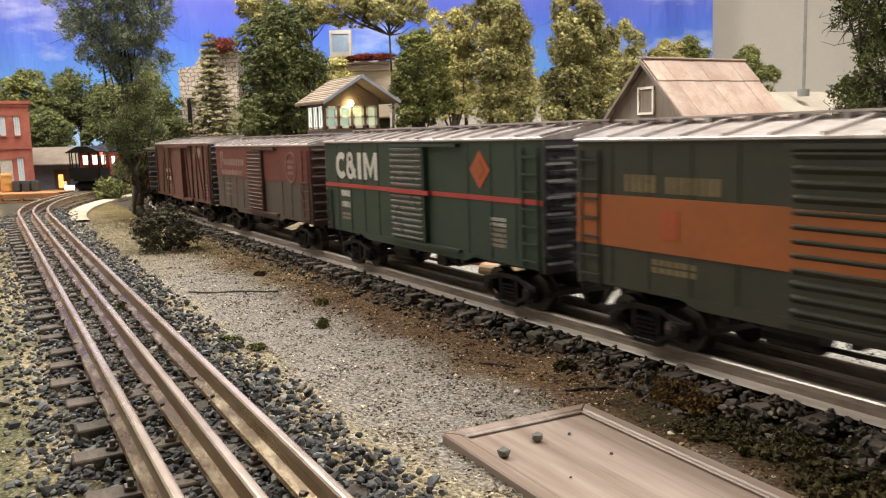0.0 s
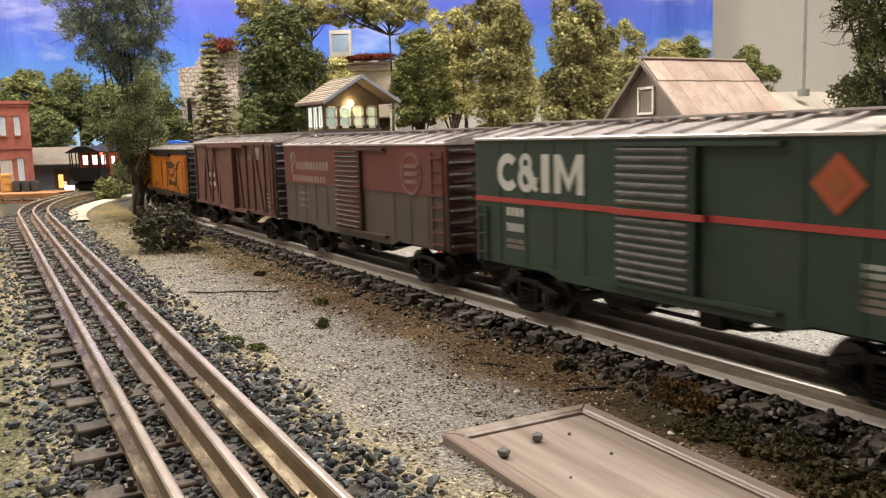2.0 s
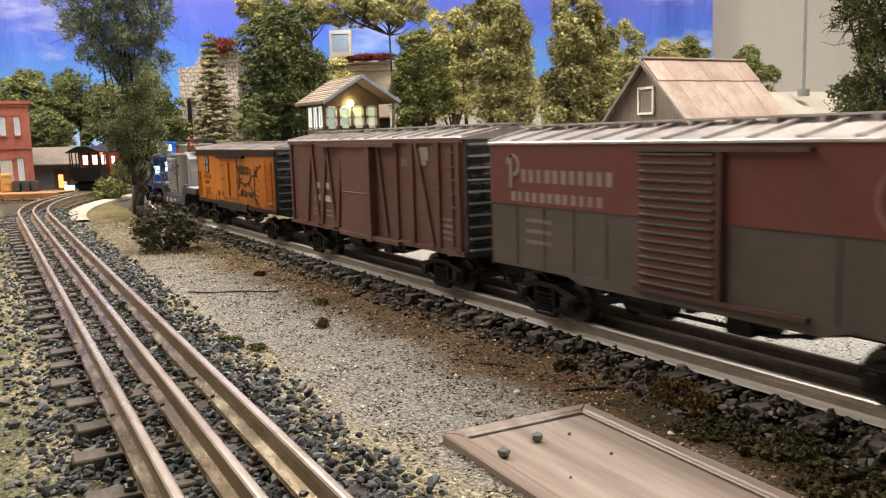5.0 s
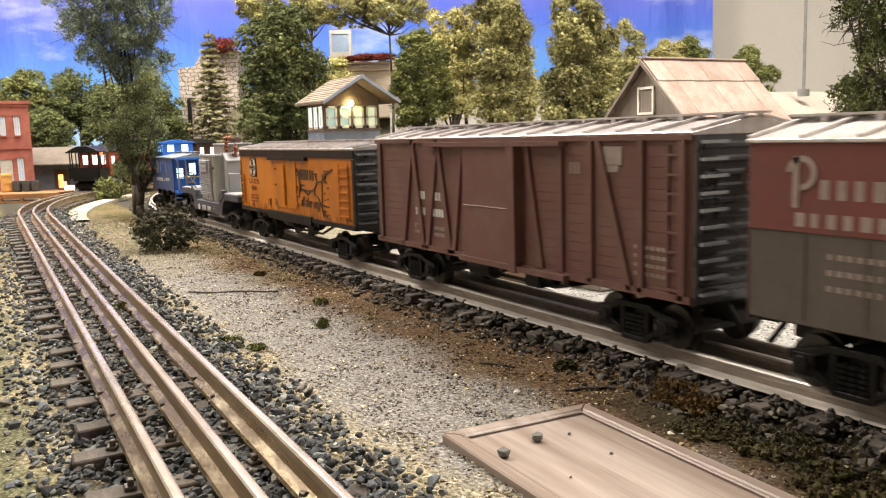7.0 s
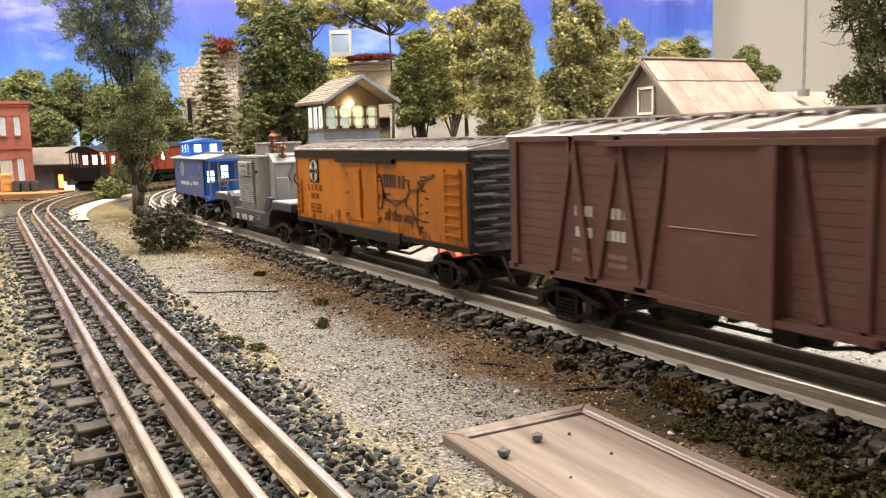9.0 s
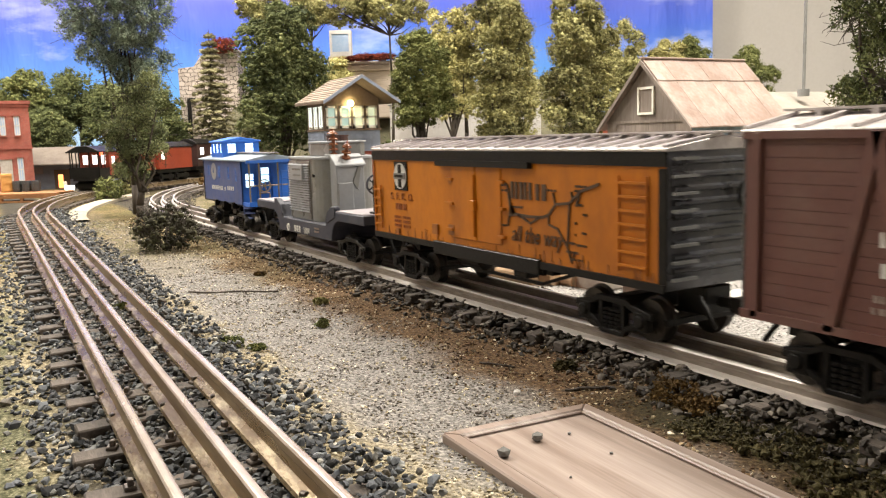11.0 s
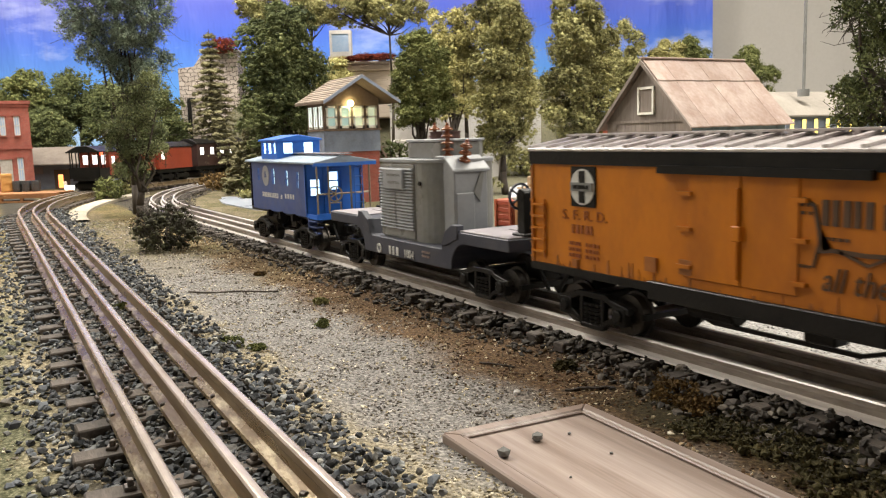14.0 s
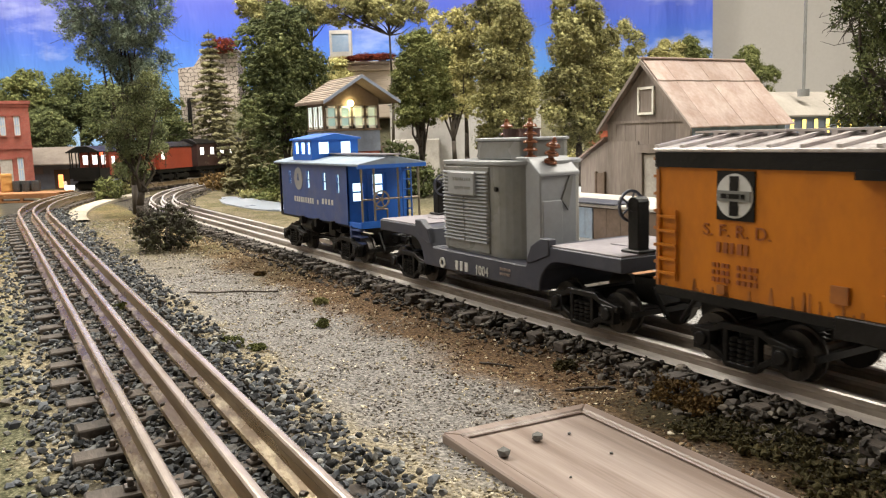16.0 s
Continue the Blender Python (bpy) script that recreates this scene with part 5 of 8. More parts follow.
def caboose():
    car = thing("caboose", "blue caboose with a cupola, lit windows and an open end platform", "caboose", None, "cars of the freight train")
    CW = 0.0240
    x0, x1, xp = -0.0770, 0.0560, 0.0770
    z0, z1, pk = 0.0255, 0.0675, 0.0735
    wins = ((-0.0580, 0.0050, 0.0510, 0.0615), (-0.0185, 0.0062, 0.0490, 0.0615), (0.0140, 0.0062, 0.0485, 0.0610), (0.0395, 0.0050, 0.0475, 0.0605))
    # the near wall is built round its windows
    xs = [x0]
    for xw, w, za, zb in wins:
        xs += [xw - w / 2, xw + w / 2]
    xs.append(x1)
    for s in (-1, 1):
        bm = bmesh.new()
        ya, yb = sorted((s * CW, s * (CW - 0.0015)))
        for i in range(0, len(xs), 2):
            box(bm, xs[i], xs[i + 1], ya, yb, z0, z1)
        for xw, w, za, zb in wins:
            box(bm, xw - w / 2, xw + w / 2, ya, yb, z0, za)
            box(bm, xw - w / 2, xw + w / 2, ya, yb, zb, z1)
        bmesh.ops.remove_doubles(bm, verts=bm.verts, dist=1e-6)
        part("side_wall", finish(bm), M_BLUESIDE, car, "darker blue side")
    for xw, w, za, zb in wins:
        for s in (-1, 1):
            ya, yb = sorted((s * (CW - 0.0026), s * (CW - 0.0020)))
            win = quick("window", M_WINGLOW, car, [(xw - w / 2 - 0.0006, xw + w / 2 + 0.0006, ya, yb, za - 0.0006, zb + 0.0006)], label="lit window pane")
            ya, yb = sorted((s * (CW - 0.0019), s * (CW - 0.0004)))
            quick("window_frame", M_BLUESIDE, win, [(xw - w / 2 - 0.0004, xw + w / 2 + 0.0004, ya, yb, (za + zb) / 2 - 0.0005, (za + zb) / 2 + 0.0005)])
    quick("floor", M_BLACK, car, [(x0 - 0.012, xp, -CW + 0.002, CW - 0.002, z0 - 0.002, z0 + 0.001)])
    quick("platform_edge", M_BLUE, car, [(xp - 0.002, xp + 0.0006, -CW + 0.001, CW - 0.001, z0 - 0.001, z0 + 0.0035), (x1, xp, -CW + 0.0006, -CW + 0.0022, z0 - 0.001, z0 + 0.0025)])
    # end walls, with a door and a window towards the platform
    bm = bmesh.new()
    for ya, yb, za, zb in ((-CW, -0.0195, z0, z1), (-0.0195, -0.0115, z0, 0.0420), (-0.0195, -0.0115, 0.0545, z1), (-0.0115, -0.0040, z0, z1), (-0.0040, 0.0040, z0, 0.0460), (-0.0040, 0.0040, 0.0600, z1), (0.0040, CW, z0, z1)):
        box(bm, x1 - 0.0015, x1, ya, yb, za, zb)
    bmesh.ops.remove_doubles(bm, verts=bm.verts, dist=1e-6)
    part("end_wall", finish(bm), M_BLUE, car)
    quick("end_wall", M_BLUE, car, [(x0, x0 + 0.0015, -CW + 0.0016, CW - 0.0016, z0, z1)])
    for ya, yb, za, zb in ((-0.0195, -0.0115, 0.0420, 0.0545), (-0.0040, 0.0040, 0.0460, 0.0600)):
        quick("window", M_WINGLOW, car, [(x1 - 0.0026, x1 - 0.0018, ya - 0.0005, yb + 0.0005, za - 0.0005, zb + 0.0005)], label="lit window pane")
        quick("glazing_bar", M_BLUE, car, [(x1 - 0.0016, x1 - 0.0004, ya, yb, (za + zb) / 2 - 0.0005, (za + zb) / 2 + 0.0005)])
    quick("door_frame", M_BLUE, car, [(x1, x1 + 0.0008, -0.0085, -0.0065, z0, 0.063), (x1, x1 + 0.0008, 0.0065, 0.0085, z0, 0.063), (x1, x1 + 0.0008, -0.0085, 0.0085, 0.061, 0.063)])
    bm = bmesh.new()
    gable(bm, x0 - 0.013, xp + 0.0035, CW + 0.0022, z1 + 0.001, pk, 0.0016)
    part("roof", finish(bm, 0.0003), M_PALEBLUE, car, "dusty pale blue roof")
    quick("roof_edge", M_BLUE, car, [(xp + 0.0015, xp + 0.004, -CW - 0.002, CW + 0.002, z1 - 0.0022, z1 + 0.0004)])
    bm = bmesh.new()
    for yy in (-0.005, -0.0012, 0.0026):
        box(bm, x0 - 0.013, xp + 0.005, yy, yy + 0.0032, pk + 0.0004, pk + 0.0013)
    part("running_board", finish(bm), M_DECK, car)
    # cupola
    c0, c1, cz = -0.0600, -0.0180, 0.0865
    cw = 0.0195
    bm = bmesh.new()
    box(bm, c0, c1, -cw, cw, z1 + 0.001, 0.0745)
    box(bm, c0, c1, -cw, cw, 0.0835, cz)
    for xa in (c0, c0 + 0.013, c0 + 0.027, c1 - 0.0035):
        for s in (-1, 1):
            ya, yb = sorted((s * cw, s * (cw - 0.0015)))
            box(bm, xa, xa + 0.0035, ya, yb, 0.0745, 0.0835)
    for ya, yb in ((-cw + 0.0015, -0.0135), (-0.0050, 0.0050), (0.0135, cw - 0.0015)):
        for xa in (c0, c1 - 0.0015):
            box(bm, xa, xa + 0.0015, ya, yb, 0.0745, 0.0835)
    cup = part("cupola", finish(bm), M_BLUE, car)
    quick("cupola_window", M_WINGLOW, cup, [(c0 + 0.0022, c1 - 0.0022, -cw + 0.0020, -cw + 0.0028, 0.0745, 0.0835)], label="lit cupola panes")
    quick("cupola_window", M_WINGLOW, cup, [(c1 - 0.0028, c1 - 0.0020, -cw + 0.003, cw - 0.003, 0.0745, 0.0835)], label="lit cupola panes")
    bm = bmesh.new()
    gable(bm, c0 - 0.002, c1 + 0.002, cw + 0.002, cz, cz + 0.0038, 0.0014)
    part("cupola_roof", finish(bm, 0.0003), M_BLUE, car)
    # platform rails, ladder and brake wheel
    bm = bmesh.new()
    for yy in (-CW + 0.002, -0.0125, 0.0060, CW - 0.002):
        rod(bm, (xp - 0.001, yy, z0), (xp - 0.001, yy, z1 if abs(yy) > 0.015 else z1 - 0.001), 0.0008, 8)
    for z in (0.0440,):
        rod(bm, (xp - 0.001, -CW + 0.002, z), (xp - 0.001, CW - 0.002, z), 0.0007, 8)
    rod(bm, (xp - 0.001, -0.0125, 0.0370), (xp - 0.001, -0.003, 0.0370), 0.0006, 8)
    rod(bm, (xp - 0.001, -0.003, 0.0370), (xp - 0.001, -0.003, z0), 0.0006, 8)
    part("handrail", finish(bm), M_BRASS, car)
    brake_wheel(car, xp - 0.001, -0.0085, 0.0440, 1, M_BRASS, 0.0062)
    bm = bmesh.new()
    for yy in (0.0085, 0.0150):
        rod(bm, (xp + 0.001, yy, z0), (xp + 0.001, yy, z1), 0.0006, 6)
    for i in range(6):
        rod(bm, (xp + 0.001, 0.0085, z0 + 0.004 + i * 0.0068), (xp + 0.001, 0.0150, z0 + 0.004 + i * 0.0068), 0.0005, 6)
    part("ladder", finish(bm), M_BLUE, car)
    bm = bmesh.new()
    for i in range(3):
        box(bm, x1 + 0.004, xp - 0.002, -CW - 0.0005 + i * 0.001, -CW + 0.006, z0 - 0.003 - i * 0.0045, z0 - 0.002 - i * 0.0045)
    box(bm, x1 + 0.0025, x1 + 0.0042, -CW, -CW + 0.007, z0 - 0.0125, z0)
    part("steps", finish(bm), M_BLUESIDE, car)
    quick("end_post", M_BLACK, car, [(x0 - 0.012, x0 - 0.0105, -CW + 0.002, -CW + 0.0035, z0, z1), (x0 - 0.012, x0 - 0.0105, CW - 0.0035, CW - 0.002, z0, z1), (x0 - 0.014, x0 - 0.008, -0.004, 0.004, z0 - 0.004, z0 + 0.012)])
    # emblem and name
    bm = bmesh.new()
    disc_ring(bm, (-0.0380, 0.0555), 0.0088, 0.0001, -CW - 0.0004, -CW + 0.0004, 24)
    part("emblem", finish(bm), M_TRLIGHT, car)
    bm = bmesh.new()
    prism(bm, [(-0.0402, 0.0540), (-0.0385, 0.0595), (-0.0375, 0.0595), (-0.0358, 0.0540)], -CW - 0.0007, -CW, "y")
    part("emblem", finish(bm), M_BLUESIDE, car)
    bars("lettering", M_WHITE, car, -0.0490, -0.0060, 0.0370, 0.0412, -CW, 9, 14)
    bars("lettering", M_WHITE, car, -0.0010, 0.0030, 0.0370, 0.0405, -CW, 1, 15)
    bars("lettering", M_WHITE, car, 0.0090, 0.0330, 0.0380, 0.0420, -CW, 4, 16)
    quick("drawbar", M_BLACK, car, [(xp + 0.008, xp + 0.030, -0.0018, 0.0018, 0.0160, 0.0190)])
    underframe(car, 0.15, z0, 0.010)
    for s in (-1, 1):
        truck(car, s * 0.052)
        coupler(car, s * 0.0770, s)
    return car, -1.7870


TRAIN = [orange_green_car(), green_car(), red_grey_car(), brown_car(), yellow_reefer(), depressed_flat(), caboose()]
LOAD = transformer_load()


# ---- scenery materials ----
M_BARK = surface("grey_bark", (0.075, 0.06, 0.048), (0.04, 0.032, 0.026), 0.9, coarse=60, fine=700, relief=0.0006)
M_LEAF_DARK = foliage("dark_clump_foliage", (0.024, 0.032, 0.014), (0.095, 0.112, 0.044), (0.21, 0.225, 0.09))
M_LEAF_BLUE = foliage("bluish_net_foliage", (0.042, 0.058, 0.046), (0.20, 0.25, 0.19), (0.46, 0.54, 0.42))
M_LEAF_NET = foliage("grey_green_net_foliage", (0.045, 0.056, 0.030), (0.20, 0.23, 0.115), (0.42, 0.45, 0.22))
M_LEAF_MID = foliage("green_clump_foliage", (0.036, 0.043, 0.017), (0.145, 0.16, 0.055), (0.30, 0.315, 0.12))
M_LEAF_OLIVE = foliage("olive_clump_foliage", (0.055, 0.055, 0.026), (0.245, 0.235, 0.100), (0.50, 0.475, 0.215))
M_LEAF_YELLOW = foliage("yellow_green_foliage", (0.120, 0.108, 0.045), (0.38, 0.350, 0.140), (0.58, 0.535, 0.25))
M_LEAF_FIR = foliage("dusty_fir_foliage", (0.050, 0.046, 0.026), (0.165, 0.152, 0.080), (0.28, 0.26, 0.145))
M_LEAF_RED = foliage("rust_red_foliage", (0.05, 0.008, 0.005), (0.16, 0.03, 0.018), (0.28, 0.06, 0.03))
M_LEAF_MOSS = foliage("dark_moss", (0.024, 0.020, 0.009), (0.055, 0.047, 0.018), (0.10, 0.085, 0.033))
M_LEAF_TWIG = foliage("dull_dark_foliage", (0.014, 0.013, 0.010), (0.05, 0.048, 0.030), (0.15, 0.15, 0.085))
M_LEAF_BROWN = foliage("dry_brown_foliage", (0.03, 0.018, 0.006), (0.11, 0.065, 0.02), (0.24, 0.16, 0.06))
M_CLAP = surface("weathered_board", (0.265, 0.225, 0.20), (0.18, 0.148, 0.130), 0.85, coarse=30, fine=350, relief=0.0004, stretch=(1, 1, 0.15), vary=0.18, dirt=(0.10, 0.08, 0.065), dirt_amount=0.35)
M_BARNROOF = surface("rusty_metal_roof", (0.43, 0.35, 0.315), (0.29, 0.215, 0.185), 0.5, 0.25, coarse=18, fine=300, relief=0.0002, dirt=(0.20, 0.11, 0.07), dirt_amount=0.5, stretch=(1, 1, 0.35), vary=0.12)
M_SHINGLE = surface("wood_shingle", (0.29, 0.24, 0.195), (0.20, 0.16, 0.13), 0.85, coarse=40, fine=400, relief=0.0003, vary=0.25)
M_LONGROOF = surface("dusty_pale_roofing", (0.34, 0.31, 0.27), (0.26, 0.235, 0.205), 0.85, coarse=25, fine=300)
M_SHEDROOF = surface("grey_brown_roofing", (0.185, 0.155, 0.130), (0.13, 0.108, 0.090), 0.85, coarse=30, fine=300)
M_TRIM = surface("cream_trim", (0.86, 0.84, 0.78), (0.78, 0.76, 0.69), 0.6, coarse=40, fine=300)
M_TOWERBROWN = surface("brown_board", (0.17, 0.12, 0.09), (0.12, 0.085, 0.06), 0.8, coarse=40, fine=300)
M_CLAPBLUE = surface("grey_blue_clapboard", (0.25, 0.29, 0.38), (0.19, 0.22, 0.30), 0.75, coarse=40, fine=300, dirt=(0.12, 0.11, 0.10), dirt_amount=0.3)
M_CONCRETE = surface("pale_concrete", (0.50, 0.47, 0.43), (0.38, 0.35, 0.32), 0.85, coarse=25, fine=300, dirt=(0.22, 0.19, 0.16), dirt_amount=0.3)
M_WHITEBOARD = surface("white_clapboard", (0.66, 0.64, 0.62), (0.54, 0.52, 0.50), 0.75, coarse=25, fine=300)
M_TIMBER = surface("orange_timber", (0.36, 0.17, 0.065), (0.24, 0.11, 0.045), 0.75, coarse=30, fine=400, stretch=(0.3, 1, 1), vary=0.2)
M_CRATE = surface("yellow_crate_wood", (0.58, 0.33, 0.10), (0.46, 0.25, 0.075), 0.7, coarse=30, fine=400)
M_BARREL = surface("dark_oil_drum", (0.06, 0.065, 0.07), (0.035, 0.036, 0.04), 0.5, coarse=40, fine=400)
# worn wood; its whitish lengthwise streaks are lamp glare painted in
M_PANEL = surface("worn_pinkish_wood_glare_streaks", (0.250, 0.195, 0.165), (0.19, 0.144, 0.122), 0.32, coarse=18, fine=380, relief=0.00012, stretch=(0.05, 1, 1), dirt=(0.66, 0.58, 0.54), dirt_amount=0.5)
M_LOG = surface("peeled_log", (0.52, 0.38, 0.24), (0.38, 0.26, 0.16), 0.8, coarse=40, fine=400, stretch=(0.2, 1, 1), vary=0.15)
M_WATER = surface("painted_pond", (0.30, 0.34, 0.42), (0.40, 0.43, 0.48), 0.3, coarse=12, fine=120, relief=0.0002)
M_PALELOT = surface("pale_painted_lot", (0.66, 0.67, 0.72), (0.54, 0.55, 0.60), 0.45, coarse=14, fine=160, relief=0.0002)
M_PATH = surface("beige_roadbed", (0.48, 0.43, 0.35), (0.36, 0.315, 0.24), 0.9, coarse=25, fine=400, relief=0.0006, dirt=(0.16, 0.14, 0.08), dirt_amount=0.35)
M_COACHRED = surface("bright_red_coach_paint", (0.30, 0.048, 0.020), (0.24, 0.038, 0.017), 0.45, coarse=20, fine=300)
M_COACHDARK = surface("dark_maroon_paint", (0.05, 0.022, 0.018), (0.035, 0.017, 0.015), 0.45, coarse=20, fine=300)
M_FREIGHTRED = surface("orange_red_freight_paint", (0.40, 0.10, 0.045), (0.32, 0.075, 0.035), 0.55, coarse=20, fine=300)
M_LAMPGLOW = glow("bare_bulb", (1.0, 0.80, 0.34), 45.0)
M_WARMGLOW = glow("warm_lit_window", (1.0, 0.72, 0.16), 2.2)
M_DAYPANE = glow("lit_tower_pane", (0.86, 0.97, 0.95), 2.2)
M_TOWERPANE = glow("tower_glass", (0.34, 0.46, 0.42), 0.55)
M_TOWERWARM = glow("tower_glass_before_the_bulb", (0.55, 0.60, 0.42), 0.7)
M_WHITEGLOW = glow("white_marker_light", (1.0, 0.95, 0.88), 1.6)
M_ORANGEGLOW = glow("orange_marker_light", (1.0, 0.30, 0.08), 2.0)
M_REDGLOW = glow("red_flasher", (1.0, 0.10, 0.04), 3.0)
M_SCREEN = surface("bluish_pane", (0.30, 0.42, 0.62), (0.42, 0.52, 0.68), 0.15, coarse=20, fine=120, relief=0)


def block_material(name, stones, mortar, bw, bh, rough=0.85, wobble=0.0):
    """Masonry too far off to lay block by block."""
    m, t, b = nodes_of(name)
    vec = coords(t)
    sep, com = t.nodes.new("ShaderNodeSeparateXYZ"), t.nodes.new("ShaderNodeCombineXYZ")
    t.links.new(vec, sep.inputs[0])
    across, up = math_node(t, "ADD", sep.outputs[0], sep.outputs[1]), sep.outputs[2]
    if wobble:
        across = math_node(t, "MULTIPLY_ADD", noise_tex(t, vec, 75.0, 2.0), wobble, across)
        up = math_node(t, "MULTIPLY_ADD", noise_tex(t, vec, 61.0, 2.0), wobble, up)
    t.links.new(across, com.inputs[0])
    t.links.new(up, com.inputs[1])
    br = t.nodes.new("ShaderNodeTexBrick")
    for k, v in (("Scale", 1.0), ("Mortar Size", bh * 0.09), ("Brick Width", bw), ("Row Height", bh), ("Bias", 0.0)):
        br.inputs[k].default_value = v
    for k, v in zip(("Color1", "Color2", "Mortar"), (*stones, mortar)):
        br.inputs[k].default_value = (*v, 1)
    t.links.new(com.outputs[0], br.inputs["Vector"])
    n = noise_tex(t, vec, 60.0, 4.0)
    t.links.new(mixed(t, 0.6, br.outputs[0], ramp(t, n, [(0.3, (0.55, 0.55, 0.55)), (0.7, (1.1, 1.1, 1.1))]), "MULTIPLY"), b.inputs["Base Color"])
    b.inputs["Roughness"].default_value = rough
    bump(t, b, br.outputs[1], -0.0006, 0.7)
    return m


M_BRICK = block_material("red_brick", ((0.36, 0.095, 0.065), (0.30, 0.075, 0.055)), (0.30, 0.16, 0.13), 0.0052, 0.0019)
M_STONE = block_material("pale_rough_stone", ((0.46, 0.40, 0.35), (0.34, 0.29, 0.25)), (0.13, 0.105, 0.09), 0.017, 0.011, 0.85, 0.016)
M_TANROCK = surface("layered_tan_rock", (0.68, 0.59, 0.49), (0.50, 0.41, 0.33), 0.9, coarse=20, fine=200, relief=0.001, stretch=(0.3, 0.3, 3.0))


# ---- trees ----
def leaf_cloud(rnd, centres, per, spread, size, stretch=(1, 1, 1)):
    """Bent little leaves in tufts round the centres, as vertices and faces."""
    c = np.repeat(np.asarray(centres, float), per, 0)
    n = len(c)
    c = c + rnd.normal(0, 1, (n, 3)) * spread * np.asarray(stretch)
    a = rnd.normal(0, 1, (n, 3))
    a /= np.linalg.norm(a, axis=1)[:, None]
    b = np.cross(a, rnd.normal(0, 1, (n, 3)))
    b /= np.linalg.norm(b, axis=1)[:, None] + 1e-9
    nrm = np.cross(a, b)
    s = size * rnd.uniform(0.6, 1.4, (n, 1))
    v = np.stack([c - a * s, c + b * s * 0.55 + nrm * s * 0.25, c + a * s, c - b * s * 0.55 + nrm * s * 0.25], 1)
    f = np.arange(n)[:, None] * 4 + np.array([[0, 1, 2, 3]])
    return v.reshape(-1, 3), f


def crown_mesh(rnd, pts, per, spread, size, flat=0.8, lump=0.85):
    """Ragged clumps with leaves all over them."""
    if not lump:
        lv, lf = leaf_cloud(rnd, pts, per, spread, size)
        return lv.tolist(), lf.tolist()
    n = len(pts)
    r = spread * lump * rnd.uniform(0.55, 1.25, (n, 1, 1))
    v = np.array(ICO)[None] * rnd.uniform(0.6, 1.35, (n, 12, 1)) * r * np.array([1, 1, flat]) + np.asarray(pts)[:, None, :]
    f = (np.array(ICO_TRI)[None] + 12 * np.arange(n)[:, None, None]).reshape(-1, 3).tolist()
    lv, lf = leaf_cloud(rnd, pts, per, spread * 0.95, size, (1, 1, flat))
    return v.reshape(-1, 3).tolist() + lv.tolist(), f + (lf + 12 * n).tolist()


def clumped_points(rnd, blob, n):
    """Points on the skins of many small billows that make up a lumpy crown (x, y, z, rx, ry, rz)."""
    x, y, z, rx, ry, rz = blob
    k = max(9, int(n / 42))
    c = rnd.normal(0, 1, (k, 3))
    c /= np.linalg.norm(c, axis=1)[:, None]
    c *= rnd.uniform(0.45, 0.86, (k, 1))
    own = rnd.uniform(0.22, 0.42, (k, 1))
    which = rnd.randint(0, k, n)
    d = rnd.normal(0, 1, (n, 3))
    d /= np.linalg.norm(d, axis=1)[:, None]
    d[:, 2] = np.where(rnd.uniform(0, 1, n) < 0.6, np.abs(d[:, 2]), d[:, 2])
    p = c[which] + d * own[which] * rnd.uniform(0.35, 1.0, (n, 1)) ** 0.4
    return p * np.array([[rx, ry, rz]]) + np.array([[x, y, z]])


def shell_points(rnd, blob, n):
    """Points mostly near the skin of a lumpy ellipsoid (x, y, z, rx, ry, rz)."""
    x, y, z, rx, ry, rz = blob
    d = rnd.normal(0, 1, (n, 3))
    d /= np.linalg.norm(d, axis=1)[:, None]
    r = rnd.uniform(0.25, 1.0, (n, 1)) ** 0.45
    lump = np.array([1.0 + 0.30 * noise.noise(Vector((p[0] * 2.2 + x * 31, p[1] * 2.2 + y * 17, p[2] * 2.2 + z * 23))) for p in d])[:, None]
    return d * r * lump * np.array([[rx, ry, rz]]) + np.array([[x, y, z]])


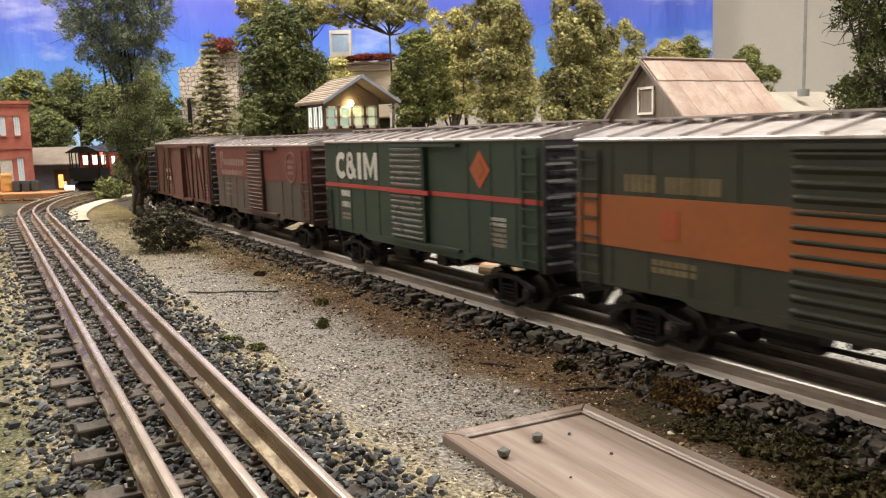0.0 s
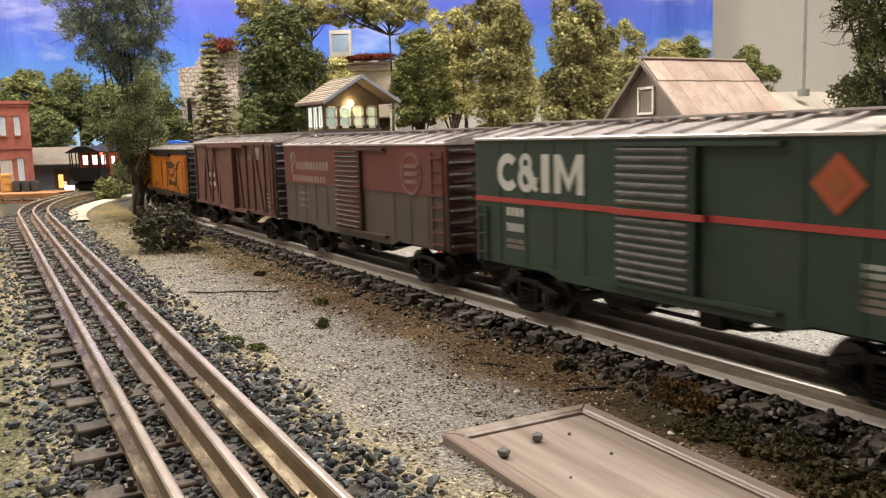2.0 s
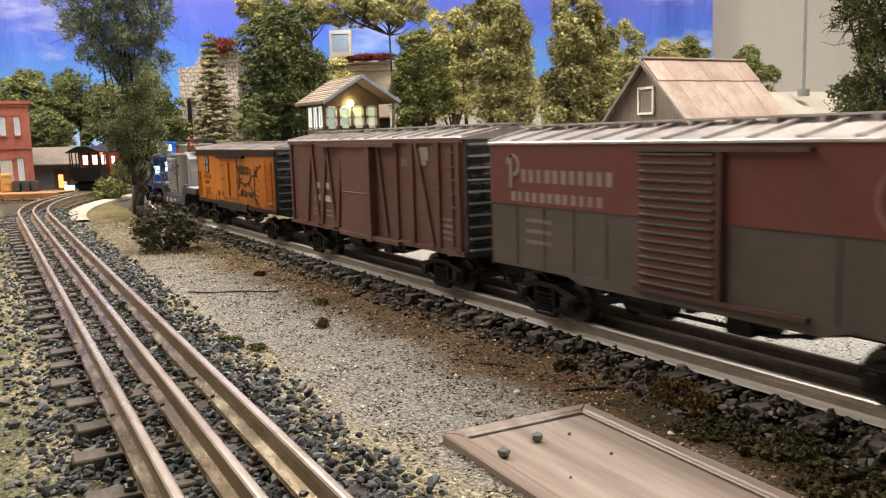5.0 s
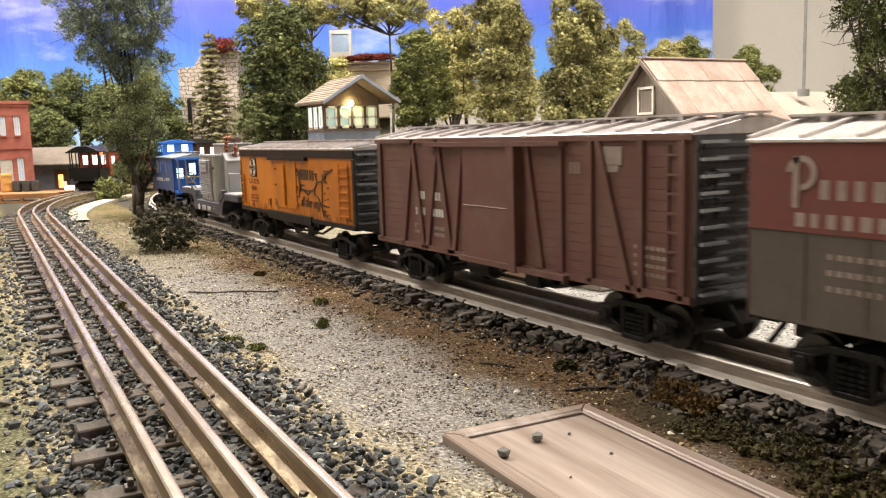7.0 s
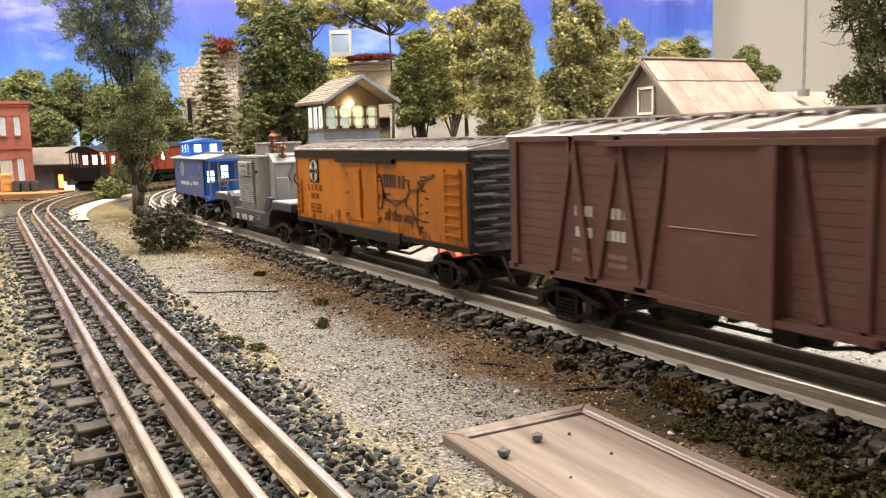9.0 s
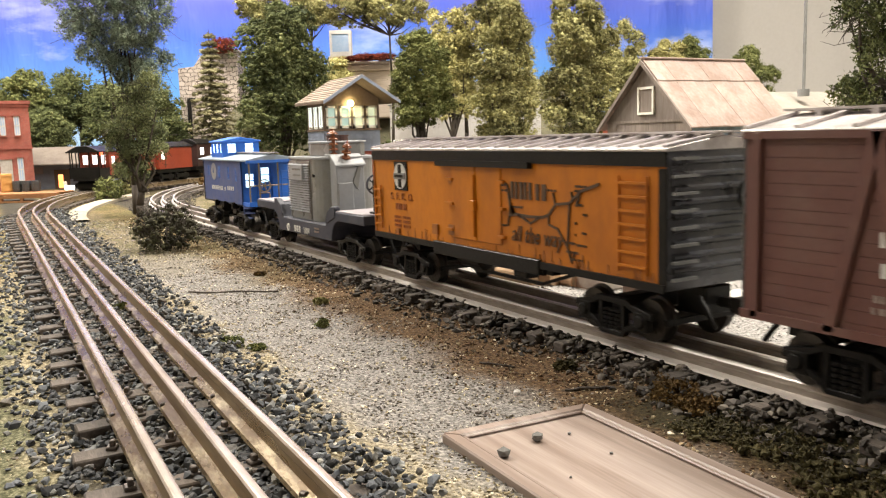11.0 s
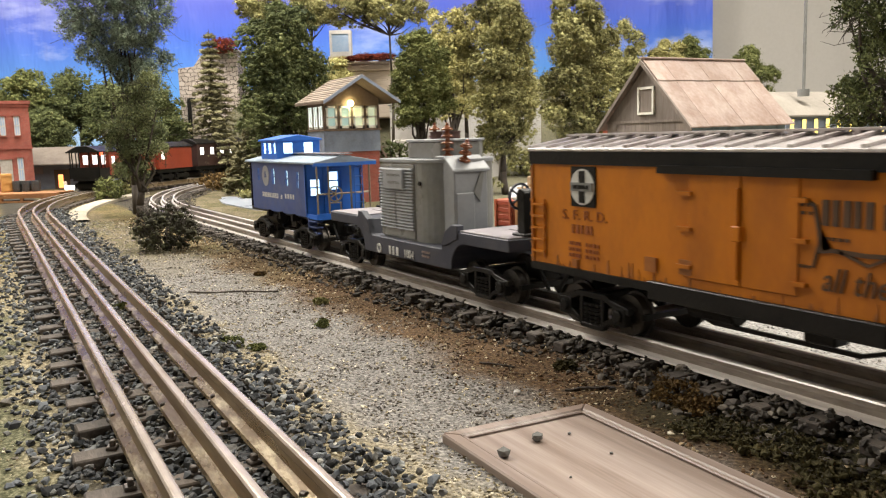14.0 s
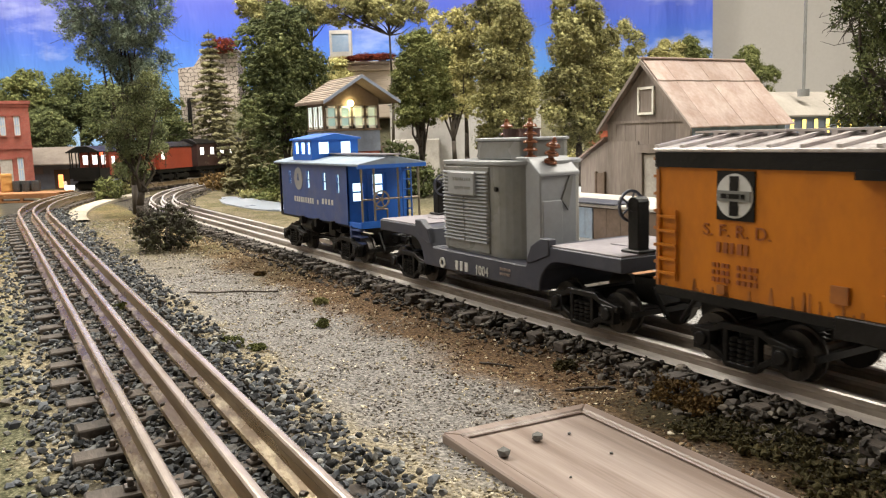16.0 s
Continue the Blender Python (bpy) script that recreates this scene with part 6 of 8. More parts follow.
def tree(label, u, v, trunk_top, blobs, leaf_mat, seed, tufts=360, per=15, spread=0.0055, size=0.0026, base=None, trunk_r=0.006, twigs=0, lacy=False):
    """A trunk with limbs that reach into a crown of many small leaf tufts. Blobs are (du, dv, z, r, rz)."""
    rnd, r2 = np.random.RandomState(seed), random.Random(seed)
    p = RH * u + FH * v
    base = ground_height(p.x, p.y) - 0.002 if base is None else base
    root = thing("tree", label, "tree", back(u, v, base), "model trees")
    top = trunk_top - base
    bm = bmesh.new()
    bend = [Vector((0, 0, 0))]
    for i in range(1, 6):
        bend.append(Vector((r2.uniform(-1, 1) * 0.004, r2.uniform(-1, 1) * 0.004, top * i / 5)))
    for i in range(5):
        rod(bm, bend[i], bend[i + 1], trunk_r * (1 - 0.13 * i), 9, trunk_r * (1 - 0.13 * (i + 1)), True)
    for k in range(5):
        a = k * 1.26
        rod(bm, (0, 0, 0.004), (math.cos(a) * trunk_r * 1.9, math.sin(a) * trunk_r * 1.9, -0.003), trunk_r * 0.5, 6, trunk_r * 0.2)
    part("trunk", finish(bm), M_BARK, root, "", True)
    weights = [b[3] * b[3] * b[4] for b in blobs]
    for b in blobs:
        for k in range(3):
            bm = bmesh.new()
            a = bend[4] if trunk_r < 0.0045 else bend[r2.choice((2, 3, 4))]
            q = Vector((b[0] + r2.uniform(-0.5, 0.5) * b[3], b[1] + r2.uniform(-0.5, 0.5) * b[3], b[2] - base + r2.uniform(-0.6, 0.3) * b[4]))
            mid = (a + q) / 2 + Vector((r2.uniform(-1, 1), r2.uniform(-1, 1), -0.5)) * 0.012
            rod(bm, a, mid, trunk_r * 0.45, 6, trunk_r * 0.32)
            rod(bm, mid, q, trunk_r * 0.32, 6, trunk_r * 0.1)
            part("limb", finish(bm), M_BARK, root)
    pts = []
    for b, w in zip(blobs, weights):
        n = max(60, int((1.9 if lacy else 4.0) * tufts * (w / sum(weights)) ** 0.8))
        pts.append(clumped_points(rnd, (b[0], b[1], b[2] - base, b[3] * 1.04, b[3] * 0.95, b[4] * 1.04), n))
    pts = np.concatenate(pts)
    if lacy:
        verts, faces = crown_mesh(rnd, pts, int(per * 1.5), spread * 0.62, size * 0.72, 1.0, 0)
    else:
        verts, faces = crown_mesh(rnd, pts, per, spread * 0.72, size * 0.46, 0.85, 0.75)
    cloud_mesh("crown", verts, faces, leaf_mat, root, "stuff")
    if twigs:
        bm = bmesh.new()
        for k in range(twigs):
            q = Vector(pts[r2.randrange(len(pts))])
            d = Vector((r2.uniform(-1, 1), r2.uniform(-1, 1), r2.uniform(-0.9, 0.6))).normalized()
            e = q + d * r2.uniform(0.012, 0.026)
            rod(bm, q, e, 0.00045, 4, 0.0003, False)
            rod(bm, e, e + (d + Vector((r2.uniform(-1, 1), r2.uniform(-1, 1), r2.uniform(-1, 1)))) * 0.006, 0.0003, 4, 0.0002, False)
        tagged(part("twig", bm, M_BARK, root), kind="stuff")
    return root


def fir(label, u, v, base, height, radius, seed):
    rnd, r2 = np.random.RandomState(seed), random.Random(seed)
    root = thing("fir_tree", label, "tree", back(u, v, base), "model trees")
    bm = bmesh.new()
    rod(bm, (0, 0, 0), (0, 0, height), 0.006, 8, 0.0008)
    part("trunk", finish(bm), M_BARK, root)
    pts = []
    tiers = 19
    for i in range(tiers):
        z = height * (0.14 + 0.82 * i / (tiers - 1))
        r = radius * (1 - 0.86 * i / (tiers - 1)) * r2.uniform(0.88, 1.1)
        n = int(22 + 70 * r / radius)
        for k in range(n):
            a = r2.uniform(0, 2 * math.pi)
            q = r * math.sqrt(r2.random()) * (1 + 0.15 * math.sin(3 * a + i))
            pts.append((q * math.cos(a), q * math.sin(a), z - 0.30 * q + r2.uniform(-0.002, 0.002)))
        bm = bmesh.new()
        for k in range(5):
            a = k * 1.26 + i
            rod(bm, (0, 0, z), (0.85 * r * math.cos(a), 0.85 * r * math.sin(a), z - 0.28 * r), 0.0011, 5, 0.0005)
        part("limb", finish(bm), M_BARK, root)
    verts, faces = crown_mesh(rnd, pts, 12, 0.0060, 0.0018, 0.5, 1.1)
    cloud_mesh("crown", verts, faces, M_LEAF_FIR, root, "stuff")
    return root


def bush(name, label, x, y, r, h, leaf_mat, seed, tufts=120, size=0.0020, twigs=0):
    rnd, r2 = np.random.RandomState(seed), random.Random(seed)
    z = ground_height(x, y)
    root = thing(name, label, "bush", pose(x, y, z))
    bm = bmesh.new()
    for k in range(8):
        a = r2.uniform(0, 6.28)
        rod(bm, (0, 0, -0.001), (0.7 * r * math.cos(a), 0.7 * r * math.sin(a), h * r2.uniform(0.5, 0.95)), r * 0.04, 5, r * 0.015)
    for k in range(twigs):
        a, e = r2.uniform(0, 6.28), r2.uniform(0.1, 1.4)
        q = Vector((r * math.cos(a) * math.cos(e), r * math.sin(a) * math.cos(e), h * (0.35 + 0.6 * math.sin(e))))
        rod(bm, q * 0.7, q * r2.uniform(1.0, 1.15), 0.0003, 4, 0.0002, False)
    part("stem", finish(bm), M_BARK, root)
    pts = shell_points(rnd, (0, 0, h * 0.48, r, r, h * 0.52), tufts)
    pts[:, 2] = np.maximum(pts[:, 2], 0.0005)
    verts, faces = crown_mesh(rnd, pts, 12, r * 0.11, size)
    verts = [(p[0], p[1], max(p[2], 0.0001)) for p in verts]
    cloud_mesh("leafage", verts, faces, leaf_mat, root, "stuff")
    return root


def build_trees():
    tree("tall dark green tree with a lacy crown on a forked trunk", -0.408, 1.14, 0.075, [(-0.004, 0, 0.055, 0.028, 0.032), (0.004, 0, 0.098, 0.040, 0.036), (-0.018, 0.0, 0.125, 0.030, 0.030), (0.016, -0.01, 0.140, 0.034, 0.036)], M_LEAF_NET, 11, 620, 12, 0.0046, 0.0021, None, 0.0058, 200, True)
    tree("tall bluish green tree with a dense lacy top", -0.432, 1.19, 0.20, [(-0.004, 0, 0.215, 0.058, 0.045), (-0.020, 0, 0.262, 0.072, 0.050), (0.030, 0, 0.180, 0.038, 0.050), (0.034, -0.02, 0.235, 0.040, 0.050), (-0.002, 0, 0.305, 0.075, 0.045)], M_LEAF_BLUE, 12, 1000, 14, 0.0050, 0.0022, None, 0.0050, 300, True)
    tree("dense round dark green tree beside the signal tower", -0.262, 1.45, 0.12, [(0, 0, 0.222, 0.078, 0.080), (-0.005, 0, 0.130, 0.082, 0.075), (0.014, 0, 0.285, 0.042, 0.028), (0, 0, 0.18, 0.07, 0.08)], M_LEAF_DARK, 13, 1150, 14, 0.0062, 0.0030)
    tree("broad green tree with yellowish edges", -0.030, 1.40, 0.12, [(0.005, 0, 0.205, 0.042, 0.05), (-0.022, 0, 0.165, 0.035, 0.035), (0.025, 0, 0.145, 0.036, 0.04), (-0.012, 0, 0.118, 0.032, 0.026)], M_LEAF_MID, 14, 800, 15, 0.0055, 0.0028)
    tree("yellow-green autumn tree on the bank", 0.028, 1.80, 0.20, [(0.0, 0, 0.285, 0.045, 0.055), (-0.025, 0, 0.235, 0.04, 0.05), (0.030, 0, 0.220, 0.038, 0.06), (0.005, 0, 0.16, 0.04, 0.05)], M_LEAF_YELLOW, 15, 700, 14, 0.0065, 0.0032)
    tree("tall narrow pale olive tree", 0.060, 1.84, 0.24, [(0.0, 0, 0.305, 0.028, 0.055), (0.005, 0, 0.23, 0.03, 0.05)], M_LEAF_FIR, 16, 240, 14, 0.0050, 0.0026)
    tree("umbrella-shaped olive tree high on the bank", -0.104, 1.90, 0.385, [(-0.075, 0, 0.350, 0.052, 0.034), (0.060, 0, 0.362, 0.046, 0.036), (-0.015, 0, 0.362, 0.052, 0.036), (-0.13, 0, 0.378, 0.045, 0.034), (0.030, 0, 0.342, 0.042, 0.026), (-0.05, 0.01, 0.385, 0.06, 0.03)], M_LEAF_OLIVE, 17, 620, 14, 0.0058, 0.0030, None, 0.0040)
    tree("tall drooping olive green tree", 0.103, 1.35, 0.18, [(0.0, 0, 0.205, 0.047, 0.06), (-0.006, 0, 0.118, 0.048, 0.06), (0.012, 0, 0.255, 0.036, 0.045), (0.026, 0, 0.128, 0.034, 0.05), (-0.02, 0.02, 0.285, 0.03, 0.03), (0.005, 0, 0.080, 0.046, 0.045), (0, 0, 0.165, 0.045, 0.06)], M_LEAF_OLIVE, 18, 1100, 14, 0.0055, 0.0028, None, 0.006, 60)
    tree("broad tall olive green tree with bare lower trunk", 0.238, 1.45, 0.18, [(0.0, 0, 0.235, 0.058, 0.065), (-0.02, 0, 0.130, 0.052, 0.065), (0.03, 0, 0.140, 0.045, 0.06), (0.0, 0, 0.285, 0.042, 0.035), (0.05, 0, 0.215, 0.03, 0.045), (0.0, 0, 0.085, 0.042, 0.045), (0.005, 0, 0.185, 0.055, 0.06)], M_LEAF_OLIVE, 19, 1200, 14, 0.0058, 0.0029, None, 0.007, 60)
    tree("yellowish tree top behind the olive trees", 0.125, 1.75, 0.24, [(0.0, 0, 0.335, 0.04, 0.04), (-0.03, 0, 0.30, 0.04, 0.05), (0.03, 0, 0.29, 0.04, 0.05)], M_LEAF_YELLOW, 20, 360, 14, 0.0062, 0.0032)
    tree("olive green tree on the bank", 0.372, 1.70, 0.18, [(0.0, 0, 0.245, 0.036, 0.045), (0.01, 0, 0.175, 0.04, 0.05), (-0.03, 0, 0.20, 0.04, 0.05)], M_LEAF_OLIVE, 21, 360, 14, 0.0060, 0.0030)
    for k, (u, v, z, r, rz, m_, lab) in enumerate(((0.565, 2.10, 0.262, 0.042, 0.035, M_LEAF_YELLOW, "round yellow-green tree against the sky sheet"), (0.628, 2.12, 0.278, 0.040, 0.034, M_LEAF_MID, "round green tree against the sky sheet"), (0.775, 2.10, 0.222, 0.062, 0.058, M_LEAF_MID, "round bright green tree before the white wall"), (0.49, 2.10, 0.225, 0.04, 0.06, M_LEAF_OLIVE, "olive tree against the sky sheet"),
                                                  (-0.395, 1.95, 0.390, 0.046, 0.040, M_LEAF_OLIVE, "olive tree high on the bank"), (-0.29, 2.0, 0.385, 0.05, 0.04, M_LEAF_OLIVE, "olive tree high on the bank"), (-0.205, 1.75, 0.210, 0.035, 0.030, M_LEAF_YELLOW, "small yellow-green tree behind the tower"))):
        tree(lab, u, v, z, [(0, 0, z, r, rz), (r * 0.4, 0, z - rz * 0.6, r * 0.8, rz * 0.8), (-r * 0.45, 0, z - rz * 0.5, r * 0.75, rz * 0.75)], m_, 30 + k, 300, 14, 0.0062, 0.0032, None, 0.004)
    for k, (u, v, z, r, rz, m_) in enumerate(((-1.06, 2.2, 0.205, 0.075, 0.075, M_LEAF_MID), (-0.945, 2.25, 0.205, 0.080, 0.075, M_LEAF_DARK), (-0.975, 2.1, 0.130, 0.060, 0.055, M_LEAF_DARK), (-0.835, 2.2, 0.165, 0.070, 0.085, M_LEAF_DARK), (-1.17, 2.2, 0.17, 0.065, 0.07, M_LEAF_OLIVE), (-0.72, 2.2, 0.14, 0.060, 0.085, M_LEAF_DARK))):
        tree("leafy dark green tree behind the brick building", u, v, z, [(0, 0, z, r, rz), (r * 0.5, 0, z - rz * 0.5, r * 0.75, rz * 0.8), (-r * 0.5, 0, z - rz * 0.6, r * 0.7, rz * 0.7)], m_, 50 + k, 760, 13, 0.0070, 0.0034, None, 0.006)
    tree("leggy tree with sparse drooping twigs and dark leaves", 0.400, 0.75, 0.14, [(-0.015, 0, 0.125, 0.045, 0.055), (0.015, 0, 0.175, 0.055, 0.06), (-0.035, 0, 0.195, 0.045, 0.035), (0.03, 0, 0.10, 0.04, 0.05), (-0.03, 0, 0.09, 0.022, 0.03)], M_LEAF_DARK, 70, 520, 9, 0.0055, 0.0026, None, 0.006, 300, True)
    fir("dusty tiered fir tree with drooping boughs", -0.532, 2.02, 0.010, 0.335, 0.074, 80)
    fir("dusty tiered fir tree with drooping boughs", -0.345, 1.60, -0.012, 0.160, 0.070, 81)
    bush("bush", "dark twiggy bush beside the near line", -0.800, 0.166, 0.031, 0.040, M_LEAF_TWIG, 90, 170, 0.0014, 170)
    bush("bush", "dull green bush by the curve", -1.575, 0.235, 0.026, 0.040, M_LEAF_MID, 91, 110, 0.0024)
    bush("bush", "dull green bush by the curve", -1.70, 0.300, 0.024, 0.038, M_LEAF_OLIVE, 92, 100, 0.0024)
    for k, (x, y, r, h, m_) in enumerate(((-1.62, 0.50, 0.045, 0.045, M_LEAF_BROWN), (-1.50, 0.50, 0.05, 0.055, M_LEAF_DARK), (-1.40, 0.53, 0.05, 0.055, M_LEAF_DARK), (-1.30, 0.52, 0.045, 0.045, M_LEAF_MID), (-1.20, 0.64, 0.05, 0.05, M_LEAF_DARK), (-1.72, 0.47, 0.04, 0.035, M_LEAF_BROWN), (-1.05, 0.66, 0.04, 0.04, M_LEAF_OLIVE), (-1.42, 1.13, 0.055, 0.065, M_LEAF_YELLOW), (-1.50, 1.12, 0.06, 0.07, M_LEAF_OLIVE), (-1.34, 1.16, 0.045, 0.050, M_LEAF_OLIVE), (-1.58, 1.12, 0.06, 0.065, M_LEAF_OLIVE), (-1.45, 0.62, 0.06, 0.08, M_LEAF_DARK), (-1.30, 0.66, 0.06, 0.09, M_LEAF_DARK), (-1.42, 0.455, 0.035, 0.014, M_LEAF_OLIVE), (-1.33, 0.465, 0.04, 0.016, M_LEAF_MID), (-1.22, 0.460, 0.035, 0.014, M_LEAF_OLIVE), (-1.12, 0.470, 0.04, 0.016, M_LEAF_MID))):
        bush("bush", "low scrubby bush behind the main line", x, y, r, h, m_, 100 + k, 120, 0.0028)
    for k, (x, y, r, h, m_, lab) in enumerate(((-0.390, 0.107, 0.0065, 0.0050, M_LEAF_MID, "low green moss tuft on gravel"), (-0.378, 0.116, 0.0040, 0.0025, M_LEAF_MID, "low green moss tuft on gravel"), (-0.413, 0.163, 0.0035, 0.0045, M_LEAF_MID, "small green tuft on the gravel"), (-0.47, 0.185, 0.0045, 0.0040, M_LEAF_OLIVE, "small olive tuft on the ground"), (-0.272, 0.215, 0.0045, 0.0040, M_LEAF_MOSS, "small dark mossy tuft on the ground"), (-0.217, 0.2215, 0.0090, 0.0085, M_LEAF_BROWN, "rusty brown dry tuft beside the track"), (-0.204, 0.2200, 0.0080, 0.0055, M_LEAF_BROWN, "rusty brown dry tuft beside the track"), (-0.50, 0.0775, 0.004, 0.004, M_LEAF_MID, "small green tuft between the rails"), (-0.60, 0.19, 0.004, 0.003, M_LEAF_BROWN, "small dry brown tuft on gravel"),
                                             (-0.165, 0.212, 0.014, 0.0022, M_LEAF_MOSS, "flat mossy patch beside the main line"), (-0.185, 0.205, 0.012, 0.0018, M_LEAF_MOSS, "flat mossy patch beside the main line"), (-0.138, 0.206, 0.015, 0.0022, M_LEAF_MOSS, "flat mossy patch beside the main line"))):
        bush("tuft", lab, x, y, r, h, m_, 130 + k, 70, 0.0008)
    for k, (u, v, z, r) in enumerate(((-0.175, 2.06, 0.275, 0.030), (-0.130, 2.06, 0.275, 0.030), (-0.555, 2.24, 0.330, 0.036), (-0.210, 2.06, 0.274, 0.022))):
        p = RH * u + FH * v
        ob = bush("bush", "low rust red bush on the bank", p.x, p.y, r, r * (1.1 if r > 0.035 else 0.45), M_LEAF_RED, 150 + k, 260, 0.0014)
        ob.location.z = max(z - r * 0.5 if r > 0.035 else z - 0.008, ground_height(p.x, p.y) - 0.002)


# ---- buildings ----
def boards(parent, x0, x1, z0, z1, n, material, axis="y", at=0.0, out=-1.0, horizontal=False, cut=None):
    """Separate boards on a wall; cut(p) gives the top at p."""
    for i in range(n):
        bm = bmesh.new()
        if horizontal:
            za, zb = z0 + (z1 - z0) * i / n, z0 + (z1 - z0) * (i + 1) / n - 0.0004
            p0, p1 = x0, x1
        else:
            p0, p1 = x0 + (x1 - x0) * i / n, x0 + (x1 - x0) * (i + 1) / n - 0.0004
            za, zb = z0, z1 if cut is None else cut((p0 + p1) / 2)
        a, b = sorted((at, at + out * 0.0012))
        if axis == "y":
            box(bm, p0, p1, a, b, za, zb)
        else:
            box(bm, a, b, p0, p1, za, zb)
        part("board", finish(bm), material, parent)


def pitched(name, parent, material, x0, x1, y0, y1, z_eave, z_peak, thick, ridge="y", label=""):
    """Two slabs of a gable roof."""
    for s in (-1, 1):
        bm = bmesh.new()
        if ridge == "y":
            c = (x0 + x1) / 2
            e = x0 if s < 0 else x1
            prism(bm, [(e, z_eave), (c, z_peak), (c, z_peak + thick), (e, z_eave + thick)], y0, y1, "y")
        else:
            c = (y0 + y1) / 2
            e = y0 if s < 0 else y1
            prism(bm, [(e, z_eave), (c, z_peak), (c, z_peak + thick), (e, z_eave + thick)], x0, x1, "x")
        part(name, finish(bm, 0.0003), material, parent, label)


def build_barn():
    barn = thing("barn", "weathered grey board barn with a rusty metal roof and a lean-to", "barn", pose(0, 0, -0.013))
    x0, x1, y0, y1, ze, zp = -0.884, -0.734, 0.775, 0.945, 0.108, 0.184
    c = (x0 + x1) / 2
    bm = bmesh.new()
    prism(bm, [(x0, 0), (x0, ze), (c, zp - 0.003), (x1, ze), (x1, 0)], y0, y1, "y")
    part("wall", finish(bm), M_CLAP, barn)
    top = lambda p: ze + (zp - 0.004 - ze) * (1 - abs(p - c) / ((x1 - x0) / 2))
    boards(barn, x0 + 0.0005, c - 0.020, 0.065, ze, 3, M_CLAP, "y", y0, -1)
    boards(barn, c - 0.020, x1 - 0.0005, 0.079, ze, 4, M_CLAP, "y", y0, -1)
    bm = bmesh.new()
    prism(bm, [(x0, ze + 0.001), (c, zp - 0.005), (x1, ze + 0.001)], y0 - 0.0014, y0 - 0.0002, "y")
    part("gable", finish(bm), M_CLAP, barn)
    quick("trim", M_CLAP, barn, [(x0, x1, y0 - 0.003, y0, ze - 0.0015, ze + 0.0015)])
    # loft window
    win = quick("window", M_CLAP, barn, [(c - 0.0125, c + 0.0125, y0 - 0.0022, y0, 0.119, 0.149)])
    quick("window_frame", M_TRIM, win, [(c - 0.0145, c - 0.0115, y0 - 0.0040, y0 - 0.001, 0.117, 0.151), (c + 0.0115, c + 0.0145, y0 - 0.0040, y0 - 0.001, 0.117, 0.151), (c - 0.0145, c + 0.0145, y0 - 0.0041, y0 - 0.001, 0.1485, 0.1515), (c - 0.0145, c + 0.0145, y0 - 0.0041, y0 - 0.001, 0.1165, 0.1195)])
    # door opening with a pale sliding door
    quick("door", M_CONCRETE, barn, [(c - 0.004, x1 - 0.012, y0 - 0.0026, y0, 0.0, 0.066)], bevel=0.0004)
    quick("door_frame", M_CLAP, barn, [(c - 0.014, c - 0.004, y0 - 0.006, y0, 0.0, 0.076), (c - 0.014, x1 - 0.008, y0 - 0.007, y0, 0.068, 0.079)])
    # lean-to
    bm = bmesh.new()
    prism(bm, [(x0 - 0.055, 0), (x0 - 0.055, 0.056), (x0, 0.083), (c - 0.014, 0.083), (c - 0.014, 0)], y0 - 0.0025, y0 + 0.060, "y")
    lean = part("lean_to", finish(bm), M_CLAP, barn)
    bm = bmesh.new()
    prism(bm, [(x0 - 0.062, 0.055), (x0 - 0.001, 0.0865), (x0 - 0.001, 0.0895), (x0 - 0.062, 0.058)], y0 - 0.007, y0 + 0.066, "y")
    part("lean_to_roof", finish(bm, 0.0003), M_BARNROOF, barn)
    quick("side_door", M_TOWERBROWN, barn, [(x0 - 0.020, x0 - 0.004, y0 - 0.0045, y0, 0.0, 0.040), (x0 - 0.022, x0 - 0.0195, y0 - 0.0055, y0, 0.0, 0.042), (x0 - 0.004, x0 - 0.0015, y0 - 0.0055, y0, 0.0, 0.042)])
    # side wall, pale blue, under the eave
    boards(barn, y0 + 0.001, y1 - 0.001, 0.0, ze - 0.001, 10, M_PALEBLUE, "x", x1, 1)
    # roof in overlapping metal sheets
    for s in (-1, 1):
        e = (x0 - 0.010) if s < 0 else (x1 + 0.010)
        slope = (zp - ze) / ((x1 - x0) / 2)
        zee = zp - abs(e - c) * slope
        for i in range(6):
            ya, yb = y0 - 0.010 + (y1 - y0 + 0.016) * i / 6, y0 - 0.010 + (y1 - y0 + 0.016) * (i + 1) / 6 + 0.0006
            for k0, k1, lift in ((0.0, 0.68, 0.0), (0.66, 1.0, 0.0018)):
                bm = bmesh.new()
                xa, xb = e + (c - e) * k0, e + (c - e) * k1
                za, zb = zee + (zp - zee) * k0, zee + (zp - zee) * k1
                lf = lift + 0.0004 * (i % 2)
                prism(bm, [(xa, za + lf), (xb, zb + lf), (xb, zb + lf + 0.0016), (xa, za + lf + 0.0016)], ya, yb, "y")
                part("roof_sheet", finish(bm), M_BARNROOF, barn)
    quick("ridge_cap", M_BARNROOF, barn, [(c - 0.004, c + 0.004, y0 - 0.011, y1 + 0.007, zp + 0.002, zp + 0.0045)], bevel=0.0006)
    for s in (-1, 1):
        e = (x0 - 0.010) if s < 0 else (x1 + 0.010)
        bm = bmesh.new()
        zee = zp - abs(e - c) * (zp - ze) / ((x1 - x0) / 2)
        prism(bm, [(e, zee - 0.005), (c, zp - 0.005), (c, zp + 0.001), (e, zee + 0.001)], y0 - 0.0125, y0 - 0.010, "y")
        part("barge_board", finish(bm), M_CLAP, barn)


